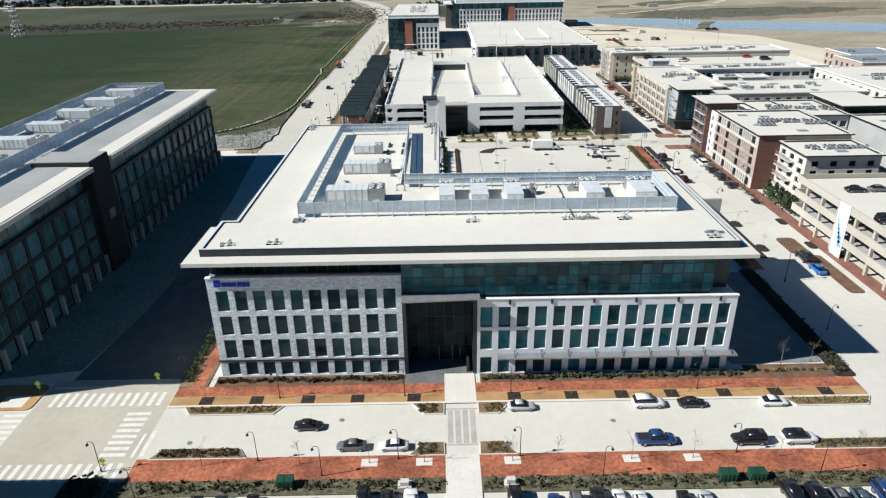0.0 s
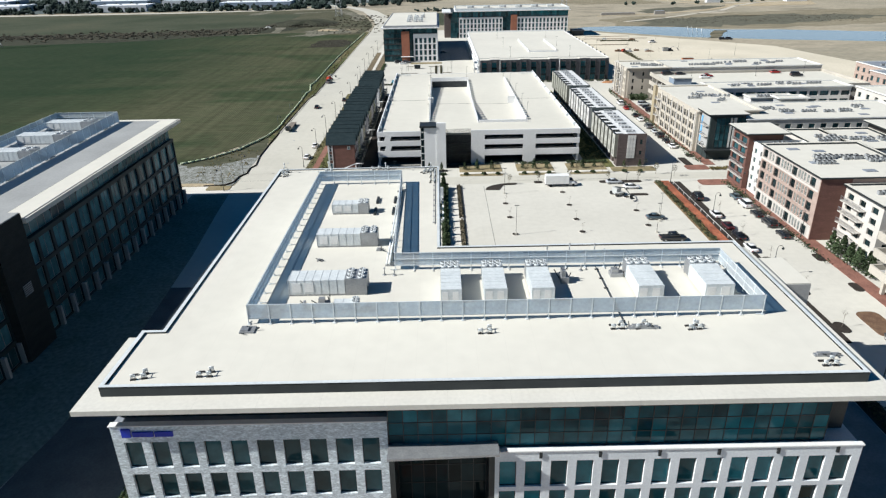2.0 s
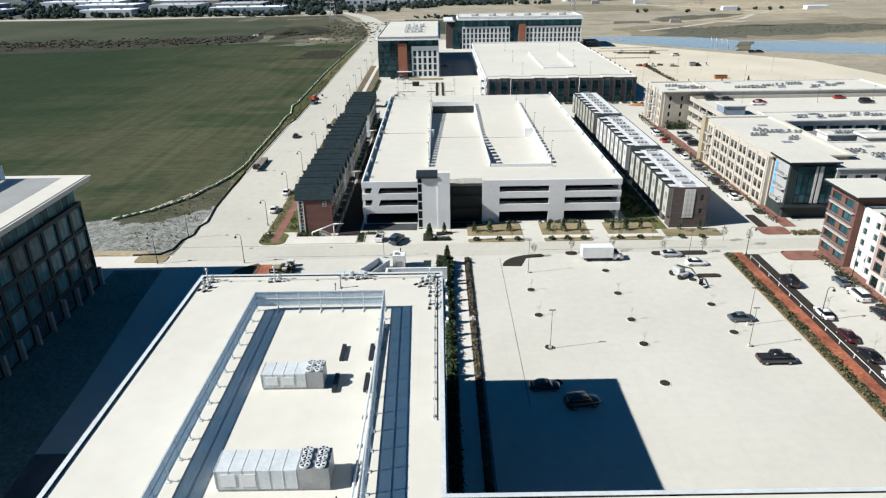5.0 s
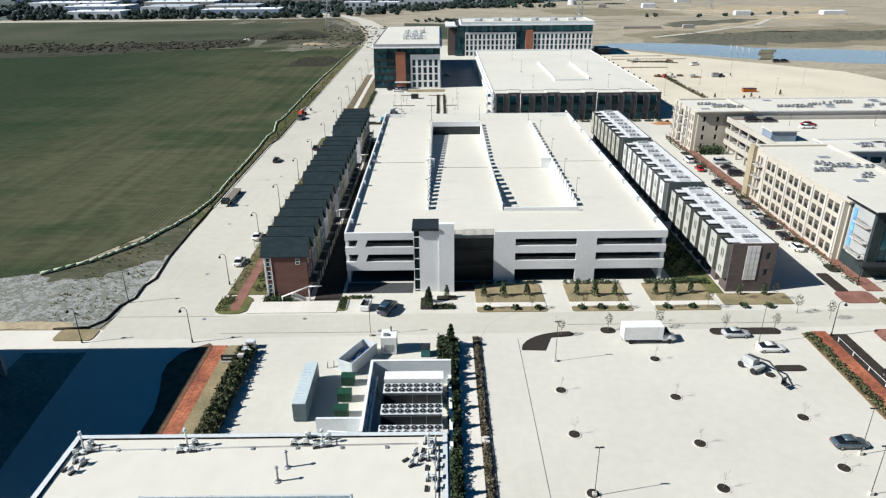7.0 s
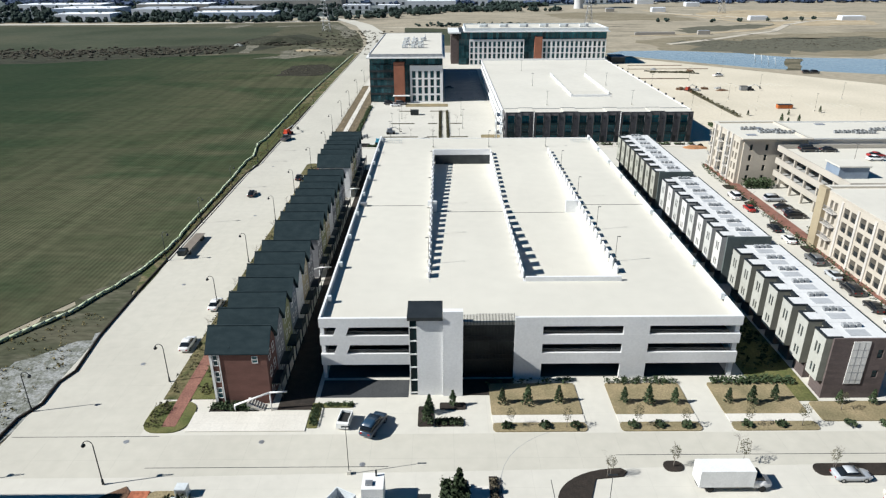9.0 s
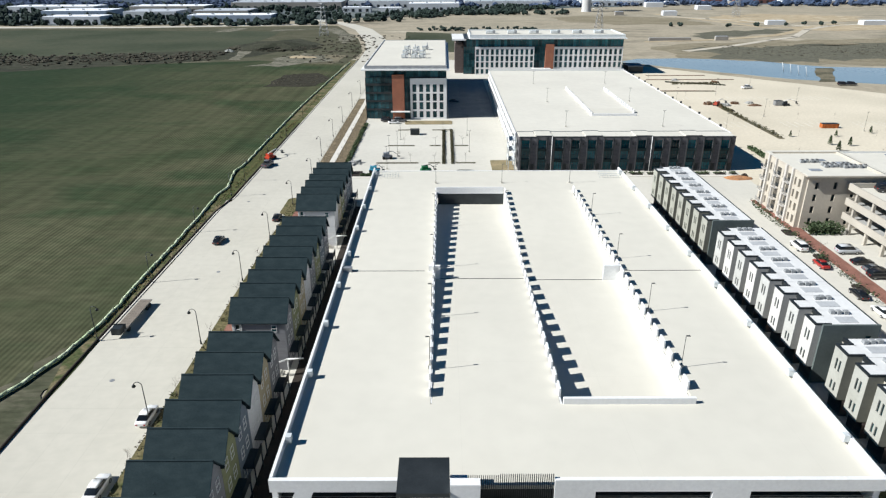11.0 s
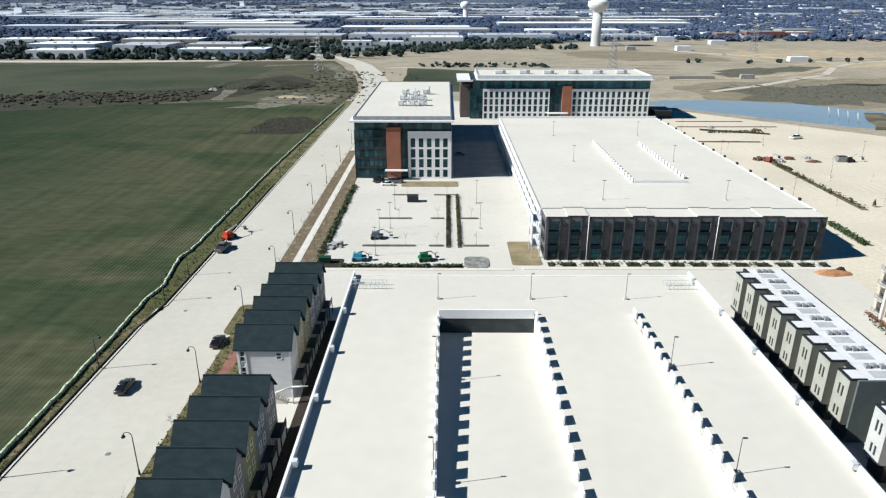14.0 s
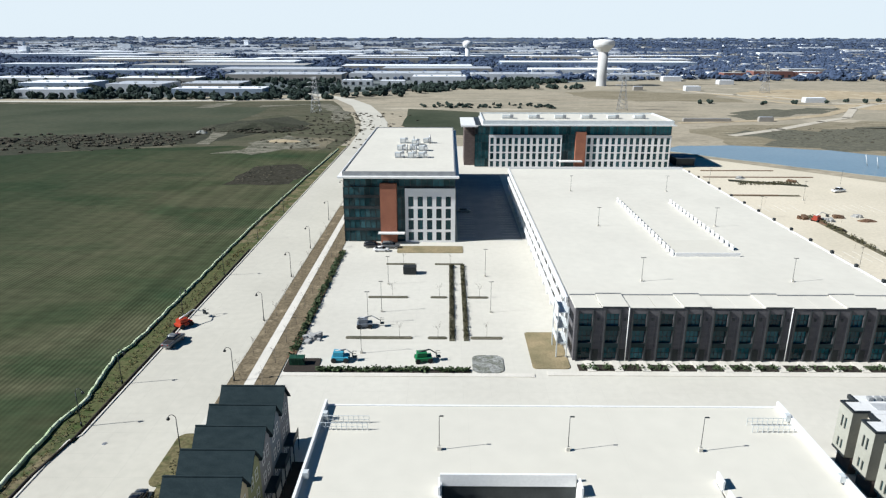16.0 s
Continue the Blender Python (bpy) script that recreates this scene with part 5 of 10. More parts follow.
for i in range(4):
    bm = B()
    box(bm, 0, 0, 0, 0.4, 2.7, 0.35)
    single("roof_hatch", bm, DARKMETAL, "small dark roof curb on the membrane", "roof hatch", m=Matrix.Translation((-11.0 + 2.9 * (i % 2), 126.2 + 5.2 * (i // 2), RZ)))
pipe = thing("roof_pipe_run", "pair of grey pipes laid along the roof", "pipe", m=Matrix.Translation((-7.6, 107.5, RZ)))
for i in range(2):
    bm = B()
    tube(bm, (i * 0.35, 0, 0.35), (i * 0.35 + 0.2, 31, 0.35), 0.12)
    part("pipe", bm, PALEMETAL, pipe)
for k in range(9):
    bm = B()
    box(bm, -0.2, k * 3.7, 0, 0.75, k * 3.7 + 0.25, 0.24)
    part("support", bm, GREYMETAL, pipe)

# ---- west glass office, mostly in its own shade ----
DARKGRID = mat("dark_bronze_panel", (0.032, 0.046, 0.046), (0.024, 0.035, 0.036), 0.4, 5.0, 0.12, 0.7)
# white membrane greyed down: the plant screen's shadow is in this colour
ROOF_SHADE = mat("shade_grey_roof", (0.30, 0.305, 0.30), (0.25, 0.255, 0.25), 0.15, 2.0, 0.06, 0.85)


TOWERBRICK = mat("near_black_brick", (0.026, 0.029, 0.027), (0.018, 0.020, 0.019), 0.5, 7.0, 0.25, 0.9, 0.01, stretch=(1, 1, 3))


def west_office(y0, y1, label):
    w = thing("glass_office", label, "office building", kind="structure")
    mid0, mid1 = 117.2, 124.6
    for a, b in ((y0, mid0), (mid1, y1)):
        L = b - a
        n = max(2, round(L / 4.4))
        facade(w, side(-66.6, a, 90), L, 0.0, 17.0, [(0.3, 3.4), (4.2, 7.5), (8.2, 11.6), (12.3, 16.2)], [(i * L / n + 0.38, (i + 1) * L / n - 0.38) for i in range(n)], DARKGRID, 0.45, 0.3, GLASS_BLUE, GREYMETAL, 2, 1, "wall", "dark bronze grid of piers and spandrels")
        for i in range(n + 1):
            bm = B()
            box(bm, -66.6, a + i * L / n - 0.28, 0, -65.9, a + i * L / n + 0.28, 3.6)
            part("pier", bm, STUCCO_GREY, w, "grey concrete ground floor pier")
        curtain(w, side(-67.4, a + 0.2, 90), L - 0.4, 17.0, 20.6, max(2, n * 2), 1, GLASS_BLUE, GREYMETAL)
        core(w, -96.0, a, 0, -67.05, b, 17.0, DARKGRID)
        core(w, -96.0, a + 0.05, 17.0, -67.7, b - 0.05, 20.6, DARKMETAL, "upper_body")
        bm = B()
        box(bm, -97.5, a - (0 if a != y0 else 1.0), 20.6, -64.6, b + (1.8 if b == y1 else 0), 21.4)
        part("roof_overhang", bm, EAVES, w, "white eaves")
        bm = B()
        box(bm, -97.0, a + 0.2, 21.4, -68.9, b - 0.2, 21.5)
        part("roof_membrane", bm, ROOF_SHADE, w, "roof strip, the screen's shade put into its grey")
        bm = B()
        box(bm, -68.8, a + 0.2, 21.4, -65.0, b + (1.4 if b == y1 else -0.2), 21.52)
        box(bm, -97.0, b - 0.15, 21.4, -68.85, b + (1.4 if b == y1 else 0), 21.52)
        part("roof_edge", bm, MEMBRANE, w, "white roof margin")
        for i in range(0, n, 2):
            bm = B()
            tube(bm, (-66.0, a + i * L / n + 1.0, 20.55), (-67.2, a + i * L / n + 1.8, 18.8), 0.12)
            part("strut", bm, GREYMETAL, w)
    core(w, -76.0, mid0 + 0.02, 0, -65.2, mid1 - 0.02, 22.3, TOWERBRICK, "stair_tower")
    core(w, -75.9, mid0 + 0.1, 22.3, -65.3, mid1 - 0.1, 22.45, ROOF_SHADE, "stair_tower_roof")
    core(w, -96.0, mid0 + 0.02, 0, -76.05, mid1 - 0.02, 21.45, ROOF_SHADE, "link_body")
    bm = B()
    for k in range(6):
        box(bm, -65.2, mid0 + 3.0, 10 + k * 0.32, -65.12, mid0 + 5.2, 10.16 + k * 0.32)
    part("louvre", bm, GREYMETAL, w)
    return w


west_office(75.0, 190.0, "dark brick and glass office with white eaves, its street face in shade")
roof_screen([(-93.2, 79), (-78.4, 79), (-78.4, 189), (-93.2, 189)], 21.5, 2.6, "pale metal plant screen on the west office", 0.3, 2.9)
for y in (82, 92, 103, 116, 130, 143, 156, 169, 181):
    rooftop_unit(-91.5, y, -81.0, y + 3.4, 21.5, 2.0, (2, 2), "x", "pale rooftop air unit behind a screen", 0.25)
block_sw = thing("glass_office", "dark brick office beyond the street corner", "office building", kind="structure")
core(block_sw, -96, -20, 0, -66.6, 53.5, 21.0, BRICK_DARK)
core(block_sw, -97.5, -21, 21.0, -64.6, 55.0, 21.6, EAVES, "roof_overhang")
core(block_sw, -96.5, -20, 21.604, -65.6, 54.0, 21.7, ROOF_SHADE, "roof_membrane")
facade(block_sw, side(-66.15, -20, 90), 73.4, 0, 20.9, [(0.3, 3.4), (4.2, 7.5), (8.2, 11.6), (12.3, 16.2)], evenly(16, 0.6, 4.55, 3.4), DARKGRID, 0.4, 0.25, GLASS_BLUE, GREYMETAL, 2, 1, "wall", "dark bronze grid of piers and spandrels")

# ---- white parking garage ----
gar = thing("parking_garage", "white precast parking garage with an open roof deck", "parking garage", kind="structure")
GX0, GX1, GY0, GY1, GD = -18.8, 41.0, 219.5, 325.4, 9.4
levels = (0.0, 3.2, 6.3)
# roof deck round the ramp well
WX0, WXM, WX1, WY0, WY1 = -3.4, 11.7, 27.1, 232.6, 309.9
bm = B()
box(bm, GX0 + 0.3, GY0 + 0.3, GD - 0.5, WX0, GY1 - 0.3, GD), box(bm, WX1, GY0 + 0.3, GD - 0.5, GX1 - 0.3, GY1 - 0.3, GD)
box(bm, WX0, GY0 + 0.3, GD - 0.5, WX1, WY0, GD), box(bm, WX0, WY1, GD - 0.5, WX1, GY1 - 0.3, GD)
part("roof_deck", bm, DECK, gar, "sun-bleached concrete parking deck")


def ramp(x0, x1, z_near, z_far, parent, y0, y1):
    bm = B()
    vs = box(bm, x0, y0, 0, x1, y1, 0.35)
    for v in vs:
        v.co.z += (z_near if v.co.y < (y0 + y1) / 2 else z_far) - 0.35
    return part("ramp", bm, DECK, parent, "sloping concrete parking ramp")


ramp(WX0 + 0.15, WXM - 0.13, GD, GD - 3.1, gar, WY0, WY1)
ramp(WXM + 0.13, WX1 - 0.25, GD - 3.1, GD, gar, WY0, WY1)
# spine wall between the two ramps, its top following the higher of them
bm = B()
prof = [(WY0, GD - 3.5), (WY1, GD - 3.5), (WY1, GD - 0.03), ((WY0 + WY1) / 2, GD - 1.58), (WY0, GD - 0.03)]
a_, b_ = [[bm.verts.new((x, y, z)) for y, z in prof] for x in (WXM - 0.105, WXM + 0.105)]
bm.faces.new(a_[::-1]), bm.faces.new(b_)
for i in range(5):
    bm.faces.new((a_[i], a_[(i + 1) % 5], b_[(i + 1) % 5], b_[i]))
part("spine_wall", bm, STUCCO, gar)
# dark panel in place of the shaded opening where the ramp dips under
core(gar, WX0 + 0.3, WY1 - 0.1, GD - 3.4, WXM, WY1 + 0.2, GD - 0.5, DARKMETAL, "well_end")
core(gar, WX0 - 0.02, WY1 - 0.2, GD - 0.55, WXM - 0.2, WY1 + 0.1, GD + 0.95, STUCCO, "well_parapet")
core(gar, WXM + 0.2, WY0 - 0.1, GD - 0.55, WX1 + 0.02, WY0 + 0.3, GD + 0.8, STUCCO, "well_parapet")
# deck edges of the well are closed below; the barriers stand in a row of separate panels above
core(gar, WX1 - 0.24, WY0 + 1.32, GD - 3.4, WX1 - 0.12, WY1 + 2.0, GD - 0.3, STUCCO, "well_wall")
core(gar, WX0 + 0.02, WY0 + 0.2, GD - 3.4, WX0 + 0.14, WY1 - 0.22, GD - 0.02, STUCCO, "well_wall")
barrier = shared("barrier", lambda: boxmesh("barrier_panel", STUCCO, (-0.11, 0, -0.85, 0.11, 1.75, 1.15)))
edge_barrier = shared("edge_barrier", lambda: boxmesh("barrier_panel", STUCCO, (-0.11, 0, 0.004, 0.11, 1.75, 1.1)))
post = shared("well_post", lambda: boxmesh("barrier_post", STUCCO, (-0.13, -0.15, -3.4, 0.13, 0.15, -0.85)))
N_BAR = 25
for i in range(N_BAR):
    y = WY0 + 1.4 + i * (WY1 - WY0 - 0.9) / N_BAR
    f = (y - WY0) / (WY1 - WY0)
    z = GD - 3.1 * min(f, 1 - f)
    if y + 1.75 < WY1 - 0.2:
        part("barrier_panel", edge_barrier, None, gar, m=Matrix.Translation((WX0 - 0.12, y, GD)))
    part("barrier_panel", barrier, None, gar, m=Matrix.Translation((WXM, y, z)))
    part("barrier_post", post, None, gar, m=Matrix.Translation((WXM, y + 0.9, z)))
    part("barrier_panel", barrier, None, gar, m=Matrix.Translation((WX1, y + 1.2, GD)))
YJ = 268.3
for x0, x1, z in ((GX0 + 0.35, WX0 - 1.6, GD), (WX1 + 0.2, GX1 - 0.35, GD), (WX0 + 0.4, WXM - 0.25, GD - 3.1 * (YJ - WY0) / (WY1 - WY0)), (WXM + 0.25, WX1 - 2.2, GD - 3.1 * (WY1 - YJ) / (WY1 - WY0))):
    core(gar, x0, YJ, z - 0.2, x1, YJ + 0.16, z + 0.03, DARKMETAL, "expansion_joint")
for x0, x1 in ((WX0 - 0.9, WX0 + 1.0), (WX1 - 2.6, WX1 + 0.25)):
    core(gar, x0, YJ - 0.15, GD - 3.0, x1, YJ + 0.35, GD + 1.0, STUCCO, "joint_wall")
core(gar, GX0 + 0.32, YJ - 0.4, GD, GX0 + 1.9, YJ + 0.45, GD + 0.75, GREYMETAL, "drain_box")
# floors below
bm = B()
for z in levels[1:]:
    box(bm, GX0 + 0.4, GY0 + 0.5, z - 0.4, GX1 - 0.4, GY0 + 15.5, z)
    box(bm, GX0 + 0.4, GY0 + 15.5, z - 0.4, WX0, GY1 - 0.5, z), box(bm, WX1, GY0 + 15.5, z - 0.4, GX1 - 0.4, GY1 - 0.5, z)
part("floor_slabs", bm, INTERIOR_SHADE, gar)
# wall and dark floor added so the openings read as deep shade
core(gar, GX0 + 0.6, GY0 + 7.2, 0, GX1 - 0.6, GY0 + 7.5, 8.9, INTERIOR_SHADE, "inner_wall")
core(gar, GX0 + 0.45, GY0 + 0.5, -0.1, GX1 - 0.45, GY1 - 0.5, 0.012, INTERIOR_SHADE, "ground_floor")
# front wall: bands, piers, stair tower, louvred recess


def band(x0, x1, z0, z1, y=GY0, t=0.45, name="spandrel"):
    return core(gar, x0, y, z0, x1, y + t, z1, STUCCO, name)


for x0, x1 in ((GX0, -5.7), (8.9, GX1)):
    for z0, z1 in ((2.6, 4.4), (5.9, 7.4), (8.8, 10.25)):
        band(x0, x1, z0, z1)
for x0, x1 in ((8.9, 12.9), (24.3, 28.0)):
    for z0, z1 in ((0, 2.6), (4.4, 5.9), (7.4, 8.8)):
        band(x0 + 0.002, x1, z0, z1, GY0 + 0.004, 0.44, "pier")
for x0, x1 in ((GX1 - 0.7, GX1 - 0.05), (GX0 + 0.05, GX0 + 0.6)):
    for z0, z1 in ((0, 2.6), (4.4, 5.9), (7.4, 8.8)):
        band(x0, x1, z0, z1, GY0 + 0.5, 0.6, "pier")
for z0, z1 in ((4.4, 5.9), (7.4, 8.8)):
    bm = B()
    vs = box(bm, GX0 + 1.9, GY0 + 0.01, z0, GX0 + 3.7, GY0 + 0.4, z1)
    for v in vs:
        if v.co.z > z0 + 0.1:
            v.co.x += 0.55
    part("slanted_pier", bm, STUCCO, gar)
# cars and rails glimpsed behind are dark; thin cables across the openings
for x0, x1 in ((GX0 + 0.6, -5.9), (13.0, 24.2), (28.1, GX1 - 0.8)):
    bm = B()
    for z0 in (4.5, 7.5):
        for k in range(3):
            box(bm, x0, GY0 + 0.25, z0 + 0.25 * k, x1, GY0 + 0.28, z0 + 0.03 + 0.25 * k)
    part("cable_rail", bm, GREYMETAL, gar)
core(gar, -4.85, 215.7, 0, -1.32, 216.1, 12.1, STUCCO, "stair_front")
core(gar, -1.3, 215.4, 0, 1.4, 216.3, 13.5, STUCCO, "stair_pylon")
core(gar, -5.8, 215.9, 0, -4.9, 219.4, 12.2, GLASS_DARK, "stair_glass")
core(gar, -5.92, 215.78, 0, -5.80, 215.9, 12.2, WHITEMETAL, "stair_mullion")
for k in range(6):
    core(gar, -5.79, 215.76, 0.3 + k * 2.1, -4.87, 215.88, 0.48 + k * 2.1, WHITEMETAL, "stair_mullion")
core(gar, -4.84, 216.15, 0, -1.35, 219.45, 12.1, STUCCO, "stair_body")
core(gar, -1.25, 216.35, 0, 0.4, 219.45, 11.0, STUCCO, "stair_body")
bm = B()
vs = box(bm, -6.1, 215.2, 12.25, -1.32, 219.7, 12.75)
for v in vs:
    if v.co.y > 218 and v.co.z > 12.5:
        v.co.z += 0.15
part("stair_roof", bm, DARKMETAL, gar, "dark stair roof")
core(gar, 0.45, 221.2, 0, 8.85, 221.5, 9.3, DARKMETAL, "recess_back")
bm = B()
for i in range(41):
    box(bm, 0.5 + i * 0.205, 219.7, 0.4, 0.57 + i * 0.205, 219.85, 10.6 + (0.15 if i > 14 else 0.0))
part("recess_louvres", bm, DARKMETAL, gar, "dark upright louvre bars")
for z in (3.0, 5.9, 8.8):
    core(gar, 0.45, 219.9, z, 8.85, 220.05, z + 0.18, DARKMETAL, "recess_rail")
# side and back upstands with their wall packs
for x0, x1, y0, y1 in ((GX0, GX0 + 0.3, GY0 + 0.46, GY1), (GX1 - 0.3, GX1, GY0 + 0.46, GY1), (GX0 + 0.31, GX1 - 0.31, GY1 - 0.3, GY1)):
    core(gar, x0, y0, GD - 0.9, x1, y1, GD + (0.12 if x1 - x0 > 5 else 0.9), STUCCO, "roof_upstand")
    for z in (2.6, 5.9):
        core(gar, x0, y0, z, x1, y1, z + 1.6, STUCCO, "spandrel")
for k in range(9):
    y = GY0 + 6 + k * 12.0
    for x in (GX0 + 0.32, GX1 - 0.95):
        bm = B()
        box(bm, x, y, GD + 0.35, x + 0.6, y + 0.7, GD + 1.15)
        part("wall_pack", bm, PALEMETAL, gar)
    for x in (GX0 + 0.05, GX1 - 0.6):
        core(gar, x + 0.02, y, 0, x + 0.5, y + 0.6, 2.6, STUCCO, "column")
bm = B()
for i in range(2):
    box(bm, -18.4, 319.5 + i * 1.6, GD + 1.0, -12.5, 319.56 + i * 1.6, GD + 1.06), box(bm, -18.4, 319.5 + i * 1.6, GD + 0.5, -12.5, 319.54 + i * 1.6, GD + 0.54)
    for k in range(10):
        box(bm, -18.4 + k * 0.65, 319.5 + i * 1.6, GD, -18.34 + k * 0.65, 319.56 + i * 1.6, GD + 1.0)
part("stair_rail", bm, PALEMETAL, gar, "pale open railing round the stair")
bm = B()
for i in range(2):
    box(bm, 35.0, 319.5 + i * 1.6, GD + 1.0, 40.2, 319.56 + i * 1.6, GD + 1.06), box(bm, 35.0, 319.5 + i * 1.6, GD + 0.5, 40.2, 319.54 + i * 1.6, GD + 0.54)
    for k in range(9):
        box(bm, 35.0 + k * 0.64, 319.5 + i * 1.6, GD, 35.06 + k * 0.64, 319.56 + i * 1.6, GD + 1.0)
part("stair_rail", bm, PALEMETAL, gar, "pale open railing round the stair")

# ---- gabled rowhouses along the road ----
SIDING = {"red": BRICK_RED, "grey": mat("grey_siding", (0.22, 0.22, 0.23), (0.18, 0.18, 0.19), 0.5, 5, 0.08, 0.85, 0.01, stretch=(0.3, 0.3, 5)),
          "white": mat("white_siding", (0.62, 0.62, 0.62), (0.55, 0.55, 0.55), 0.5, 5, 0.05, 0.85, 0.01, stretch=(0.3, 0.3, 5)),
          "olive": mat("olive_siding", (0.24, 0.25, 0.13), (0.20, 0.21, 0.11), 0.5, 5, 0.07, 0.85, 0.01, stretch=(0.3, 0.3, 5)),
          "tan": mat("tan_siding", (0.42, 0.36, 0.24), (0.36, 0.31, 0.20), 0.5, 5, 0.07, 0.85, 0.01, stretch=(0.3, 0.3, 5)),
          "slate": mat("slate_siding", (0.16, 0.19, 0.22), (0.13, 0.16, 0.19), 0.5, 5, 0.07, 0.85, 0.01, stretch=(0.3, 0.3, 5))}


def gable_house(x0, y0, y1, colour, first, label):
    """One narrow three-storey rowhouse: shingled gable roof over a ridge along x, porch stair, windows."""
    h = thing("rowhouse", label, "rowhouse", "gabled rowhouses by the field", Matrix.Translation((x0, y0, 0)))
    W, D, E, RG = 7.6, y1 - y0, 8.2, 10.9
    wall = SIDING[colour]
    bm = B()
    box(bm, 0.0, 0.01, 0, W, D - 0.01, E)
    # gable triangles at both ends of the ridge
    for x in (0.0, W - 0.2):
        a = [bm.verts.new((x + dx, y, z)) for dx in (0, 0.2) for y, z in ((0.01, E), (D - 0.01, E), (D / 2, RG))]
        bm.faces.new(a[:3]), bm.faces.new(a[3:][::-1])
        for i in range(3):
            bm.faces.new((a[i], a[(i + 1) % 3], a[3 + (i + 1) % 3], a[3 + i]))
    part("wall", bm, wall, h)
    for s, (ya, yb) in enumerate(((-0.25, D / 2), (D + 0.05, D / 2))):
        bm = B()
        za = E - 0.18
        v = [bm.verts.new((x, y, z)) for z_off in (0, 0.16) for x, y, z in ((-0.55, ya, za + z_off), (W + 0.45, ya, za + z_off), (W + 0.45, yb, RG + z_off), (-0.55, yb, RG + z_off))]
        for f in ((0, 1, 2, 3), (7, 6, 5, 4), (0, 4, 5, 1), (1, 5, 6, 2), (2, 6, 7, 3), (3, 7, 4, 0)):
            bm.faces.new([v[i] for i in f])
        bmesh.ops.recalc_face_normals(bm, faces=bm.faces)
        part("roof_slope", bm, SHINGLE, h, "charcoal shingle roof slope")
    bm = B()
    box(bm, -0.55, D / 2 - 0.1, RG + 0.1, W + 0.45, D / 2 + 0.1, RG + 0.22)
    part("ridge_cap", bm, SHINGLE, h)
    # small cross gable on the near slope
    bm = B()
    cx = W * 0.35
    t = [(cx - 1.0, 0.05, E - 0.02), (cx + 1.0, 0.05, E - 0.02), (cx, 0.35, E + 0.72), (cx, D / 2, E + 1.6)]
    v = [bm.verts.new(p) for p in t]
    bm.faces.new((v[0], v[1], v[2])), bm.faces.new((v[0], v[2], v[3])), bm.faces.new((v[2], v[1], v[3]))
    part("cross_gable", bm, SHINGLE, h)
    for k in range(3):
        put_window(h, side(W, 1.0, 90) @ Matrix.Translation((0, -0.05, 0.9 + 2.7 * k)), 1.0, 1.5, 1, 2, WHITEMETAL, GLASS)
        put_window(h, side(W, D - 2.0, 90) @ Matrix.Translation((0, -0.05, 0.9 + 2.7 * k)), 1.0, 1.5, 1, 2, WHITEMETAL, GLASS)
    if first:
        for k in range(3):
            put_window(h, Matrix.Translation((0.35, -0.06, 1.0 + 2.6 * k)), 0.7, 1.7, 1, 2, WHITEMETAL, GLASS)
        put_window(h, Matrix.Translation((5.6, -0.06, 6.6)), 0.8, 1.1, 1, 2, WHITEMETAL, GLASS)
        bm = B()
        box(bm, -0.06, -0.10, 0, 0.28, 0.0, E), box(bm, 1.15, -0.10, 0, 1.3, 0.0, E)
        part("corner_board", bm, WHITEMETAL, h)
        for k in range(7):
            core(h, 4.6 + k * 0.32, -1.6, 0, 4.918 + k * 0.32, -0.3, 0.18 * (7 - k), WALKWAY, "step")
        bm = B()
        tube(bm, (3.0, -1.7, 1.0), (7.9, -1.5, 2.9), 0.14, 0.14), tube(bm, (3.0, -1.7, 0), (3.0, -1.7, 1.0), 0.1), tube(bm, (7.9, -1.5, 0), (7.9, -1.5, 2.9), 0.1), tube(bm, (7.9, -1.5, 2.9), (10.2, -1.3, 2.9), 0.12, 0.12)
        part("hand_rail", bm, WHITEMETAL, h)
    # rear deck and its stair on the garage side
    bm = B()
    box(bm, W, 0.8, 2.6, W + 1.4, D - 0.8, 2.75), box(bm, W + 1.25, 0.9, 0, W + 1.38, 1.03, 2.6), box(bm, W + 1.25, D - 1.03, 0, W + 1.38, D - 0.9, 2.6)
    box(bm, W + 1.33, 0.8, 2.75, W + 1.4, D - 0.8, 3.6)
    part("rear_balcony", bm, DARKMETAL, h)
    return h


names = {"red": "red brick", "grey": "grey siding", "white": "white siding", "olive": "olive siding", "tan": "tan siding", "slate": "slate blue siding"}
for start, colours, pitch in ((214.0, ("red", "grey", "olive", "slate", "white", "tan", "grey"), 4.95), (253.6, ("grey", "olive", "tan", "white", "grey", "olive", "slate", "grey"), 4.8), (301.0, ("white", "tan", "olive", "grey", "slate", "grey"), 4.8)):
    for i, c in enumerate(colours):
        gable_house(-32.6, start + i * pitch, start + (i + 1) * pitch - 0.02, c, i == 0, "narrow rowhouse in %s under a charcoal gable roof" % names[c])

# ---- flat-roofed rowhouses by the garage ----
WHITEROOF = mat("bright_white_membrane", (0.61, 0.61, 0.60), (0.57, 0.57, 0.56), 0.2, 2.0, 0.05, 0.8)
WARM = mat("warm_grey_panel", (0.44, 0.41, 0.34), (0.39, 0.36, 0.30), 0.3, 3.0, 0.06, 0.85, 0.003)
PALEP = mat("pale_grey_panel", (0.62, 0.61, 0.58), (0.55, 0.54, 0.51), 0.3, 3.0, 0.06, 0.85, 0.003)


CONDENSER = mat("weathered_condenser", (0.30, 0.31, 0.315), (0.20, 0.21, 0.215), 1.0, 6.0, 0.15, 0.7)
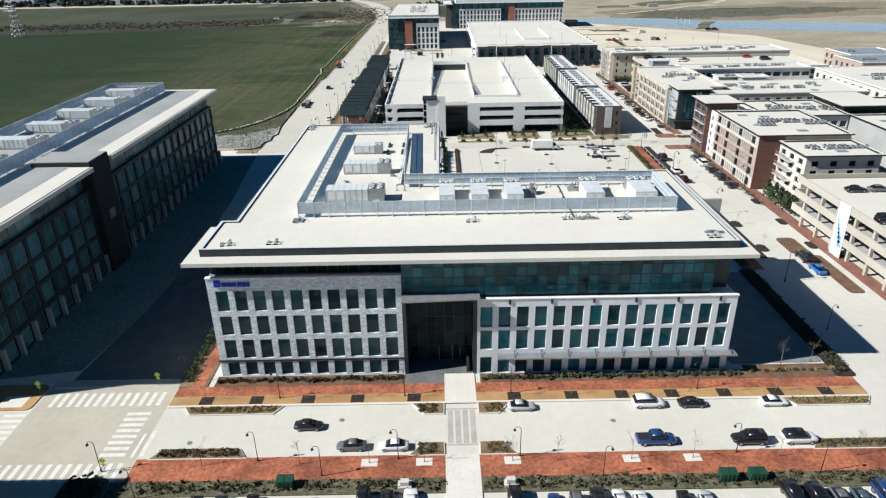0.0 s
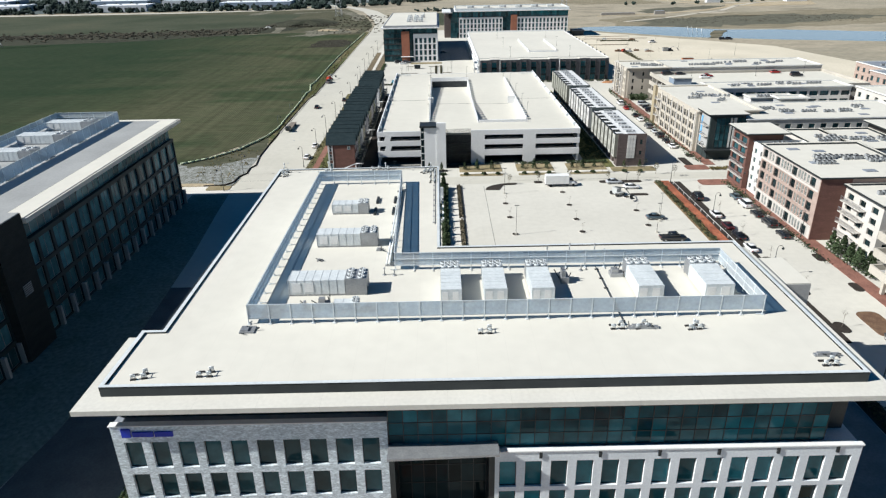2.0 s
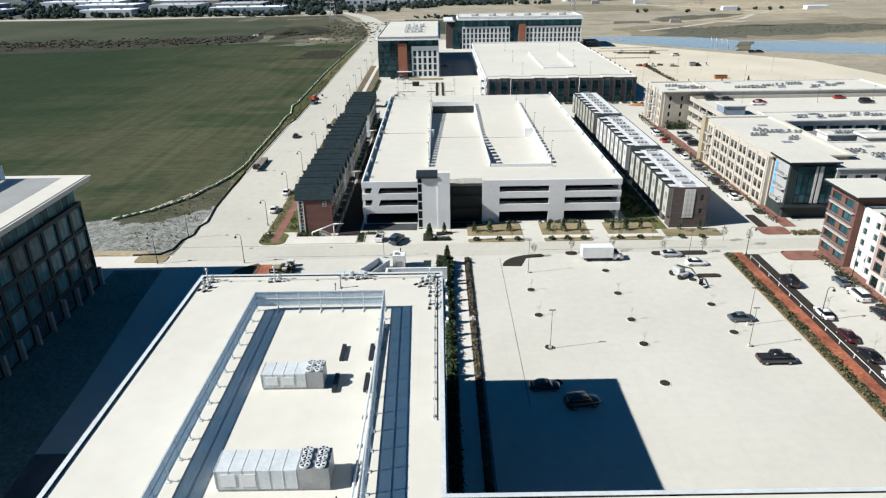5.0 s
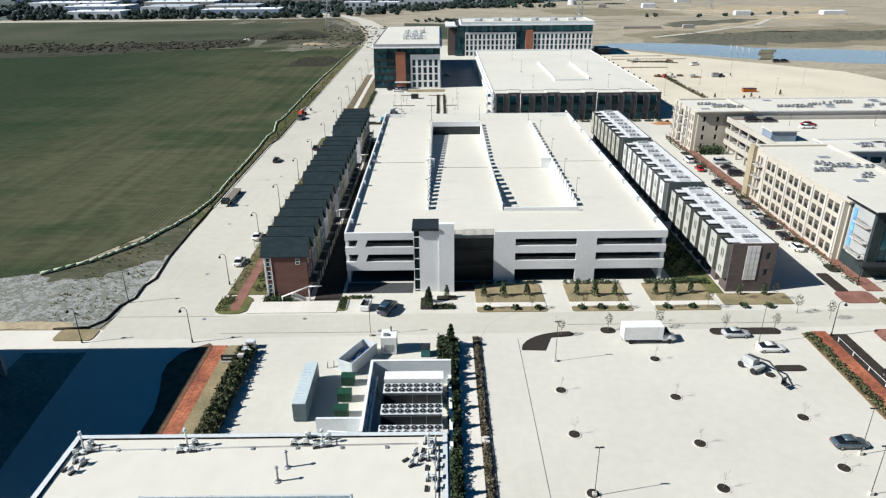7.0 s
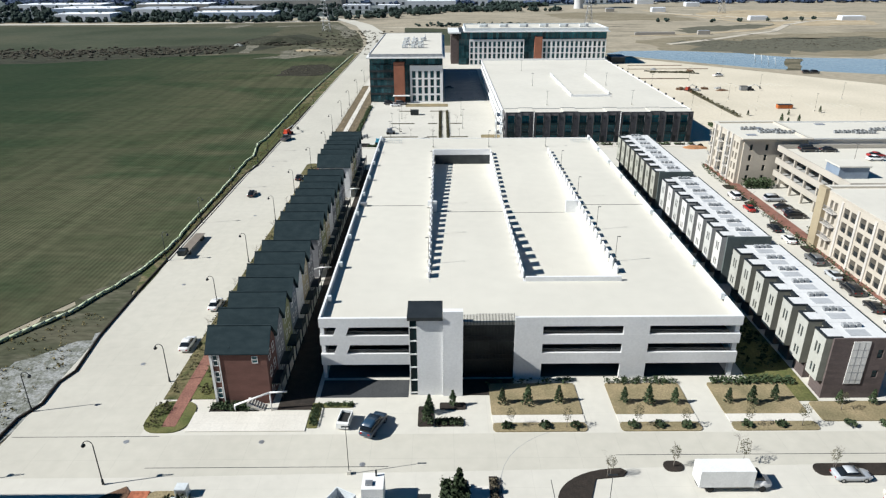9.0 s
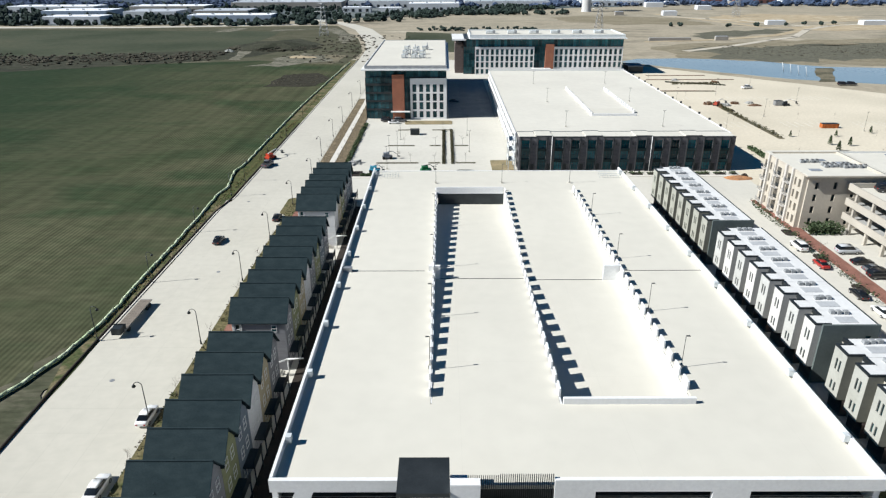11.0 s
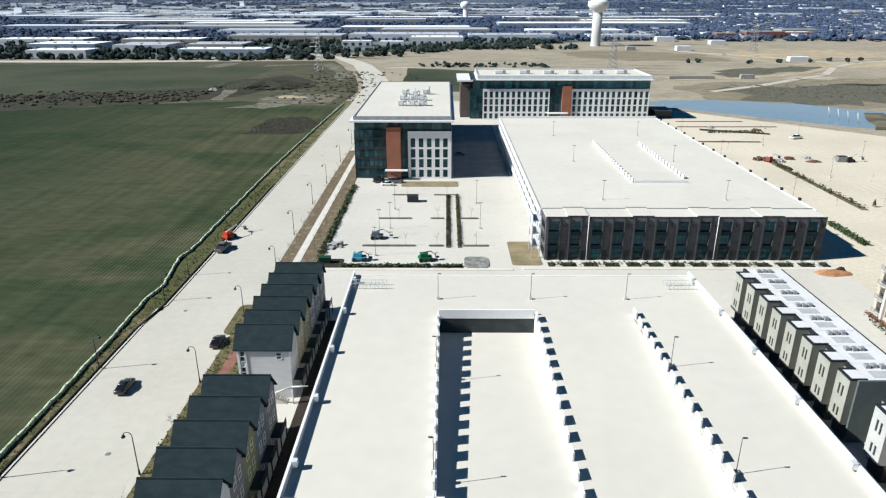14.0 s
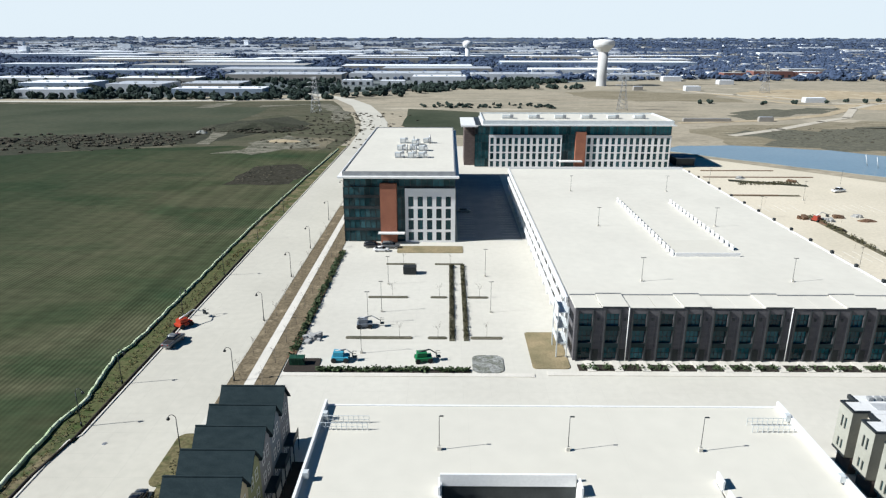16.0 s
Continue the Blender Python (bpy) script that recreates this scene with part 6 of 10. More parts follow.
ROOFPAD = mat("grey_roof_pad", (0.40, 0.41, 0.42), (0.34, 0.35, 0.36), 0.6, 4.0, 0.1, 0.9)


PALEGREY = mat("soft_grey_panel", (0.50, 0.50, 0.475), (0.44, 0.44, 0.415), 0.3, 3.0, 0.06, 0.85, 0.003)
GREYOLIVE = mat("grey_olive_panel", (0.40, 0.40, 0.36), (0.35, 0.35, 0.31), 0.3, 3.0, 0.06, 0.85, 0.003)
# darker copy of the olive panel, for bay sides turned from the sun
CHEEK_SHADE = mat("shaded_olive_panel", (0.19, 0.19, 0.16), (0.155, 0.155, 0.13), 0.3, 3.0, 0.06, 0.85, 0.003)
ENDWALL = mat("dark_teal_panel", (0.115, 0.14, 0.135), (0.09, 0.11, 0.107), 0.3, 3.0, 0.06, 0.8, 0.003)
OLIVEP = mat("olive_grey_panel", (0.36, 0.36, 0.31), (0.31, 0.31, 0.265), 0.3, 3.0, 0.06, 0.85, 0.003)


def flat_house(x0, y0, y1, light, end, label):
    """One unit of the row: a bay of two depths to the west, flat white roof with a dark rim."""
    h = thing("flat_rowhouse", label, "rowhouse", "flat-roofed rowhouses", Matrix.Translation((x0, y0, 0)))
    D, H, W = y1 - y0, 9.4, 8.2
    f = D * 0.62
    face = OLIVEP if y0 > 290 else GREYOLIVE if y0 < 248 else PALEP if light else PALEGREY
    facade(h, side(-0.75, f, -90), f, 2.6, H, [(3.3, 4.7), (6.3, 8.0)], [(f * 0.30, f * 0.44), (f * 0.56, f * 0.70)], face, 0.3, 0.12, GLASS, DARKMETAL, 1, 1, "bay_wall")
    core(h, -0.42, 0.03, 2.6, 1.6, f - 0.03, H, face, "bay_body")
    # south cheek darker than the front: its shade is put into the colour
    core(h, -0.75, -0.02, 2.6, 1.25, 0.028, H, CHEEK_SHADE if face in (OLIVEP, GREYOLIVE) else STUCCO_GREY, "bay_cheek")
    facade(h, side(1.25, D, -90), D - f, 0, H - 0.5, [(3.3, 4.7), (6.3, 8.0)], [((D - f) * 0.3, (D - f) * 0.7)], WARM if light else STUCCO_GREY, 0.3, 0.12, GLASS, DARKMETAL, 1, 1, "recess_wall")
    core(h, 0.21, 0.02, 0, 1.6, f, 2.6, BRICK_BROWN, "ground_wall")
    core(h, 1.62, 0.01, 0, W, D - 0.01, H - 0.3, BRICK_BROWN, "body")
    core(h, 1.62, 0.02, H - 0.3, W - 0.05, D - 0.02, H - 0.15, WHITEROOF, "roof")
    core(h, -0.45, 0.25, H, 1.6, f - 0.25, H + 0.05, WHITEROOF, "bay_roof")
    bm = B()
    box(bm, -0.85, -0.02, H, -0.5, f + 0.02, H + 0.22), box(bm, -0.5, f - 0.22, H, 1.5, f + 0.02, H + 0.22), box(bm, -0.5, -0.04, H, 1.5, 0.22, H + 0.22)
    box(bm, 1.15, f + 0.02, H - 0.5, 1.55, D - 0.05, H + 0.1)
    core(h, W - 0.04, 0, H - 0.3, W + 0.1, D, H - 0.02, DARKMETAL, "rear_rim")
    part("roof_rim", bm, DARKMETAL, h, "dark metal roof rim")
    rd = random.Random(int(y0 * 7))
    for k in range(3):
        ux, uy = 3.2 + 0.95 * k + rd.uniform(-0.08, 0.08), D * 0.68 + rd.uniform(-0.12, 0.12)
        part("condenser", shared("condenser", lambda: boxmesh("condenser", CONDENSER, (0, 0, 0.08, 0.66, 0.66, 0.5), (0.05, 0.05, 0, 0.61, 0.61, 0.08), (0.1, 0.1, 0.5, 0.56, 0.56, 0.53))), None, h, m=Matrix.Translation((ux, uy, H - 0.15)))
    bm = B()
    box(bm, 3.0 + rd.uniform(-0.2, 0.2), D * 0.2, H - 0.15, 5.9, D * 0.55, H - 0.09)
    part("roof_pad", bm, ROOFPAD, h, "grey walkway pad on the roof")
    if end:
        facade(h, Matrix.Translation((0.2, -0.32, 0)), W - 0.1, 0, H + 0.12, [(3.3, 4.5), (6.4, 7.8)], [(6.3, 7.1)], BRICK_BROWN if y0 < 240 else ENDWALL, 0.3, 0.12, GLASS, DARKMETAL, 1, 2, "end_wall", "brown brick end wall" if y0 < 240 else "dark grey-green end wall")
    if end and y0 < 240:
        bm = B()
        box(bm, 2.9, -0.42, 2.4, 5.2, -0.325, H - 0.3)
        part("banner_panel", bm, PALEP, h, "pale gridded panel on the end wall")
        bm = B()
        for k in range(5):
            box(bm, 2.95, -0.44, 3.0 + k * 1.2, 5.15, -0.421, 3.06 + k * 1.2)
        for k in range(2):
            box(bm, 3.6 + k * 0.8, -0.44, 2.5, 3.65 + k * 0.8, -0.421, H - 0.4)
        part("panel_joints", bm, GREYMETAL, h)
    return h


for start, n, pitch in ((214.8, 7, 4.6), (250.4, 8, 4.65), (291.2, 8, 4.7)):
    for i in range(n):
        flat_house(50.9, start + i * pitch, start + (i + 1) * pitch - 0.02, i % 2 == 0, i == 0, "flat-roofed rowhouse with stepped pale bays and white roof" if i % 2 == 0 else "flat-roofed rowhouse with stepped warm grey bays and white roof")

# ---- brick rowhouses lining the far garage ----
GX, GYF = 19.4, 356.4
BRICK_GREY = mat("grey_brown_brick", (0.118, 0.114, 0.12), (0.088, 0.085, 0.09), 0.5, 7.0, 0.25, 0.9, 0.01, stretch=(1, 1, 3))


def liner_house(x0, w, i):
    h = thing("brick_rowhouse", "three-storey grey-brown brick rowhouse with tall glazed bays", "rowhouse", "rowhouses lining the far garage", Matrix.Translation((x0, GYF, 0)))
    H = 10.2 + (0.25 if i % 3 == 1 else 0)
    facade(h, Matrix.Identity(4), w, 0, H, [(0.3, 2.7), (3.5, 6.0), (6.7, 9.2)], [(w * 0.16, w * 0.64)], BRICK_GREY, 0.4, 0.22, GLASS_TEAL, DARKMETAL, 3, 2, "wall", "brown brick front")
    for z in (2.75, 6.05):
        bm = B()
        box(bm, w * 0.15, -0.3, z, w * 0.65, -0.02, z + 0.1), box(bm, w * 0.15, -0.32, z + 0.1, w * 0.65, -0.26, z + 0.85)
        part("balcony", bm, GLASS_DARK, h, "dark glazed balcony front")
    core(h, w * 0.10, -0.36, 0, w * 0.145, -0.005, H - 0.3, DARKMETAL, "bay_fin")
    core(h, w * 0.655, -0.36, 0, w * 0.70, -0.005, H - 0.3, DARKMETAL, "bay_fin")
    core(h, w * 0.82, -0.1, 7.9, w * 0.9, -0.005, 8.4, DARKMETAL, "wall_vent")
    bm = B()
    box(bm, w * 0.74, -0.08, 0.1, w * 0.94, -0.02, 2.3)
    part("front_door", bm, DARKMETAL, h, "dark front door")
    core(h, 0.02, 0.42, 0, w - 0.02, 6.6, H - 0.35, BRICK_GREY)
    core(h, 0.02, 0.12, H, w - 0.02, 0.44, H + 0.04, MEMBRANE, "roof_edge")
    core(h, 0.03, 0.45, H - 0.34, w - 0.03, 6.45, H - 0.05, MEMBRANE, "roof")
    bm = B()
    box(bm, -0.02, -0.1, H, w + 0.02, 0.1, H + 0.1)
    part("roof_rim", bm, DARKMETAL, h)
    core(h, 0, 6.5, H - 0.35, w, 6.7, H + 0.1, GREYMETAL, "rear_upstand")
    if i in (1, 7):
        bm = B()
        tube(bm, (w - 0.1, -0.12, 0), (w - 0.1, -0.12, H), 0.09)
        part("downpipe", bm, WHITEMETAL, h)
    return h


for i in range(13):
    liner_house(GX + 0.6 + i * 4.8, 4.78, i)
g2 = thing("far_garage", "white far parking garage behind brick rowhouses", "parking garage", kind="structure")
core(g2, GX + 1.0, 363.4, 0, 83.0, 488, 9.3, STUCCO_GREY)
core(g2, GX + 0.4, 363.2, 9.3, 83.4, 488.3, 9.5, MEMBRANE, "roof_deck")
for z in (2.4, 5.4, 8.5):
    core(g2, GX, 363.0, z, GX + 0.38, 489, z + 1.25, STUCCO, "spandrel")
for k in range(21):
    core(g2, GX + 0.42, 364 + k * 6.1, 0, GX + 0.9, 364.7 + k * 6.1, 8.4, STUCCO, "column")
core(g2, GX, 488.4, 8.4, 83.5, 488.8, 10.3, STUCCO, "roof_upstand")
core(g2, 83.45, 363.2, 8.4, 83.8, 488.2, 9.7, STUCCO, "roof_upstand")
for k in range(13):
    bm = B()
    box(bm, 83.35, 371 + k * 9.2, 9.7, 83.9, 371.7 + k * 9.2, 10.35)
    part("wall_pack", bm, DARKMETAL, g2)
for y0, y1, x in ((388, 440, 47.5), (392, 436, 62.5)):
    k = 0
    y = y0
    while y < y1:
        part("barrier_panel", barrier, None, g2, m=Matrix.Translation((x, y, 9.5)))
        y += 2.9
bm = B()
vs = box(bm, 47.8, 388, 9.2, 62.2, 438, 9.62)
for v in vs:
    if v.co.y > 400:
        v.co.z -= 0.5
part("ramp", bm, DECK, g2)
core(g2, 47.8, 387.6, 9.5, 62.2, 387.9, 10.3, STUCCO, "ramp_wall")
# open stair at the corner
st = B()
for k in range(3):
    box(st, 17.2, 357.5, 2.8 + 3 * k, 19.2, 362.5, 3.0 + 3 * k)
    box(st, 17.15, 357.4, 3.0 + 3 * k, 17.25, 362.5, 4.0 + 3 * k)
for x, y in ((17.2, 357.5), (19.0, 357.5), (17.2, 362.4), (19.0, 362.4)):
    box(st, x - 0.1, y - 0.1, 0, x + 0.1, y + 0.1, 10.0)
part("corner_stair", st, PALEMETAL, g2, "open pale metal corner stair")

# ---- far offices ----
oa = thing("office_far_west", "five-storey office of white panels, red brick fin and teal glass", "office building", kind="structure")
curtain(oa, side(-32.0, 428.4), 10.4, 0.2, 16.0, 7, 5, GLASS)
for z in (3.3, 6.5, 9.7, 12.9):
    core(oa, -32.1, 428.28, z, -21.6, 428.395, z + 0.75, DARKMETAL, "spandrel")
core(oa, -21.6, 427.2, 0, -17.0, 429.2, 17.0, BRICK_FIN, "brick_fin")
curtain(oa, side(-16.9, 428.6), 2.2, 0.2, 16.0, 2, 5, GLASS)
facade(oa, side(-14.7, 428.0), 14.1, 0, 15.6, [(0.5, 3.0), (3.7, 6.5), (7.0, 9.8), (10.4, 13.3)], evenly(5, 0.9, 2.62, 1.5), STUCCO, 0.4, 0.22, GLASS, DARKMETAL, 1, 1, "white_wall")
curtain(oa, side(-31.9, 429.0), 31.2, 16.0, 18.7, 20, 1, GLASS)
core(oa, -31.8, 429.4, 0, -0.7, 520, 18.7, DARKMETAL)
facade(oa, side(-0.62, 429.5, 90), 90, 0, 15.6, [(0.6, 2.8), (3.9, 6.3), (7.2, 9.6), (10.5, 13.1)], evenly(30, 0.9, 2.95, 1.5), STUCCO, 0.4, 0.22, GLASS, DARKMETAL, 1, 1, "white_wall")
core(oa, -33.2, 426.4, 18.7, 0.4, 521, 19.2, WHITEMETAL, "roof_overhang")
parapet(oa, -32.0, 427.8, -0.6, 520.4, 19.2, 20.4, 0.4, GREYMETAL, "roof_upstand")
core(oa, -31.6, 428.2, 19.2, -1.0, 520, 20.2, MEMBRANE, "roof_membrane")
core(oa, -22.2, 425.4, 3.0, -14.8, 427.2, 3.3, WHITEMETAL, "entrance_canopy")
ro = random.Random(11)
for i in range(9):
    x, y = -19 + (i % 3) * 3.6 + ro.uniform(-0.5, 0.5), 450 + (i // 3) * 14 + ro.uniform(-2, 2)
    rooftop_unit(x, y, x + 2.6, y + 2.0, 20.2, 1.6, (1, 1), "x", "grey rooftop unit with tall flues", 0.4)
for i in range(8):
    bm = B()
    tube(bm, (0, 0, 0), (0, 0, ro.uniform(1.8, 3.2)), 0.22)
    single("flue", bm, GREYMETAL, "upright grey rooftop flue", "flue", "flues on the far office", m=Matrix.Translation((-19 + ro.uniform(0, 10), 452 + ro.uniform(0, 32), 20.2)))

ob_ = thing("office_far_north", "long five-storey white office with a teal glass top floor", "office building", kind="structure")
for x0, n in ((15.4, 12), (58.2, 14)):
    facade(ob_, side(x0, 540.0), n * 2.68, 0, 14.6, [(0.5, 3.0), (3.8, 6.6), (7.1, 9.9), (10.5, 13.4)], evenly(n, 0.6, 2.68, 1.5), STUCCO, 0.4, 0.22, GLASS, DARKMETAL, 1, 1, "white_wall")
curtain(ob_, side(47.6, 541.0), 6.0, 0.2, 14.6, 4, 4, GLASS)
core(ob_, 53.6, 539.2, 0, 58.1, 541.0, 16.0, BRICK_FIN, "brick_fin")
curtain(ob_, side(10.5, 540.8), 85.2, 14.7, 18.6, 50, 1, GLASS_TEAL)
curtain(ob_, side(9.2, 542.2), 6.1, 0.2, 14.6, 4, 4, GLASS)
core(ob_, 9.5, 542.6, 0, 95.6, 572, 18.7, DARKMETAL)
core(ob_, 4.6, 546, 0, 9.3, 566, 16.0, BRICK_BROWN, "west_wing")
core(ob_, 3.0, 541.5, 17.8, 12.0, 572.5, 18.5, WHITEMETAL, "west_eaves")
core(ob_, 12.1, 538.6, 18.7, 97.0, 573, 19.2, WHITEMETAL, "roof_overhang")
parapet(ob_, 12.6, 539.8, 96.2, 572.4, 19.2, 20.9, 0.5, PALEMETAL, "roof_upstand")
core(ob_, 13.1, 540.3, 19.2, 95.7, 571.9, 20.3, MEMBRANE, "roof_membrane")
core(ob_, 46.5, 536.5, 3.2, 56.5, 540, 3.6, WHITEMETAL, "entrance_canopy")
for i in range(6):
    x = 22 + i * 12
    rooftop_unit(x, 552, x + 5, 555, 20.3, 1.5, (2, 1), "x", "pale rooftop air unit", 0.3)

# ---- apartment blocks east of the street ----
def condensers(parent, x0, y0, z, nx, ny, seed):
    """Rows of small outdoor units on a flat roof, each its own part."""
    rd = random.Random(seed)
    bm = B()
    for i in range(nx):
        for j in range(ny):
            if rd.random() < 0.85:
                x, y = x0 + i * 1.15 + rd.uniform(-0.1, 0.1), y0 + j * 1.3 + rd.uniform(-0.15, 0.15)
                box(bm, x + 0.05, y + 0.05, z, x + 0.7, y + 0.7, z + 0.12), box(bm, x, y, z + 0.12, x + 0.75, y + 0.75, z + 0.78)
                tube(bm, (x + 0.37, y + 0.37, z + 0.78), (x + 0.37, y + 0.37, z + 0.84), 0.3, 0.3, 8, 1)
    tagged(part("condenser_bank", bm, (CONDENSER, RUBBER), parent), kind="stuff")


def balcony(parent, M, w, d=1.2):
    bm = B()
    box(bm, 0, -d, 0, w, 0.0, 0.16, 0, M)
    slab_ = part("balcony", bm, STUCCO_CREAM, parent)
    bm = B()
    box(bm, 0, -d, 1.02, w, -d + 0.06, 1.1, 0, M)
    n = int(w / 0.25)
    for i in range(n + 1):
        box(bm, i * (w - 0.03) / n, -d + 0.01, 0.16, i * (w - 0.03) / n + 0.03, -d + 0.05, 1.02, 0, M)
    tagged(part("railing", bm, GREYMETAL, slab_), "grey metal bar railing", kind="stuff")


def block(label, x0, y0, x1, y1, h, wallmat, south=None, west=None, floors=4, base=None, rim=DARKMETAL, roofmat=None, over=0.5, body=None, units=2, name="apartment_block"):
    """A flat-roofed block with windowed south and west walls. south, west: (number of window axes, window width)."""
    b = thing(name, label, "apartment building", "apartment blocks", Matrix.Translation((x0, y0, 0)))
    W, D = x1 - x0, y1 - y0
    fh = (h - 1.2) / floors
    rows = [(k * fh + 0.9, k * fh + 0.9 + fh * 0.58) for k in range(floors)]
    core(b, 0.42, 0.42, 0, W, D, h - 0.3, body or wallmat)
    for spec, M, L in ((south, Matrix.Identity(4), W), (west, side(0, D, -90), D - 0.4)):
        if spec == "open":
            continue
        if spec:
            n, w = spec
            p = L / n
            cols = [(i * p + (p - w) / 2, i * p + (p + w) / 2) for i in range(n)]
            facade(b, M, L, 0, h, rows, cols, wallmat, 0.4, 0.3, GLASS_DARK if wallmat in (STUCCO_TAN, STUCCO_CREAM) else GLASS, DARKMETAL, 2, 1, "wall")
        else:
            bm = B()
            box(bm, 0, 0, 0, L, 0.4, h, 0, M)
            part("wall", bm, wallmat, b)
    core(b, 0.45, 0.45, h - 0.3, W - 0.05, D - 0.05, h - 0.12, roofmat or MEMBRANE, "roof")
    if over:
        bm = B()
        o = over
        box(bm, -o, -o, h, W + o, 0.1, h + 0.3), box(bm, -o, 0.1, h, 0.1, D + o, h + 0.3), box(bm, W - 0.2, 0.1, h - 0.12, W + o, D + o, h + 0.3), box(bm, 0.1, D - 0.2, h - 0.12, W - 0.2, D + o, h + 0.3)
        part("roof_rim", bm, rim, b)
        bm = B()
        e = o - 0.16
        box(bm, -e, -e, h + 0.3, W + e, 0.1, h + 0.335), box(bm, -e, 0.1, h + 0.3, 0.1, D + e, h + 0.335), box(bm, W - 0.2, 0.1, h + 0.3, W + e, D + e, h + 0.335), box(bm, 0.1, D - 0.2, h + 0.3, W - 0.2, D + e, h + 0.335)
        part("roof_edge", bm, MEMBRANE, b)
    if base:
        bm = B()
        box(bm, -0.12, -0.12, 0, W, 0.0, 0.8), box(bm, -0.12, 0.0, 0, 0.0, D, 0.8)
        part("plinth", bm, base, b)
    rd = random.Random(int(x0 * 3 + y0))
    for k in range(units):
        condensers(b, W * (0.15 + 0.7 * k / max(1, units)) + rd.uniform(0, 1), D * rd.uniform(0.3, 0.62), h - 0.12, rd.randint(3, 6), rd.randint(1, 2), int(y0) + k)
        bm = B()
        ux, uy = W * rd.uniform(0.1, 0.8), D * rd.uniform(0.15, 0.85)
        box(bm, ux, uy, h - 0.12, ux + 2.6, uy + 1.6, h + 0.02)
        part("roof_pad", bm, GREYROOF, b)
    return b


# rose brick flats: white base storey, red end wall, balconies
e1 = block("five-storey rose brick flats with pale base and deep dark balconies", 78.6, 158.6, 101.3, 185.2, 13.8, BRICK_PINK, None, "open", 5, None, DARKMETAL, None, 0.5, BRICK_RED, 6)
PALEROSE = mat("pale_rose_panel", (0.43, 0.385, 0.35), (0.37, 0.33, 0.30), 0.4, 5.0, 0.08, 0.9, 0.004)
M1 = side(0, 26.6, -90)
deep = [(u - 1.05, u + 1.05) for u in (1.8, 8.0, 15.8, 23.6)]
slim = [(u - 0.42, u + 0.42) for u in (4.2, 5.6, 10.1, 11.4, 12.6, 13.9, 17.9, 19.1, 20.3, 21.6)]
for z0, z1, rows, m_, what in ((0, 2.9, [(0.25, 2.4)], STUCCO_CREAM, "pale base storey"), (2.9, 10.8, [(3.2, 5.1), (5.8, 7.7), (8.4, 10.3)], BRICK_PINK, "rose brick storeys"), (10.8, 13.8, [(11.2, 13.1)], PALEROSE, "pale rose top storey")):
    facade(e1, M1, 26.2, z0, z1, rows, deep + slim, m_, 0.4, 0.2, GLASS, WHITEMETAL, 1, 1, "wall", what, windows=False)
    for a, b in rows:
        for c, d in deep:
            # shallow dark glass stands for the shaded depth of the balcony recess
            put_window(e1, M1 @ Matrix.Translation((c, 0.28, a)), d - c, b - a, 2, 1, DARKMETAL, GLASS_DARK)
            bm = B()
            box(bm, c, 0.0, a, d, 0.05, a + 0.06, 0, M1), box(bm, c, 0.0, a + 0.95, d, 0.05, a + 1.02, 0, M1)
            for k in range(9):
                box(bm, c + k * 0.258, 0.01, a + 0.06, c + k * 0.258 + 0.03, 0.04, a + 0.95, 0, M1)
            part("balcony_rail", bm, DARKMETAL, e1)
        for c, d in slim:
            put_window(e1, M1 @ Matrix.Translation((c, 0.12, a)), d - c, b - a, 2, 2, STUCCO_CREAM, GLASS)
for z in (2.9, 10.8):
    bm = B()
    box(bm, 0, -0.12, z - 0.15, 26.2, -0.005, z + 0.15, 0, M1)
    part("string_course", bm, STUCCO_CREAM, e1)
tagged(part("end_wall", boxmesh("end_wall", BRICK_RED, (-0.05, -0.12, 0, 6.4, -0.02, 13.8)), None, e1), "plain red brick end wall")
block("white flats tower with small dark windows", 79.6, 185.4, 92, 192.2, 12.6, PALEP, None, (2, 1.2), 5, None, WHITEMETAL, None, 0.15, None, 1)
tw = block("corner tower of red brick with open balconies and broad flat eaves", 78.3, 192.4, 86.9, 201.6, 14.6, BRICK_RED, None, (2, 3.0), 5, None, DARKMETAL, MEMBRANE, 1.3, BRICK_BROWN, 0)
core(tw, -1.15, -1.15, 14.94, 9.75, 10.35, 15.0, MEMBRANE, "roof_slab")
for k in range(1, 5):
    balcony(tw, side(0, 8.8, -90) @ Matrix.Translation((0.3, 0, k * 2.75)), 8.2, 0.6)
block("cream flats joining the brick block, white roofed", 92.2, 185.4, 101.3, 202.5, 12.9, STUCCO_CREAM, None, None, 4, None, DARKMETAL, None, 0.3, None, 3)
block("cream flats wing with broad dark windows on a court", 101.5, 182.4, 114.5, 202.5, 12.9, PALEP, (5, 1.9), None, 4, None, DARKMETAL, None, 0.4, None, 4)
et = block("dark brick corner tower under a broad white flat roof", 114.7, 186.0, 127.0, 202.5, 14.6, BRICK_DARK, (3, 1.8), (3, 1.8), 5, None, DARKMETAL, MEMBRANE, 1.3, BRICK_DARK, 0)
core(et, -1.15, -1.15, 14.94, 13.45, 17.65, 15.0, MEMBRANE, "roof_slab")
s1 = block("cream flats with stacked white balconies", 84.0, 145.7, 101.3, 158.4, 12.4, STUCCO_CREAM, (4, 1.6), (3, 2.0), 5, None, DARKMETAL, None, 0.8, None, 3)
for k in range(1, 5):
    balcony(s1, side(0, 12.4, -90) @ Matrix.Translation((0.6, 0, k * 2.35)), 7.0, 1.4)
block("dark slate flats wing with white windows", 114.7, 150, 150, 182.2, 12.9, STUCCO_GREY, (9, 1.8), None, 4, None, DARKMETAL, None, 0.4, None, 5)
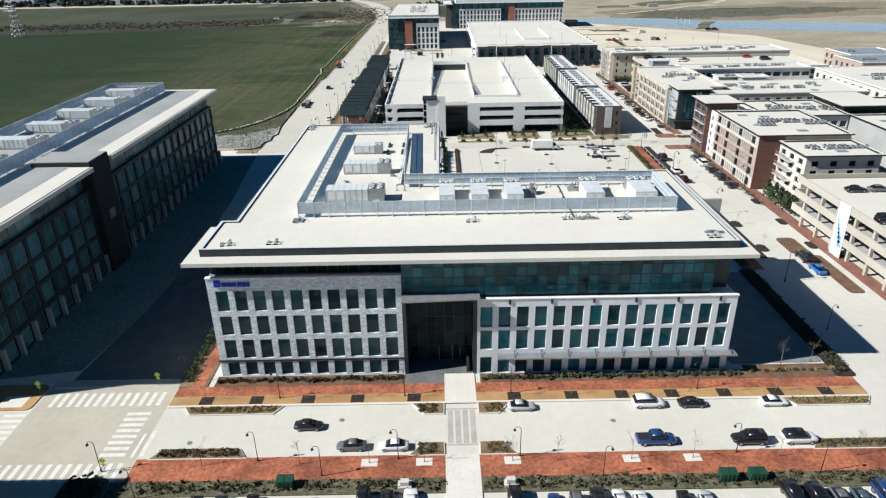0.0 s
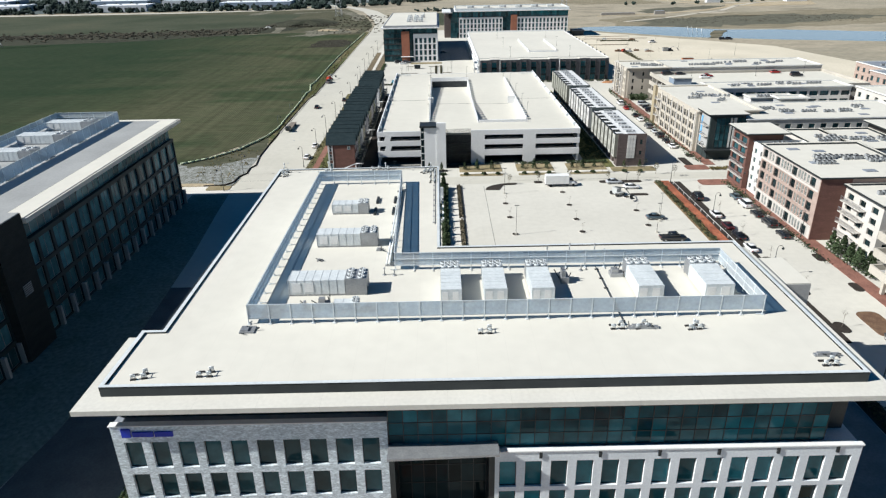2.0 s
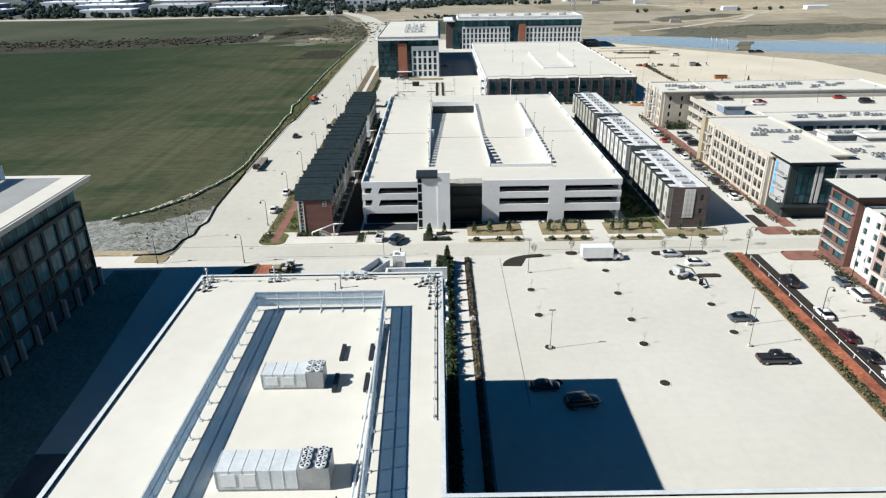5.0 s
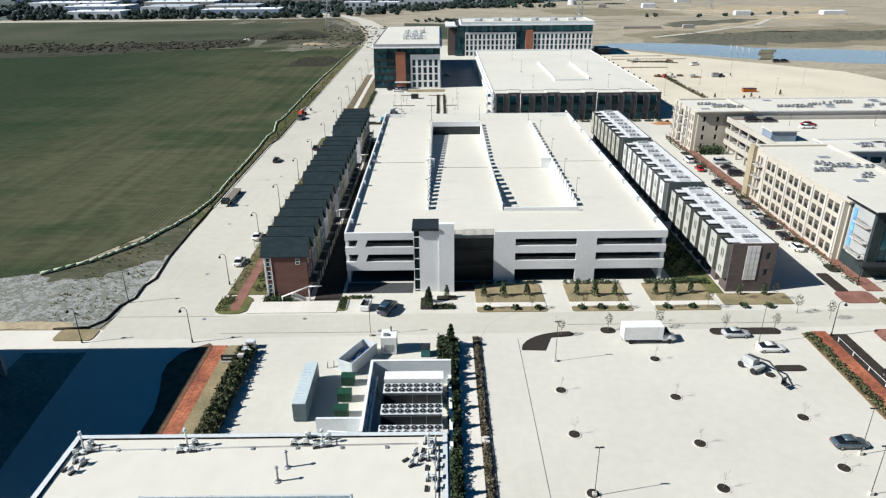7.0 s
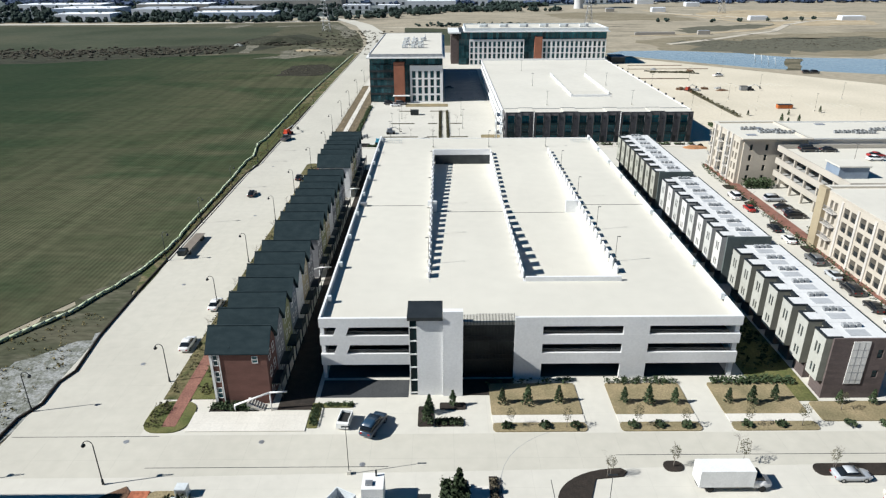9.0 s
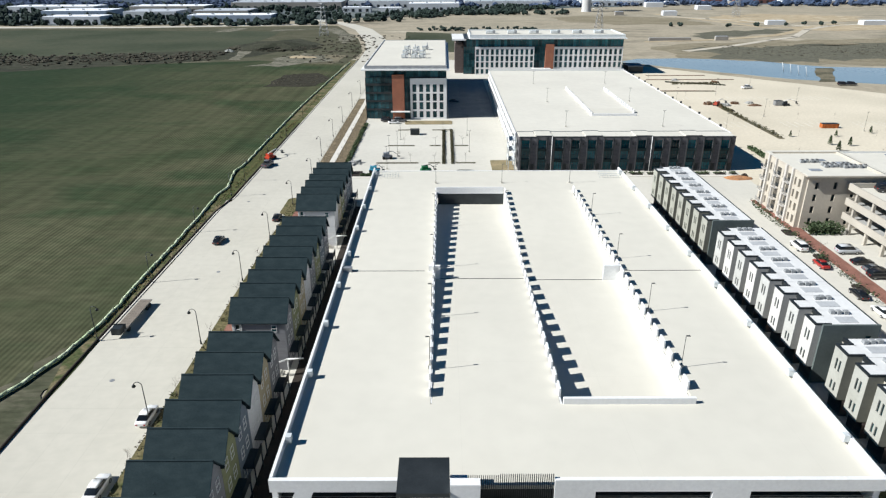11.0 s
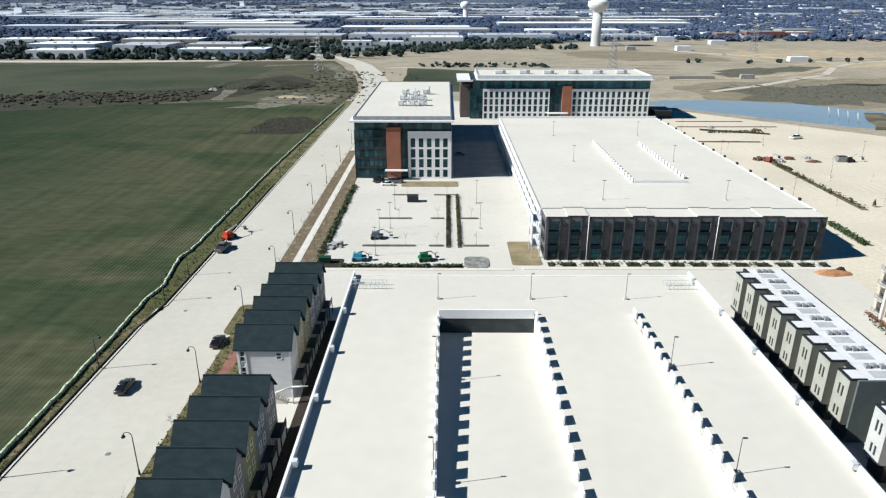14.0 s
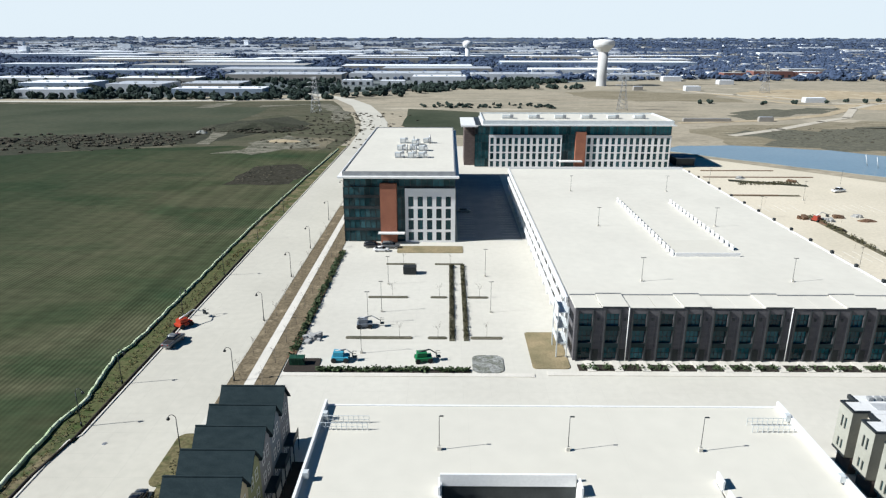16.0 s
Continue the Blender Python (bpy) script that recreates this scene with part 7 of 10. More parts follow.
block("cream flats with white roof", 128.6, 184, 170, 204, 13.0, STUCCO_CREAM, (10, 1.7), (5, 1.6), 4, None, DARKMETAL, None, 0.5, None, 6)


GARAGECREAM = mat("cream_precast", (0.43, 0.395, 0.34), (0.37, 0.34, 0.29), 0.15, 4.0, 0.06, 0.9, 0.004)


def open_garage(label, x0, y0, x1, y1, levels, fh, seed):
    g = thing("apartment_garage", label, "parking garage", "apartment garages", Matrix.Translation((x0, y0, 0)))
    W, D = x1 - x0, y1 - y0
    for k in range(levels + 1):
        z = k * fh
        if k:
            core(g, 0.5, 0.5, z - 0.3, W - 0.5, D - 0.5, z, DECK if k == levels else STUCCO_GREY, "deck")
        if k:
            bm = B()
            box(bm, 0, 0, z - 0.5, W, 0.3, z + 1.0), box(bm, 0, 0.31, z - 0.5, 0.3, D, z + 1.0), box(bm, W - 0.3, 0.31, z - 0.5, W, D, z + 1.0), box(bm, 0.31, D - 0.3, z - 0.5, W - 0.31, D, z + 1.0)
            part("spandrel", bm, GARAGECREAM, g)
    col = shared(("gcol", levels, fh), lambda: boxmesh("column", GARAGECREAM, (-0.3, -0.3, 0, 0.3, 0.3, levels * fh - 0.5)))
    for i in range(int(W / 6) + 1):
        part("column", col, None, g, m=Matrix.Translation((min(W - 0.7, 0.7 + i * 6), 0.75, 0)))
    for j in range(1, int(D / 6) + 1):
        part("column", col, None, g, m=Matrix.Translation((0.75, min(D - 0.7, 0.7 + j * 6), 0)))
    core(g, W * 0.35, D * 0.35, 0, W * 0.4, D - 1, levels * fh - 0.4, STUCCO_GREY, "inner_wall")
    return g


g0 = open_garage("cream open parking garage with cars on its roof", 78.2, 97.0, 112, 137.6, 3, 3.3, 1)
core(g0, -0.15, 20.0, 0, -0.02, 23.5, 11.0, STUCCO, "mural_wall")
bm = B()
for k in range(7):
    vs = box(bm, -0.22, 20.3 + k * 0.42, 2.2 + k * 0.8, -0.16, 21.5 + k * 0.25, 3.6 + k * 0.8)
part("mural", bm, mat("mural_blue", (0.10, 0.28, 0.52), (0.35, 0.55, 0.75), 0.8, 3, 0.2, 0.8), g0, "pale blue abstract mural shapes")
g1 = open_garage("cream open parking garage behind tan flats", 88.0, 276.0, 160, 309.4, 3, 3.4, 2)
core(g1, 1.0, 6.5, 10.2, 7.8, 12.0, 12.9, mat("blue_grey_panel", (0.22, 0.27, 0.33), (0.18, 0.22, 0.28), 0.4, 3, 0.06, 0.8), "stair_head")
core(g1, 0.7, 6.2, 12.9, 8.1, 12.3, 13.2, MEMBRANE, "stair_head_roof")

# tan flats and their dark glass corner
def loggias(b, D, h, floors, cols, rails=True, out=1.0):
    """A thick west wall with deep square openings, glazed at the back, and low rails."""
    M = side(-out, D, -90)
    fh = (h - 1.2) / floors
    rows = [(k * fh + 0.8, k * fh + 0.8 + fh * 0.68) for k in range(floors)]
    facade(b, M, D - 0.4, 0, h, rows, cols, STUCCO_TAN, out + 0.4, 0.2, GLASS_DARK, DARKMETAL, 1, 1, "wall", windows=False)
    for z0, z1 in rows:
        for c, d in cols:
            put_window(b, M @ Matrix.Translation((c, out + 0.22, z0)), d - c, z1 - z0, 2, 1, DARKMETAL, GLASS_DARK)
            if rails and d - c > 1.5:
                bm = B()
                box(bm, c, 0.06, z0 + 0.84, d, 0.11, z0 + 0.92, 0, M), box(bm, c + 0.3, 0.07, z0, d - 0.3, 0.10, z0 + 0.86, 0, M)
                part("balcony_rail", bm, DARKMETAL, b)


e2 = block("four-storey tan stucco flats with deep square loggias", 79.0, 227.6, 97.0, 269.0, 12.6, STUCCO_TAN, None, "open", 4, None, STUCCO_TAN, None, 1.1, None, 5)
pairs = [(8.6 + i * 5.4 + k * 2.35, 8.6 + i * 5.4 + k * 2.35 + 1.75) for i in range(6) for k in range(2)]
loggias(e2, 41.4, 12.6, 4, [(3.6, 4.6), (5.2, 6.2)] + pairs)
ME2 = side(-1.0, 41.4, -90)
for i in range(7):
    bm = B()
    box(bm, 7.55 + i * 5.4, -0.22, 0, 8.15 + i * 5.4, -0.003, 12.2, 0, ME2)
    part("pilaster", bm, STUCCO_CREAM, e2)
bm = B()
box(bm, 0.0, -0.9, 0, 2.6, -0.003, 13.3, 0, ME2)
part("corner_slab", bm, mat("ochre_stucco", (0.36, 0.30, 0.20), (0.31, 0.255, 0.17), 0.15, 4.0, 0.07, 0.9), e2, "ochre corner slab")
for k in range(1, 4):
    balcony(e2, ME2 @ Matrix.Translation((3.2, 0, k * 2.85 + 0.5)), 3.6, 1.1)
cn = block("dark bronze corner tower with tall glass and a flat roof", 79.2, 219.6, 89.4, 227.4, 13.2, DARKGRID, None, None, 4, None, DARKMETAL, MEMBRANE, 0.9, DARKMETAL, 0)
core(cn, -0.75, -0.75, 13.54, 10.95, 8.55, 13.6, MEMBRANE, "roof_slab")
curtain(cn, Matrix.Translation((1.6, -0.25, 0)), 4.0, 3.6, 12.4, 3, 4, GLASS)
for u0, u1 in ((5.75, 6.25), (6.7, 7.5)):
    core(cn, u0, -0.3, 3.6, u1, -0.01, 12.4, PALEP, "white_strip")
curtain(cn, Matrix.Translation((7.6, -0.25, 0)), 3.0, 3.6, 12.4, 2, 4, GLASS)
for k in range(1, 4):
    balcony(cn, side(0, 7.4, -90) @ Matrix.Translation((2.4, 0, 0.4 + k * 3.1)), 4.4, 1.1)
bm = B()
box(bm, -0.1, 0.6, 3.0, -0.02, 7.3, 12.6)
part("grey_panel", bm, STUCCO_GREY, cn)
bm = B()
box(bm, -0.2, 5.6, 4.2, -0.11, 6.6, 12.0)
part("banner", bm, mat("banner_blue", (0.10, 0.30, 0.55), (0.16, 0.40, 0.65), 0.8, 2, 0.1, 0.7), cn, "long pale blue wall banner")
bm = B()
box(bm, -1.6, -1.8, 3.0, 8.5, 1.0, 3.3)
part("street_canopy", bm, DARKMETAL, cn)
block("slate grey flats wing with white framed windows", 89.6, 219.0, 142, 242.0, 11.8, STUCCO_GREY, (15, 1.8), None, 4, STUCCO, WHITEMETAL, None, 0.3, None, 6)
block("white and dark glass flats wing round a court", 97.2, 264.0, 146, 275.4, 12.4, PALEP, (13, 3.0), None, 4, None, WHITEMETAL, None, 0.6, None, 6)
block("low dark glazed court house with white piers", 104, 249.5, 119, 255.0, 11.8, PALEP, (4, 3.0), None, 4, None, WHITEMETAL, None, 0.4, None, 1)
block("small stair tower with a flat white roof", 110, 242.4, 118.5, 246.5, 13.0, STUCCO_GREY, None, None, 4, None, WHITEMETAL, MEMBRANE, 0.9, None, 0)

block("cream flats with white roof", 146.5, 214, 190, 262, 12.6, STUCCO_CREAM, (9, 1.8), (10, 1.7), 4, None, WHITEMETAL, None, 0.4, None, 8)
e3 = block("tan and cream flats with corner balconies", 79.4, 310.4, 96.0, 330.0, 12.5, STUCCO_TAN, (4, 0.8), "open", 4, None, STUCCO_TAN, None, 1.1, None, 3)
loggias(e3, 19.6, 12.5, 4, [(0.8, 2.6), (3.6, 4.4), (5.4, 6.2), (7.2, 9.2), (10.2, 11.0), (12.4, 14.4), (15.6, 16.4), (17.4, 18.4)])
for u0, u1 in ((2.75, 3.4), (6.6, 7.0), (11.4, 12.2), (14.6, 15.2)):
    bm = B()
    box(bm, u0, -0.5, 0, u1, -0.003, 12.9, 0, side(-1.0, 19.6, -90))
    part("pilaster", bm, STUCCO_CREAM, e3)
for k in range(4):
    for u in (0.7, 7.1, 12.3):
        balcony(e3, side(-1.0, 19.6, -90) @ Matrix.Translation((u, 0, k * 2.85 + 0.5)), 2.2, 0.8)
block("pale flats behind the tan block", 96.2, 310.0, 160, 330.0, 12.5, STUCCO_CREAM, None, None, 4, None, WHITEMETAL, None, 0.3, None, 8)
for x0, y0, x1, y1, h in ((186, 296, 212, 318, 8.5), (196, 322, 222, 345, 8.0), (205, 268, 240, 290, 8.5)):
    block("red brick low flats with white trim", x0, y0, x1, y1, h, BRICK_PINK, (6, 1.8), (5, 1.8), 2, STUCCO, WHITEMETAL, GREYROOF, 0.3, None, 1)
for x0, y0, x1, y1, h, m_ in ((150, 100, 200, 140, 13, STUCCO_CREAM), (116, 96, 146, 134, 11, STUCCO_GREY), (176, 150, 220, 205, 12, STUCCO_CREAM)):
    block("flats with white roof and roof plant", x0, y0, x1, y1, h, m_, (9, 1.8), (8, 1.8), 4, None, WHITEMETAL, None, 0.3, None, 6)

# ---- vehicles ----
PAINT = mat("car_paint", (1, 1, 1), (0.92, 0.92, 0.92), 0.6, 3.0, 0.03, 0.28, spec=0.6, tint=True)
PAINT.node_tree.nodes["Principled BSDF"].inputs["Coat Weight"].default_value = 0.6
CARGLASS = glass_mat("car_glass", (0.008, 0.010, 0.012), 1.5, 0.04, 0.2, 0.6)
RIM = mat("alloy_rim", (0.45, 0.45, 0.46), None, 2, 6, 0.05, 0.35, metal=0.9)
LAMPGLASS = mat("headlamp", (0.7, 0.7, 0.72), None, 2, 6, 0.05, 0.15)
TAILRED = mat("tail_lamp", (0.35, 0.015, 0.012), None, 2, 6, 0.05, 0.2)


def loft(bm, stations, mi=0):
    """Skin through closed sections of equal size."""
    rings = [[bm.verts.new(p) for p in st] for st in stations]
    n = len(rings[0])
    for a, b in zip(rings, rings[1:]):
        for i in range(n):
            f = bm.faces.new((a[i], a[(i + 1) % n], b[(i + 1) % n], b[i]))
            f.material_index = mi
            f.smooth = True
    bm.faces.new(rings[0][::-1]).material_index = mi
    bm.faces.new(rings[-1]).material_index = mi
    bmesh.ops.recalc_face_normals(bm, faces=bm.faces)


def body_section(x, w, lo, hi):
    mid = lo + (hi - lo) * 0.55
    half = [(w * 0.86, lo), (w * 0.98, lo + 0.12), (w, mid), (w * 0.95, hi - 0.06), (w * 0.82, hi)]
    return [(x, y, z) for y, z in half] + [(x, -y, z) for y, z in reversed(half)]


def house_section(x, wb, wt, lo, hi):
    half = [(wb, lo), ((wb + wt) / 2 + 0.02, (lo + hi) / 2), (wt, hi - 0.04), (wt * 0.8, hi)]
    return [(x, y, z) for y, z in half] + [(x, -y, z) for y, z in reversed(half)]


CARS = {
    "sedan": dict(L=4.75, body=[(-2.37, .70, .48, .82), (-2.2, .86, .32, .98), (-1.35, .91, .24, 1.02), (0, .92, .22, .98), (1.15, .90, .24, .94), (2.0, .86, .30, .82), (2.37, .66, .42, .66)],
                  house=[(-1.85, .74, .72, .98, 1.02), (-1.1, .80, .64, .98, 1.40), (-0.2, .82, .65, .97, 1.47), (0.45, .82, .64, .95, 1.42), (1.25, .78, .76, .92, .95)], roof=(-1.05, 0.42, 0.63, 1.475), wheel=(1.42, 0.80, 0.33)),
    "suv": dict(L=5.0, body=[(-2.5, .78, .55, 1.05), (-2.4, .93, .38, 1.16), (-1.3, .97, .32, 1.16), (0, .98, .30, 1.14), (1.2, .96, .32, 1.12), (2.15, .92, .38, 1.0), (2.5, .74, .5, .80)],
                house=[(-2.38, .86, .78, 1.12, 1.2), (-2.15, .88, .74, 1.12, 1.82), (-0.6, .89, .76, 1.12, 1.86), (0.5, .88, .74, 1.10, 1.80), (1.25, .84, .82, 1.08, 1.14)], roof=(-2.1, 0.5, 0.74, 1.865), wheel=(1.5, 0.84, 0.39)),
    "pickup": dict(L=5.7, body=[(-2.85, .84, .55, 1.12), (-2.75, .96, .42, 1.18), (-0.9, .98, .38, 1.18), (0.2, .98, .36, 1.16), (1.6, .97, .38, 1.15), (2.5, .94, .42, 1.06), (2.85, .78, .52, .88)],
                   house=[(-0.95, .88, .80, 1.14, 1.5), (-0.75, .88, .76, 1.14, 1.82), (0.2, .89, .77, 1.14, 1.86), (0.85, .88, .75, 1.12, 1.80), (1.6, .84, .82, 1.1, 1.16)], roof=(-0.75, 0.82, 0.75, 1.865), wheel=(1.75, 0.84, 0.41)),
}
CARS["hatch"] = dict(L=4.3, body=[(x * 0.9, w, lo, hi) for x, w, lo, hi in CARS["sedan"]["body"]], house=[(-2.0, .76, .72, .98, 1.05), (-1.7, .80, .66, .98, 1.44), (-0.3, .82, .67, .97, 1.50), (0.4, .82, .65, .95, 1.44), (1.15, .78, .76, .92, .95)], roof=(-1.65, 0.4, 0.64, 1.505), wheel=(1.3, 0.80, 0.32))


def car_meshes(kind):
    c = CARS[kind]
    bm = B()
    loft(bm, [body_section(*s) for s in c["body"]])
    body = mesh_of("body", bm, PAINT)
    bm = B()
    loft(bm, [house_section(*s) for s in c["house"]])
    house = mesh_of("glasshouse", bm, CARGLASS)
    x0, x1, w, z = c["roof"]
    w, z = w * 1.05, z + 0.03
    bm = B()
    loft(bm, [[(x, w * k, z - d - 0.05), (x, w * k, z - d), (x, w * k * 0.5, z - d + 0.02), (x, -w * k * 0.5, z - d + 0.02), (x, -w * k, z - d), (x, -w * k, z - d - 0.05)] for x, k, d in ((x0, 0.96, 0.04), (x0 * 0.5 + x1 * 0.5, 1.0, 0.0), (x1, 0.97, 0.04))])
    roof = mesh_of("roof", bm, PAINT)
    r = c["wheel"][2]
    # tyre and rim turned in one piece
    bm = B()
    prof = [(0.02, -0.09, 1), (0.58 * r, -0.10, 1), (0.64 * r, -0.12, 0), (0.94 * r, -0.12, 0), (r, -0.08, 0), (r, 0.08, 0), (0.94 * r, 0.12, 0), (0.64 * r, 0.12, 0), (0.58 * r, 0.10, 1), (0.02, 0.09, 1)]
    rings = [[bm.verts.new((q * math.cos(k * math.tau / 14), y, q * math.sin(k * math.tau / 14))) for k in range(14)] for q, y, _ in prof]
    for (a, b), (_, _, mi) in zip(zip(rings, rings[1:]), prof[1:]):
        for k in range(14):
            bm.faces.new((a[k], a[(k + 1) % 14], b[(k + 1) % 14], b[k])).material_index = mi
    tyre = mesh_of("wheel", bm, RUBBER, RIM)
    head = boxmesh("headlight", LAMPGLASS, (-0.05, -0.16, -0.07, 0.05, 0.16, 0.07))
    tail = boxmesh("tail_light", TAILRED, (-0.04, -0.14, -0.1, 0.04, 0.14, 0.1))
    return body, house, roof, tyre, head, tail


COLOURS = {"white": (0.75, 0.75, 0.74), "black": (0.010, 0.010, 0.012), "silver": (0.42, 0.44, 0.46), "grey": (0.12, 0.125, 0.13), "blue": (0.014, 0.045, 0.15), "bright blue": (0.01, 0.13, 0.45), "slate": (0.06, 0.09, 0.11), "dark blue": (0.02, 0.048, 0.085), "red": (0.32, 0.02, 0.015), "maroon": (0.06, 0.012, 0.015)}


def rim_mesh(r):
    """Five flat spokes and a hub just proud of the wheel's face."""
    bm = B()
    tube(bm, (0, -0.10, 0), (0, -0.125, 0), 0.16 * r, 0.13 * r, 10)
    for k in range(5):
        box(bm, -0.07 * r, -0.118, 0.1 * r, 0.07 * r, -0.102, 0.57 * r, 0, Matrix.Rotation(k * math.tau / 5, 4, 'Y'))
    return mesh_of("rim", bm, RIM)


def car(kind, colour, x, y, turn, where="parked on pale concrete", z=0.0, roof_colour=None):
    c = CARS[kind]
    body, house, roof, tyre, head, tail = shared(("car", kind), lambda: car_meshes(kind))
    word = {"sedan": "saloon car", "suv": "tall estate car", "pickup": "pickup truck", "hatch": "hatchback"}[kind]
    v = thing("pickup_truck" if kind == "pickup" else "car", "%s %s %s" % (colour, word, where), "pickup" if kind == "pickup" else "car", "parked vehicles", Matrix.Translation((x, y, z)) @ Matrix.Rotation(radians(turn), 4, 'Z') @ Matrix.Scale({"sedan": 0.93, "hatch": 0.95}.get(kind, 1.0) * (0.86 if y < 76 else 1.0), 4))
    part("body", body, None, v).color = (*COLOURS[colour], 1)
    part("glasshouse", house, None, v)
    part("roof", roof, None, v).color = (*COLOURS[roof_colour or colour], 1)
    wx, wy, r = c["wheel"]
    for sx in (-1, 1):
        for sy in (-1, 1):
            w_ = part("wheel", tyre, None, v, m=Matrix.Translation((wx * sx, wy * sy, r)))
            if y < 76:
                part("rim", shared(("rim", r), lambda: rim_mesh(r)), None, w_, m=Matrix.Rotation(0 if sy < 0 else math.pi, 4, 'Z'))
    s0, s1 = c["body"][0], c["body"][-1]
    for sy in (-1, 1):
        part("headlight", head, None, v, m=Matrix.Translation((s1[0] - 0.10, 0.50 * sy, s1[3] - 0.04)))
        part("tail_light", tail, None, v, m=Matrix.Translation((s0[0] + 0.02, 0.55 * sy, s0[3] - 0.12)))
    if kind == "pickup":
        part("bed", shared("bed", lambda: boxmesh("bed", RUBBER, (-2.65, -0.74, 1.10, -1.05, 0.74, 1.192))), None, v)
    return v


ST = "in the front street"
for k, c, x, y, t in (("sedan", "black", -18.1, 69.0, 0), ("sedan", "grey", -12.0, 65.0, 180), ("sedan", "white", -6.7, 64.9, 180), ("sedan", "silver", 10.2, 72.3, 0), ("suv", "white", 27.5, 72.5, 0), ("sedan", "black", 33.4, 72.4, 0), ("sedan", "white", 44.5, 72.4, 0),
                      ("pickup", "blue", 26.3, 65.2, 0), ("suv", "black", 38.0, 65.0, 180)):
    car(k, c, x, y, t, ST)
car("suv", "white", 44.3, 65.0, 0, ST, 0.0, "black")
# front lot, nose or tail to the planted bed
rl = random.Random(5)
for x, k, c in ((-28.6, "sedan", "black"), (-25.8, "sedan", "slate"), (-22.2, "sedan", "black"), (-15.1, "hatch", "silver"), (-9.6, "suv", "black"), (-6.9, "suv", "black"), (-4.2, "pickup", "white"), (7.6, "suv", "black"), (12.0, "sedan", "blue"), (14.5, "hatch", "grey"), (17.0, "suv", "black"), (19.4, "sedan", "white"), (21.8, "hatch", "white"),
                (26.6, "sedan", "black"), (29.1, "sedan", "silver"), (38.9, "suv", "black"), (41.4, "suv", "black"), (44.1, "sedan", "grey"), (46.4, "sedan", "slate"), (49.2, "suv", "blue"), (51.9, "sedan", "black")):
    car(k, c, x, 54.9 + rl.uniform(-0.3, 0.3), 90 if rl.random() < 0.5 else -90, "in the front parking lot")
LOT = "parked in the sunny rear lot"
for k, c, x, y, t in (("sedan", "maroon", 13.8, 154.2, 0), ("suv", "black", 18.4, 150.2, 10), ("pickup", "black", 49.8, 160.0, 0), ("sedan", "slate", 49.9, 172.6, 0), ("sedan", "silver", 46.6, 199.0, 0), ("sedan", "white", 50.2, 194.6, 0)):
    car(k, c, x, y, t, LOT)
EST = "parked along the apartment street"
for k, c, x, y, t in (("sedan", "white", 64.4, 173.7, 90), ("sedan", "white", 64.2, 154.3, 90), ("suv", "white", 74.0, 180.0, 90), ("sedan", "black", 74.0, 173.5, 90), ("suv", "black", 74.2, 167.6, 90), ("sedan", "black", 74.2, 161.0, 90), ("sedan", "maroon", 64.3, 166.5, 90), ("sedan", "black", 64.4, 160.8, 90), ("suv", "black", 64.4, 185.8, 90), ("sedan", "slate", 74.0, 185.5, 90),
                      ("sedan", "white", 73.6, 233.5, 90), ("sedan", "black", 73.8, 239.8, 90), ("suv", "black", 73.6, 246.4, 90), ("sedan", "silver", 73.8, 252.5, 90), ("suv", "grey", 73.7, 259.5, 90), ("sedan", "white", 73.9, 270.3, 90), ("sedan", "black", 73.8, 277.0, 90), ("sedan", "red", 73.8, 290.0, 90), ("suv", "white", 73.8, 299.0, 90),
                      ("sedan", "bright blue", 71.2, 111.9, 90), ("suv", "black", 71.3, 117.2, 90)):
    car(k, c, x, y, t, EST)
for k, c, x, y, t in (("sedan", "black", 85.7, 128.5, 0), ("suv", "black", 82.0, 111.5, 0), ("sedan", "grey", 90.5, 128.6, 0)):
    car(k, c, x, y, t, "on a garage roof", 9.9)
for k, c, x, y, t in (("suv", "black", 94.5, 306.3, 0), ("sedan", "black", 99.6, 306.0, 0), ("sedan", "white", 106.6, 297.4, 0), ("sedan", "red", 108.6, 300.4, 0), ("sedan", "red", 138.9, 306.0, 0), ("suv", "black", 143.6, 298.0, 0)):
    car(k, c, x, y, t, "on a garage roof", 10.2)
for k, c, x, y, t in (("suv", "black", 82.4, 284.5, 0), ("sedan", "grey", 83.0, 287.6, 0), ("sedan", "black", 82.6, 291.0, 0), ("suv", "silver", 82.8, 296.4, 0)):
    car(k, c, x, y, t, "in the court of the tan flats")
RD = "on the field road"
for k, c, x, y, t in (("sedan", "white", -41.9, 229.0, 90), ("sedan", "white", -41.6, 242.2, 90), ("sedan", "black", -51.2, 303.3, 90), ("sedan", "black", -41.6, 317.3, 90), ("pickup", "grey", -54.9, 362.4, 80)):
    car(k, c, x, y, t, RD)
for k, c, x, y, t in (("suv", "black", -23.5, 423.0, 0), ("suv", "grey", -18.5, 422.5, 0), ("sedan", "white", -20.8, 419.6, 0), ("sedan", "slate", 2.7, 462.0, 0)):
    car(k, c, x, y, t, "before the far office")
car("suv", "dark blue", -10.4, 208.6, 68, "before the white garage")


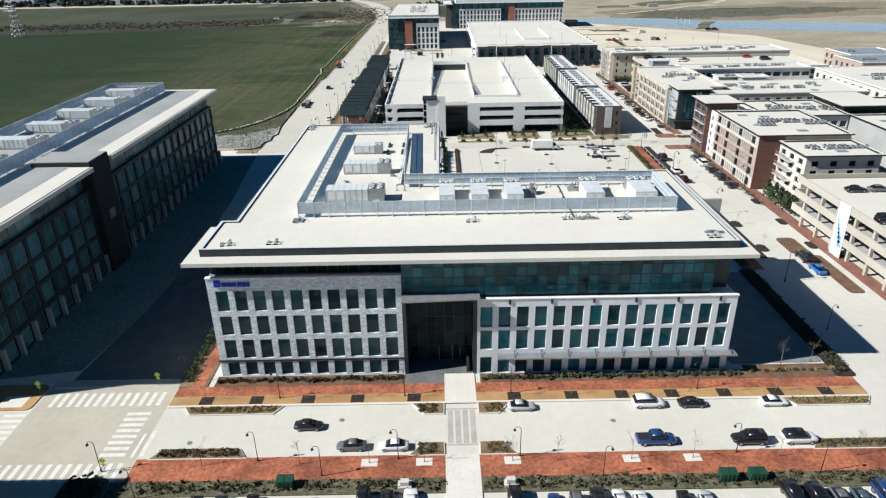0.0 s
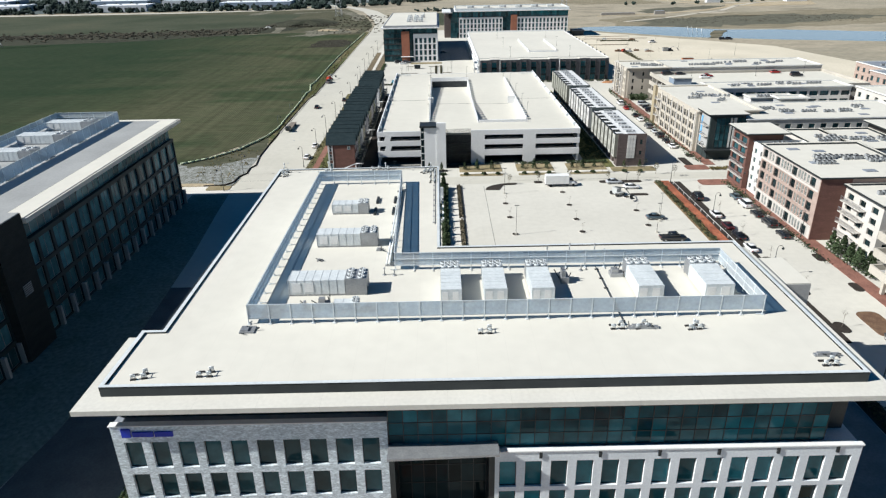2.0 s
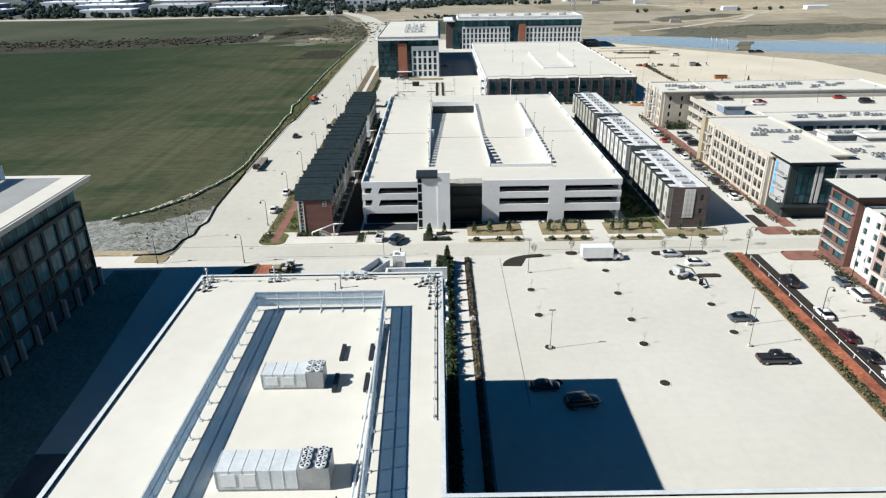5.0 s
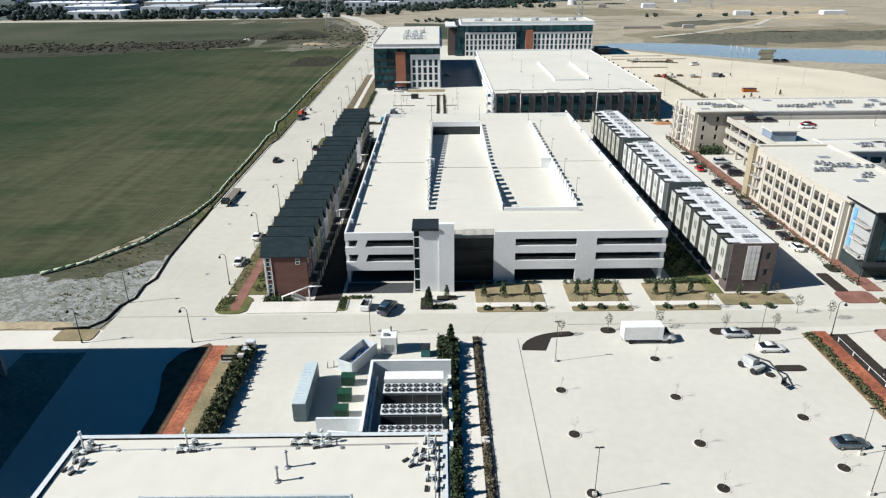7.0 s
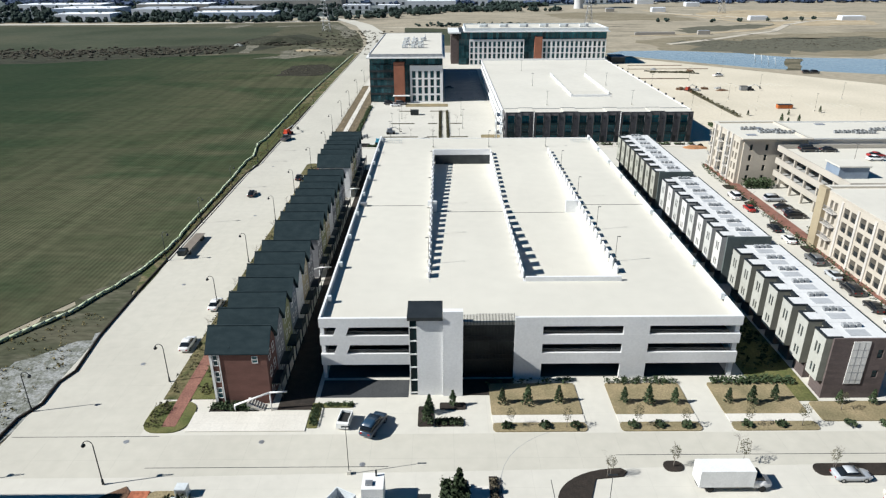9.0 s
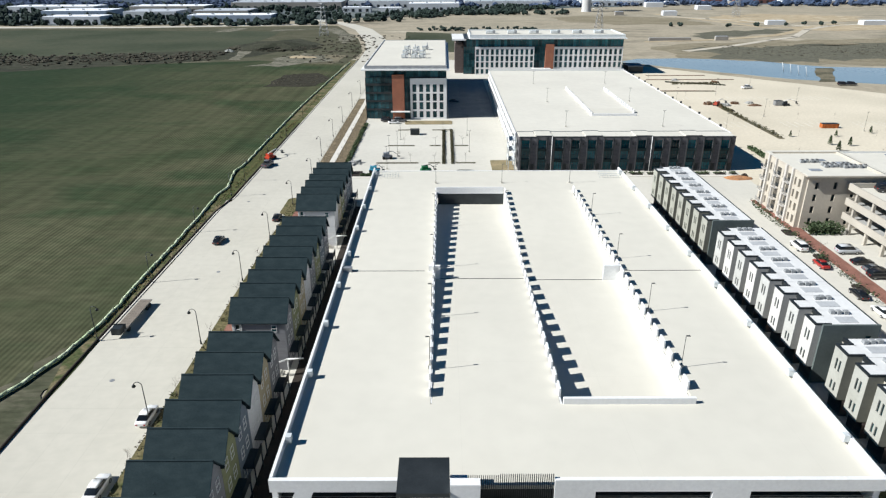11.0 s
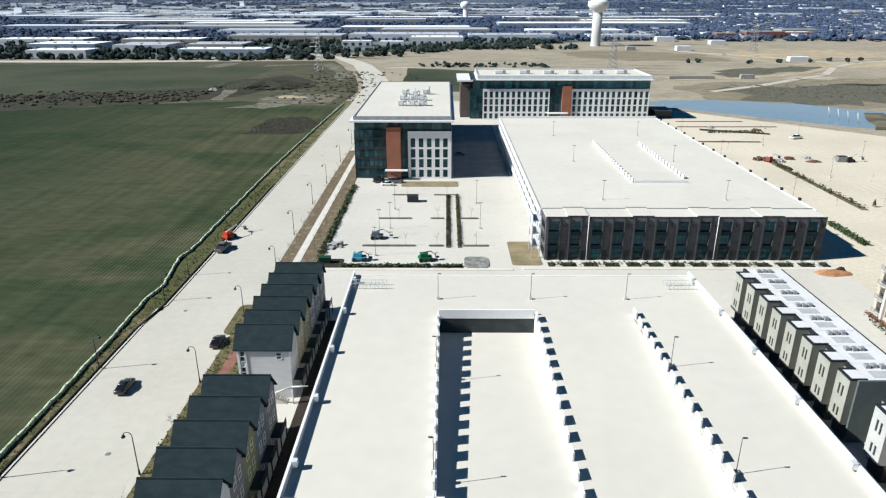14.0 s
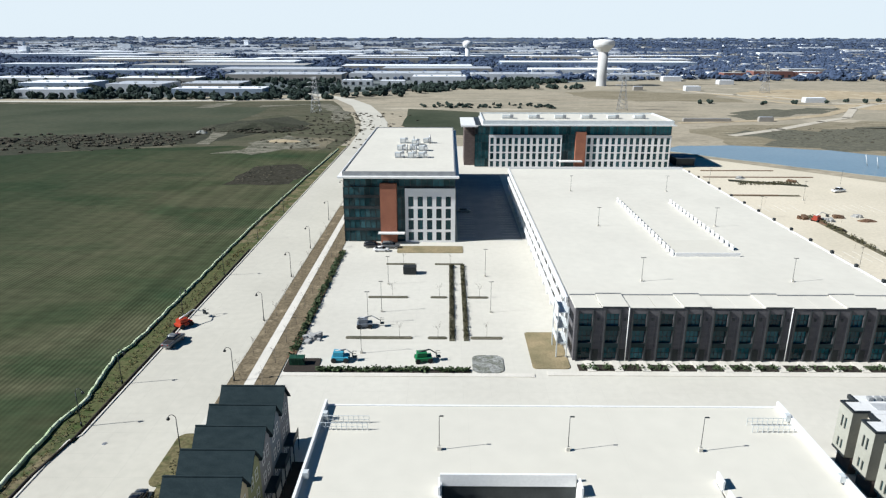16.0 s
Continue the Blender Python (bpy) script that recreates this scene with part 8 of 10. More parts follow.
def box_truck(x, y, turn):
    v = thing("box_truck", "white box truck with a long plain cargo body", "truck", "", Matrix.Translation((x, y, 0)) @ Matrix.Rotation(radians(turn), 4, 'Z') @ Matrix.Scale(0.88, 4))
    part("cargo_box", boxmesh("cargo_box", WHITEMETAL, (-4.8, -1.22, 0.95, 2.3, 1.22, 3.55)), None, v)
    bm = B()
    loft(bm, [body_section(2.4, 1.05, 0.5, 1.9), body_section(3.9, 1.02, 0.5, 1.75), body_section(4.2, 0.98, 0.5, 1.35), body_section(4.85, 0.85, 0.55, 1.2)])
    part("cab", bm, PAINT, v).color = (0.72, 0.72, 0.72, 1)
    bm = B()
    loft(bm, [house_section(2.45, 0.98, 0.86, 1.8, 2.45), house_section(3.4, 0.98, 0.84, 1.75, 2.45), house_section(4.1, 0.94, 0.9, 1.35, 1.5)])
    part("windscreen", bm, CARGLASS, v)
    part("chassis", boxmesh("chassis", RUBBER, (-4.7, -0.5, 0.55, 4.3, 0.5, 0.95)), None, v)
    for wx in (-3.2, 3.6):
        for sy in (-1, 1):
            bm = B()
            tube(bm, (wx, sy * 0.95 - 0.16, 0.46), (wx, sy * 0.95 + 0.16, 0.46), 0.46, 0.46, 14)
            part("wheel", bm, RUBBER, v)
    return v


box_truck(32.0, 197.8, 0)


def flatbed(x, y, turn):
    v = thing("flatbed_trailer", "long dark flatbed trailer parked at the kerb", "trailer", "", Matrix.Translation((x, y, 0)) @ Matrix.Rotation(radians(turn), 4, 'Z') @ Matrix.Scale(0.85, 4))
    part("bed", boxmesh("bed", GREYMETAL, (-6.5, -1.2, 1.05, 6.0, 1.2, 1.22), (-6.5, -0.35, 0.7, 5.0, 0.35, 1.05)), None, v)
    for i in range(12):
        part("plank", shared("bedplank", lambda: boxmesh("plank", mat("weathered_plank", (0.20, 0.17, 0.14), None, 1, 6, 0.2, 0.95), (0, -1.18, 1.224, 0.95, 1.18, 1.26))), None, v, m=Matrix.Translation((-6.3 + i * 1.02, 0, 0)))
    for wx in (-5.2, -4.0, 4.6):
        for sy in (-1, 1):
            bm = B()
            tube(bm, (wx, sy * 0.95 - 0.2, 0.5), (wx, sy * 0.95 + 0.2, 0.5), 0.5, 0.5, 12)
            part("wheel", bm, RUBBER, v)
    part("front_rack", boxmesh("front_rack", DARKMETAL, (5.6, -1.15, 1.22, 5.75, 1.15, 2.3), (6.0, -0.9, 0.9, 7.6, 0.9, 2.2)), None, v)
    return v


flatbed(-55.0, 269.0, -90)


def boom_lift(x, y, turn, colour, label, arm=None, reach=1.0):
    v = thing("boom_lift", label, "lift", "", Matrix.Translation((x, y, 0)) @ Matrix.Rotation(radians(turn), 4, 'Z'))
    body = mat("plant_" + colour[0], colour[1], None, 1, 4, 0.1, 0.5)
    part("chassis", boxmesh("chassis", body, (-1.5, -1.0, 0.45, 1.5, 1.0, 1.0), (-1.2, -0.7, 1.0, 0.6, 0.7, 1.9)), None, v)
    bm = B()
    tube(bm, (-0.9, 0, 1.9), (2.6 * reach, 0, 1.9 + 0.8 * reach), 0.16, 0.12), tube(bm, (2.6 * reach, 0, 1.9 + 0.8 * reach), (5.4 * reach, 0, 1.3), 0.11, 0.09)
    part("boom", bm, arm or WHITEMETAL, v)
    part("basket", boxmesh("basket", DARKMETAL, (5.3, -0.5, 0.7, 6.1, 0.5, 0.8), (5.3, -0.5, 1.6, 6.1, -0.44, 1.66), (5.3, 0.44, 1.6, 6.1, 0.5, 1.66), (5.3, -0.5, 0.8, 5.36, 0.5, 1.66)), None, v, m=Matrix.Translation((5.4 * (reach - 1.0), 0, 0)))
    for wx in (-1.1, 1.1):
        for sy in (-1, 1):
            bm = B()
            tube(bm, (wx, sy - 0.18, 0.48), (wx, sy + 0.18, 0.48), 0.48, 0.48, 12)
            part("wheel", bm, RUBBER, v)
    return v


boom_lift(45.2, 189.8, -64, ("pale", (0.42, 0.43, 0.42)), "pale boom lift parked in the lot, dark arm lowered", DARKMETAL)
boom_lift(-7.0, 355.8, 10, ("green", (0.01, 0.16, 0.06)), "green telescopic handler parked by the hedge", DARKMETAL, 0.45)
boom_lift(-22.0, 355.9, 0, ("blue", (0.05, 0.30, 0.42)), "pale blue work lift parked by the hedge", GREYMETAL, 0.42)
boom_lift(-19.4, 370.4, 5, ("grey", (0.14, 0.16, 0.19)), "dark grey utility machine on an island's end", GREYMETAL, 0.6)
boom_lift(115.0, 452.0, 30, ("red", (0.30, 0.05, 0.03)), "red machine among building waste")
boom_lift(-56.0, 370.2, 60, ("orange", (0.45, 0.05, 0.02)), "red work machine at the field's edge")


# ---- bins, containers, plant of the service yard ----
def bin_box(x, y, w, d, h, material, label, name="dumpster", turn=0):
    v = thing(name, label, "bin", "", Matrix.Translation((x, y, 0)) @ Matrix.Rotation(radians(turn), 4, 'Z'))
    bm = B()
    vs = box(bm, 0, 0, 0.12, w, d, h)
    for q in vs:
        if q.co.z < 0.5:
            q.co.y += 0.12 if q.co.y < d / 2 else -0.12
    for k in range(4):
        box(bm, w * (k + 0.5) / 4 - 0.05, -0.05, 0.3, w * (k + 0.5) / 4 + 0.05, 0.02, h - 0.1)
    part("bin_body", bm, material, v)
    part("lid", boxmesh("lid", material if material is GREENMETAL else DARKMETAL, (-0.04, -0.04, h, w / 2 - 0.03, d + 0.04, h + 0.07), (w / 2 + 0.03, -0.04, h, w + 0.04, d + 0.04, h + 0.07)), None, v)
    return v


GREENMETAL = mat("dark_green_metal", (0.015, 0.06, 0.035), (0.01, 0.045, 0.028), 1, 5, 0.15, 0.5)
for y in (186.2, 182.4, 178.8):
    bin_box(-15.5, y, 1.9, 1.4, 1.5, GREENMETAL, "dark green metal dumpster in the yard")
for x in (-19.9, 31.8, 35.2):
    bin_box(x, 58.0, 1.9, 1.2, 1.3, GREENMETAL, "green utility cabinet in a planted bed", "utility_cabinet")
for x, y in ((-5.8, 57.7), (6.6, 57.8)):
    bm = B()
    box(bm, 0, 0, 0.0, 1.6, 1.2, 0.35), box(bm, 0.3, 0.25, 0.35, 1.3, 0.95, 0.9)
    single("utility_pad", bm, STUCCO_CREAM, "pale utility box on a concrete pad", "utility box", m=Matrix.Translation((x, y, 0.1)))
bin_box(-30.8, 353.6, 2.6, 1.4, 1.5, GREENMETAL, "dark green utility cabinet at the lot corner", "utility_cabinet")
bin_box(-13.6, 400.8, 3.2, 2.2, 1.9, DARKMETAL, "dark open dumpster in the far lot")
cont = thing("shipping_container", "long teal container with ribbed doors, shade put into its side colour", "container", m=Matrix.Translation((-20.8, 178.4, 0)))
# two tones of one teal: sides painted as shaded, roof as sunlit
CONTAINER_SHADE = mat("shaded_teal_paint", (0.12, 0.17, 0.19), (0.17, 0.22, 0.235), 0.8, 4.0, 0.12, 0.6)
CONTAINER_LIT = mat("lit_container_roof", (0.46, 0.52, 0.54), (0.40, 0.47, 0.49), 0.8, 4.0, 0.1, 0.7)
part("shell", boxmesh("shell", CONTAINER_SHADE, (0, 0.06, 0.15, 1.8, 10.0, 2.86)), None, cont)
part("roof", boxmesh("roof", CONTAINER_LIT, (0, 0.06, 2.862, 1.8, 10.0, 2.9)), None, cont, "paler roof, sunlight put into its colour")
for k in range(14):
    part("roof_rib", shared("roof_rib", lambda: boxmesh("roof_rib", CONTAINER_LIT, (0.05, 0, 2.9, 1.75, 0.12, 2.93))), None, cont, m=Matrix.Translation((0, 0.2 + k * 0.7, 0)))
for k in range(10):
    part("door_rib", shared("door_rib", lambda: boxmesh("door_rib", CONTAINER_SHADE, (0, 0, 0.2, 0.11, 0.08, 2.85))), None, cont, m=Matrix.Translation((0.03 + k * 0.18, -0.02, 0)))
part("skids", boxmesh("skids", DARKMETAL, (0.1, 0.2, 0, 0.4, 9.8, 0.15), (1.4, 0.2, 0, 1.7, 9.8, 0.15)), None, cont)
roll = thing("open_skip", "pale open-topped roll-off skip with blue rubbish", "skip", m=Matrix.Translation((-14.2, 188.8, 0)) @ Matrix.Rotation(radians(61), 4, 'Z'))
part("shell", boxmesh("shell", PALEMETAL, (0, 0, 0.1, 6.6, 0.12, 2.2), (0, 2.5, 0.1, 6.6, 2.62, 2.2), (0, 0.12, 0.1, 0.12, 2.5, 2.2), (6.48, 0.12, 0.1, 6.6, 2.5, 2.2), (0.12, 0.12, 0.1, 6.48, 2.5, 0.3)), None, roll)
rb_ = random.Random(8)
BLUEPLASTIC = mat("blue_plastic", (0.02, 0.07, 0.26), (0.05, 0.09, 0.16), 1.5, 5, 0.2, 0.5)
for k in range(16):
    x, y, s = rb_.uniform(0.4, 5.0), rb_.uniform(0.3, 1.4), rb_.uniform(0.5, 0.9)
    bm = B()
    for v in box(bm, x, y, 0.3, x + s * 1.4, y + s, 0.6 + rb_.uniform(0.1, 0.6)):
        v.co += Vector((rb_.uniform(-0.12, 0.12), rb_.uniform(-0.1, 0.1), rb_.uniform(0, 0.15)))
    part("rubbish", bm, BLUEPLASTIC if k % 3 else GREYMETAL, roll)
cab = thing("generator_cabinet", "tall white equipment cabinet standing in the yard", "cabinet", m=Matrix.Translation((-10.4, 194.5, 0)))
part("housing", boxmesh("housing", WHITEMETAL, (0, 0, 0.15, 2.4, 2.6, 3.0), (0.1, 0.1, 0, 2.3, 2.5, 0.15)), None, cab)
part("grille", boxmesh("grille", GREYMETAL, (0.5, -0.05, 0.6, 1.9, 0.0, 1.8), (0.4, 0.5, 3.0, 1.2, 1.2, 3.25)), None, cab)
part("exhaust", boxmesh("exhaust", DARKMETAL, (1.4, 2.0, 3.0, 1.6, 2.2, 3.8)), None, cab)
tb = thing("utility_cart", "small white utility cart with a black load bed", "cart", m=Matrix.Translation((-15.3, 208.3, 0)) @ Matrix.Rotation(radians(-8), 4, 'Z'))
part("body", boxmesh("body", WHITEMETAL, (0, 0, 0.25, 1.6, 0.5, 1.0), (0, 0.5, 0.25, 0.12, 2.7, 1.25), (1.48, 0.5, 0.25, 1.6, 2.7, 1.25), (0.12, 2.58, 0.25, 1.48, 2.7, 1.25), (0.12, 0.5, 0.25, 1.48, 2.58, 0.5)), None, tb)
part("bed_liner", boxmesh("bed_liner", RUBBER, (0.14, 0.52, 0.51, 1.46, 2.56, 0.9)), None, tb, "black load bed")
for dx in (0.02, 1.38):
    for dy in (0.3, 2.1):
        bm = B()
        tube(bm, (dx, dy + 0.2, 0.26), (dx + 0.2, dy + 0.2, 0.26), 0.26, 0.26, 10)
        part("wheel", bm, RUBBER, tb)
tbx = thing("teal_bin", "small teal metal bin behind the yard's hedge", "bin", m=Matrix.Translation((-4.2, 193.6, 0)))
part("bin_body", boxmesh("bin_body", mat("teal_metal", (0.03, 0.13, 0.13), (0.025, 0.10, 0.10), 1, 5, 0.12, 0.6), (0, 0, 0.1, 1.4, 1.6, 1.5)), None, tbx)
part("lid", boxmesh("lid", DARKMETAL, (-0.05, -0.05, 1.5, 1.45, 1.65, 1.6)), None, tbx)
for k in range(3):
    bm = B()
    tube(bm, (0, 0, 0), (0, 0, 1.1), 0.09, 0.09, 8), tube(bm, (0, 0, 1.1), (0, 0, 1.16), 0.09, 0.03, 8)
    single("bollard", bm, STUCCO_GREY, "short pale steel bollard in the service yard", "bollard", "bollards", m=Matrix.Translation((-18.2 + 0.9 * k, 191.0 + 0.35 * k, 0)))
plen = thing("air_plenum", "flat white duct box behind the chillers", "duct box", m=Matrix.Translation((-9.0, 183.5, 0)))
part("box", boxmesh("box", WHITEMETAL, (0, 0, 0.2, 8.2, 1.9, 3.1)), None, plen)
part("plinth", boxmesh("plinth", CONCRETE, (-0.2, -0.05, 0, 8.4, 2.1, 0.2)), None, plen)
bin_box(-2.4, 189.4, 2.2, 1.4, 1.5, mat("teal_metal", (0.03, 0.14, 0.13), None, 1, 4, 0.1, 0.5), "teal metal bin behind the yard wall")
yard = thing("yard_wall", "pale masonry wall round the cooling plant", "wall", m=Matrix.Translation((-11.1, 171.5, 0)), kind="structure")
part("wall", boxmesh("wall", PANEL, (0, 0, 0, 0.35, 15.6, 3.9), (0.36, 15.25, 0, 11.4, 15.6, 3.9), (11.05, 0, 0, 11.4, 15.24, 1.5), (0.36, 0, 0, 11.04, 0.3, 1.2), (-5.8, 2.9, 0, -0.01, 3.25, 3.6)), None, yard)
part("coping", boxmesh("coping", WHITEMETAL, (-0.03, 0, 3.9, 0.38, 15.63, 3.95), (0.39, 15.22, 3.9, 11.43, 15.63, 3.95), (11.02, 0, 1.5, 11.43, 15.21, 1.55)), None, yard)
FANBLACK = mat("fan_black", (0.012, 0.013, 0.014), None, 1, 4, 0.1, 0.6)
FANRING = mat("fan_ring", (0.30, 0.31, 0.32), (0.22, 0.23, 0.24), 2, 6, 0.1, 0.5)
for y in (172.2, 176.5, 181.1):
    ch = thing("chiller", "long grey chiller with two rows of black fans", "chiller", "chillers in the yard", Matrix.Translation((-9.0, y, 0)))
    part("casing", boxmesh("casing", GREYMETAL, (0, 0, 0.2, 8.0, 2.1, 2.5), (0.2, 0.2, 0, 7.8, 1.9, 0.2)), None, ch)
    part("coil", boxmesh("coil", DARKMETAL, *[(0.1 + 1.97 * k, -0.04, 0.35, 1.95 + 1.97 * k, -0.005, 2.2) for k in range(4)]), None, ch, "dark finned coil")
    part("top_plate", boxmesh("top_plate", PALEMETAL, (-0.05, -0.05, 2.5, 8.05, 2.15, 2.58)), None, ch)

    def big_fan():
        bm = B()
        tube(bm, (0, 0, 0), (0, 0, 0.10), 0.44, 0.44, 14)
        tube(bm, (0, 0, 0.10), (0, 0, 0.125), 0.39, 0.39, 14)
        tube(bm, (0, 0, 0.125), (0, 0, 0.16), 0.12, 0.12, 8)
        me = mesh_of("fan", bm, FANRING, FANBLACK)
        for f in me.polygons:
            if f.center.z > 0.102 and f.center.z < 0.13:
                f.material_index = 1
        return me
    for i in range(8):
        for j in range(2):
            part("fan", shared("bigfan", big_fan), None, ch, m=Matrix.Translation((0.55 + i * 0.985, 0.55 + j * 1.0, 2.58)))
pp = thing("yard_pipes", "pale insulated pipes along the yard wall", "pipe", m=Matrix.Translation((-10.5, 171.9, 0)))
for i in range(2):
    bm = B()
    tube(bm, (i * 0.4, 0.2, 3.0), (i * 0.4, 12.5, 3.0), 0.15), tube(bm, (i * 0.4, 12.5, 0), (i * 0.4, 12.5, 3.0), 0.15), tube(bm, (i * 0.4, 0.2, 0), (i * 0.4, 0.2, 3.0), 0.15)
    part("pipe", bm, PALEMETAL, pp)
    bm = B()
    tube(bm, (i * 0.4, 0.2, 3.15), (-4.6, 0.2 + i * 0.5, 3.15), 0.1), tube(bm, (-4.6, 0.2 + i * 0.5, 0), (-4.6, 0.2 + i * 0.5, 3.15), 0.1)
    part("pipe", bm, PALEMETAL, pp)
for k in range(5):
    bm = B()
    box(bm, -0.25, 1.2 + k * 2.6, 0, -0.15, 1.3 + k * 2.6, 3.3), box(bm, -0.25, 1.2 + k * 2.6, 2.75, 0.6, 1.3 + k * 2.6, 2.83)
    part("bracket", bm, GREYMETAL, pp)


# ---- lamps ----
def street_lamp_parts():
    bm = B()
    tube(bm, (0, 0, 0), (0, 0, 0.7), 0.16, 0.11, 8)
    base = mesh_of("base", bm, DARKMETAL)
    bm = B()
    tube(bm, (0, 0, 0.7), (0, 0, 5.7), 0.075, 0.06, 8)
    pole = mesh_of("pole", bm, DARKMETAL)
    bm = B()
    pts = [(0.55 - 0.55 * math.cos(a), 0, 5.7 + 0.6 * math.sin(a)) for a in [math.pi * k / 8 for k in range(8)]]
    rings = []
    for k, p in enumerate(pts):
        a = math.pi * k / 8
        rings.append([bm.verts.new((p[0] - 0.05 * math.cos(w) * math.cos(a), 0.05 * math.sin(w), p[2] + 0.05 * math.cos(w) * math.sin(a))) for w in [math.tau * i / 6 for i in range(6)]])
    for q, r in zip(rings, rings[1:]):
        for i in range(6):
            bm.faces.new((q[i], q[(i + 1) % 6], r[(i + 1) % 6], r[i])).smooth = True
    arm = mesh_of("arm", bm, DARKMETAL)
    bm = B()
    tube(bm, (1.08, 0, 5.92), (1.08, 0, 5.62), 0.10, 0.27, 10), tube(bm, (1.08, 0, 5.62), (1.08, 0, 5.50), 0.27, 0.22, 10)
    return base, pole, arm, mesh_of("lamp_head", bm, DARKMETAL)


def street_lamp(x, y, turn=0):
    v = thing("street_lamp", "dark metal street lamp with a hooked arm", "street lamp", "hooked street lamps", Matrix.Translation((x, y, 0.1)) @ Matrix.Rotation(radians(turn), 4, 'Z') @ Matrix.Scale(0.72 if y < 100 else 1.0, 4))
    for n, me in zip(("base", "pole", "arm", "lamp_head"), shared("street_lamp", street_lamp_parts)):
        part(n, me, None, v)


for x, y, t in ((-23.3, 62.9, 180), (-6.0, 62.9, 180), (-15.0, 60.2, 180), (9.0, 63.0, 180), (18.4, 59.4, 0), (35.6, 63.0, 180), (44.1, 59.4, 0), (-23.3, 75.3, 180), (9.1, 75.6, 180), (35.4, 75.9, 180), (-5.8, 75.4, 180), (-42.0, 61.6, 180), (-36.0, 57.0, 180), (63.0, 107.7, 0), (61.9, 91.0, 0), (-37.5, 79.5, 180), (-37.5, 96.0, 180),
                (-41.2, 198.7, 180), (-59.1, 198.9, 180), (-57.4, 212.5, 0), (-41.2, 219.3, 180), (-41.0, 241.4, 180), (-40.8, 261.0, 180), (-40.6, 284.0, 180), (-40.4, 305.0, 180), (-40.0, 327.5, 180), (-38.9, 348.1, 180), (-40.5, 373.0, 180), (-40.8, 399.1, 180), (-40.6, 421.5, 180), (-40.6, 450.8, 180), (-40.6, 481.7, 180),
                (-57.9, 262.0, 0), (-57.9, 283.3, 0), (-58.0, 309.0, 0), (-57.6, 334.3, 0), (-57.5, 347.0, 0), (-58.0, 375.1, 0), (-57.5, 400.0, 0), (-57.5, 430.0, 0), (-57.2, 460.0, 0), (61.9, 198.6, 0), (63.0, 172.0, 0), (63.0, 142.0, 0), (76.6, 216.5, 180), (77.6, 188.0, 180), (77.6, 160.0, 180)):
    street_lamp(x, y, t)


def lot_lamp_parts(h):
    base = boxmesh("footing", CONCRETE, (-0.22, -0.22, 0, 0.22, 0.22, 0.5))
    bm = B()
    tube(bm, (0, 0, 0.5), (0, 0, h), 0.045, 0.035, 8)
    return base, mesh_of("pole", bm, DARKMETAL), boxmesh("lamp_head", DARKMETAL, (0.06, -0.1, h - 0.08, 0.5, 0.1, h), (0, -0.05, h - 0.1, 0.12, 0.05, h - 0.02)), boxmesh("lamp_head", DARKMETAL, (-0.5, -0.1, h - 0.08, -0.06, 0.1, h), (-0.12, -0.05, h - 0.1, 0, 0.05, h - 0.02))


def lot_lamp(x, y, z=0.0, h=7.0, double=True, turn=0):
    v = thing("lot_lamp", "slim dark parking lot lamp with flat heads" if double else "slim dark deck lamp with one flat head", "lamp post", "parking lamps", Matrix.Translation((x, y, z)) @ Matrix.Rotation(radians(turn), 4, 'Z'))
    base, pole, a, b = shared(("lot_lamp", h), lambda: lot_lamp_parts(h))
    part("footing", base, None, v), part("pole", pole, None, v), part("lamp_head", a, None, v)
    if double:
        part("lamp_head", b, None, v)


for x, y in ((16.3, 192.2), (49.3, 196.6), (16.3, 164.7), (47.7, 164.4), (50.4, 171.0), (-16.7, 378.0), (-18.9, 372.0), (-16.7, 394.4), (-18.6, 358.8), (6.5, 378.0), (6.5, 400.0), (99.2, 403.0), (98.8, 456.4), (99.8, 502.9), (149.3, 500.0), (125, 430), (125, 480), (150, 455), (150, 405), (175, 430), (-12.6, 200.2)):
    lot_lamp(x, y)
for x in (-3.6, 27.9):
    for y in (240.0, 254.5, 273.2, 294.5):
        lot_lamp(x, y, GD, 4.6, False, 0 if x > 0 else 180)
for x in (-3.6, 11.6, 27.2):
    lot_lamp(x, 315.6, GD, 4.6, False)
for x in (36, 66):
    for y in (372, 412, 452):
        lot_lamp(x, y, 9.5, 5.0, True)
for x, y in ((100.5, 296), (128, 300), (150, 305), (95, 112), (105, 124)):
    lot_lamp(x, y, 10.2 if y > 200 else 9.9, 4.6, True)


# ---- plants ----
EVERGREEN = mat("evergreen_leaf", (0.034, 0.054, 0.024), (0.055, 0.078, 0.036), 1.5, 8, 0.3, 0.9, vary=0.3)
SHRUBLEAF = mat("shrub_leaf", (0.045, 0.05, 0.026), (0.09, 0.075, 0.04), 1.0, 6, 0.3, 0.95, vary=0.4)
TWIG = mat("bare_twig", (0.17, 0.15, 0.13), (0.22, 0.195, 0.165), 1.0, 6, 0.2, 0.95)
HEDGELEAF = mat("winter_hedge_leaf", (0.15, 0.125, 0.085), (0.06, 0.055, 0.036), 1.2, 6, 0.3, 0.95, vary=0.5)
BANKLEAF = mat("olive_hedge_leaf", (0.095, 0.10, 0.052), (0.06, 0.07, 0.035), 1.0, 6, 0.3, 0.95, vary=0.35)
GRASSTUFT = mat("dry_tuft", (0.22, 0.17, 0.07), (0.14, 0.12, 0.05), 1.0, 6, 0.3, 1.0, vary=0.3)


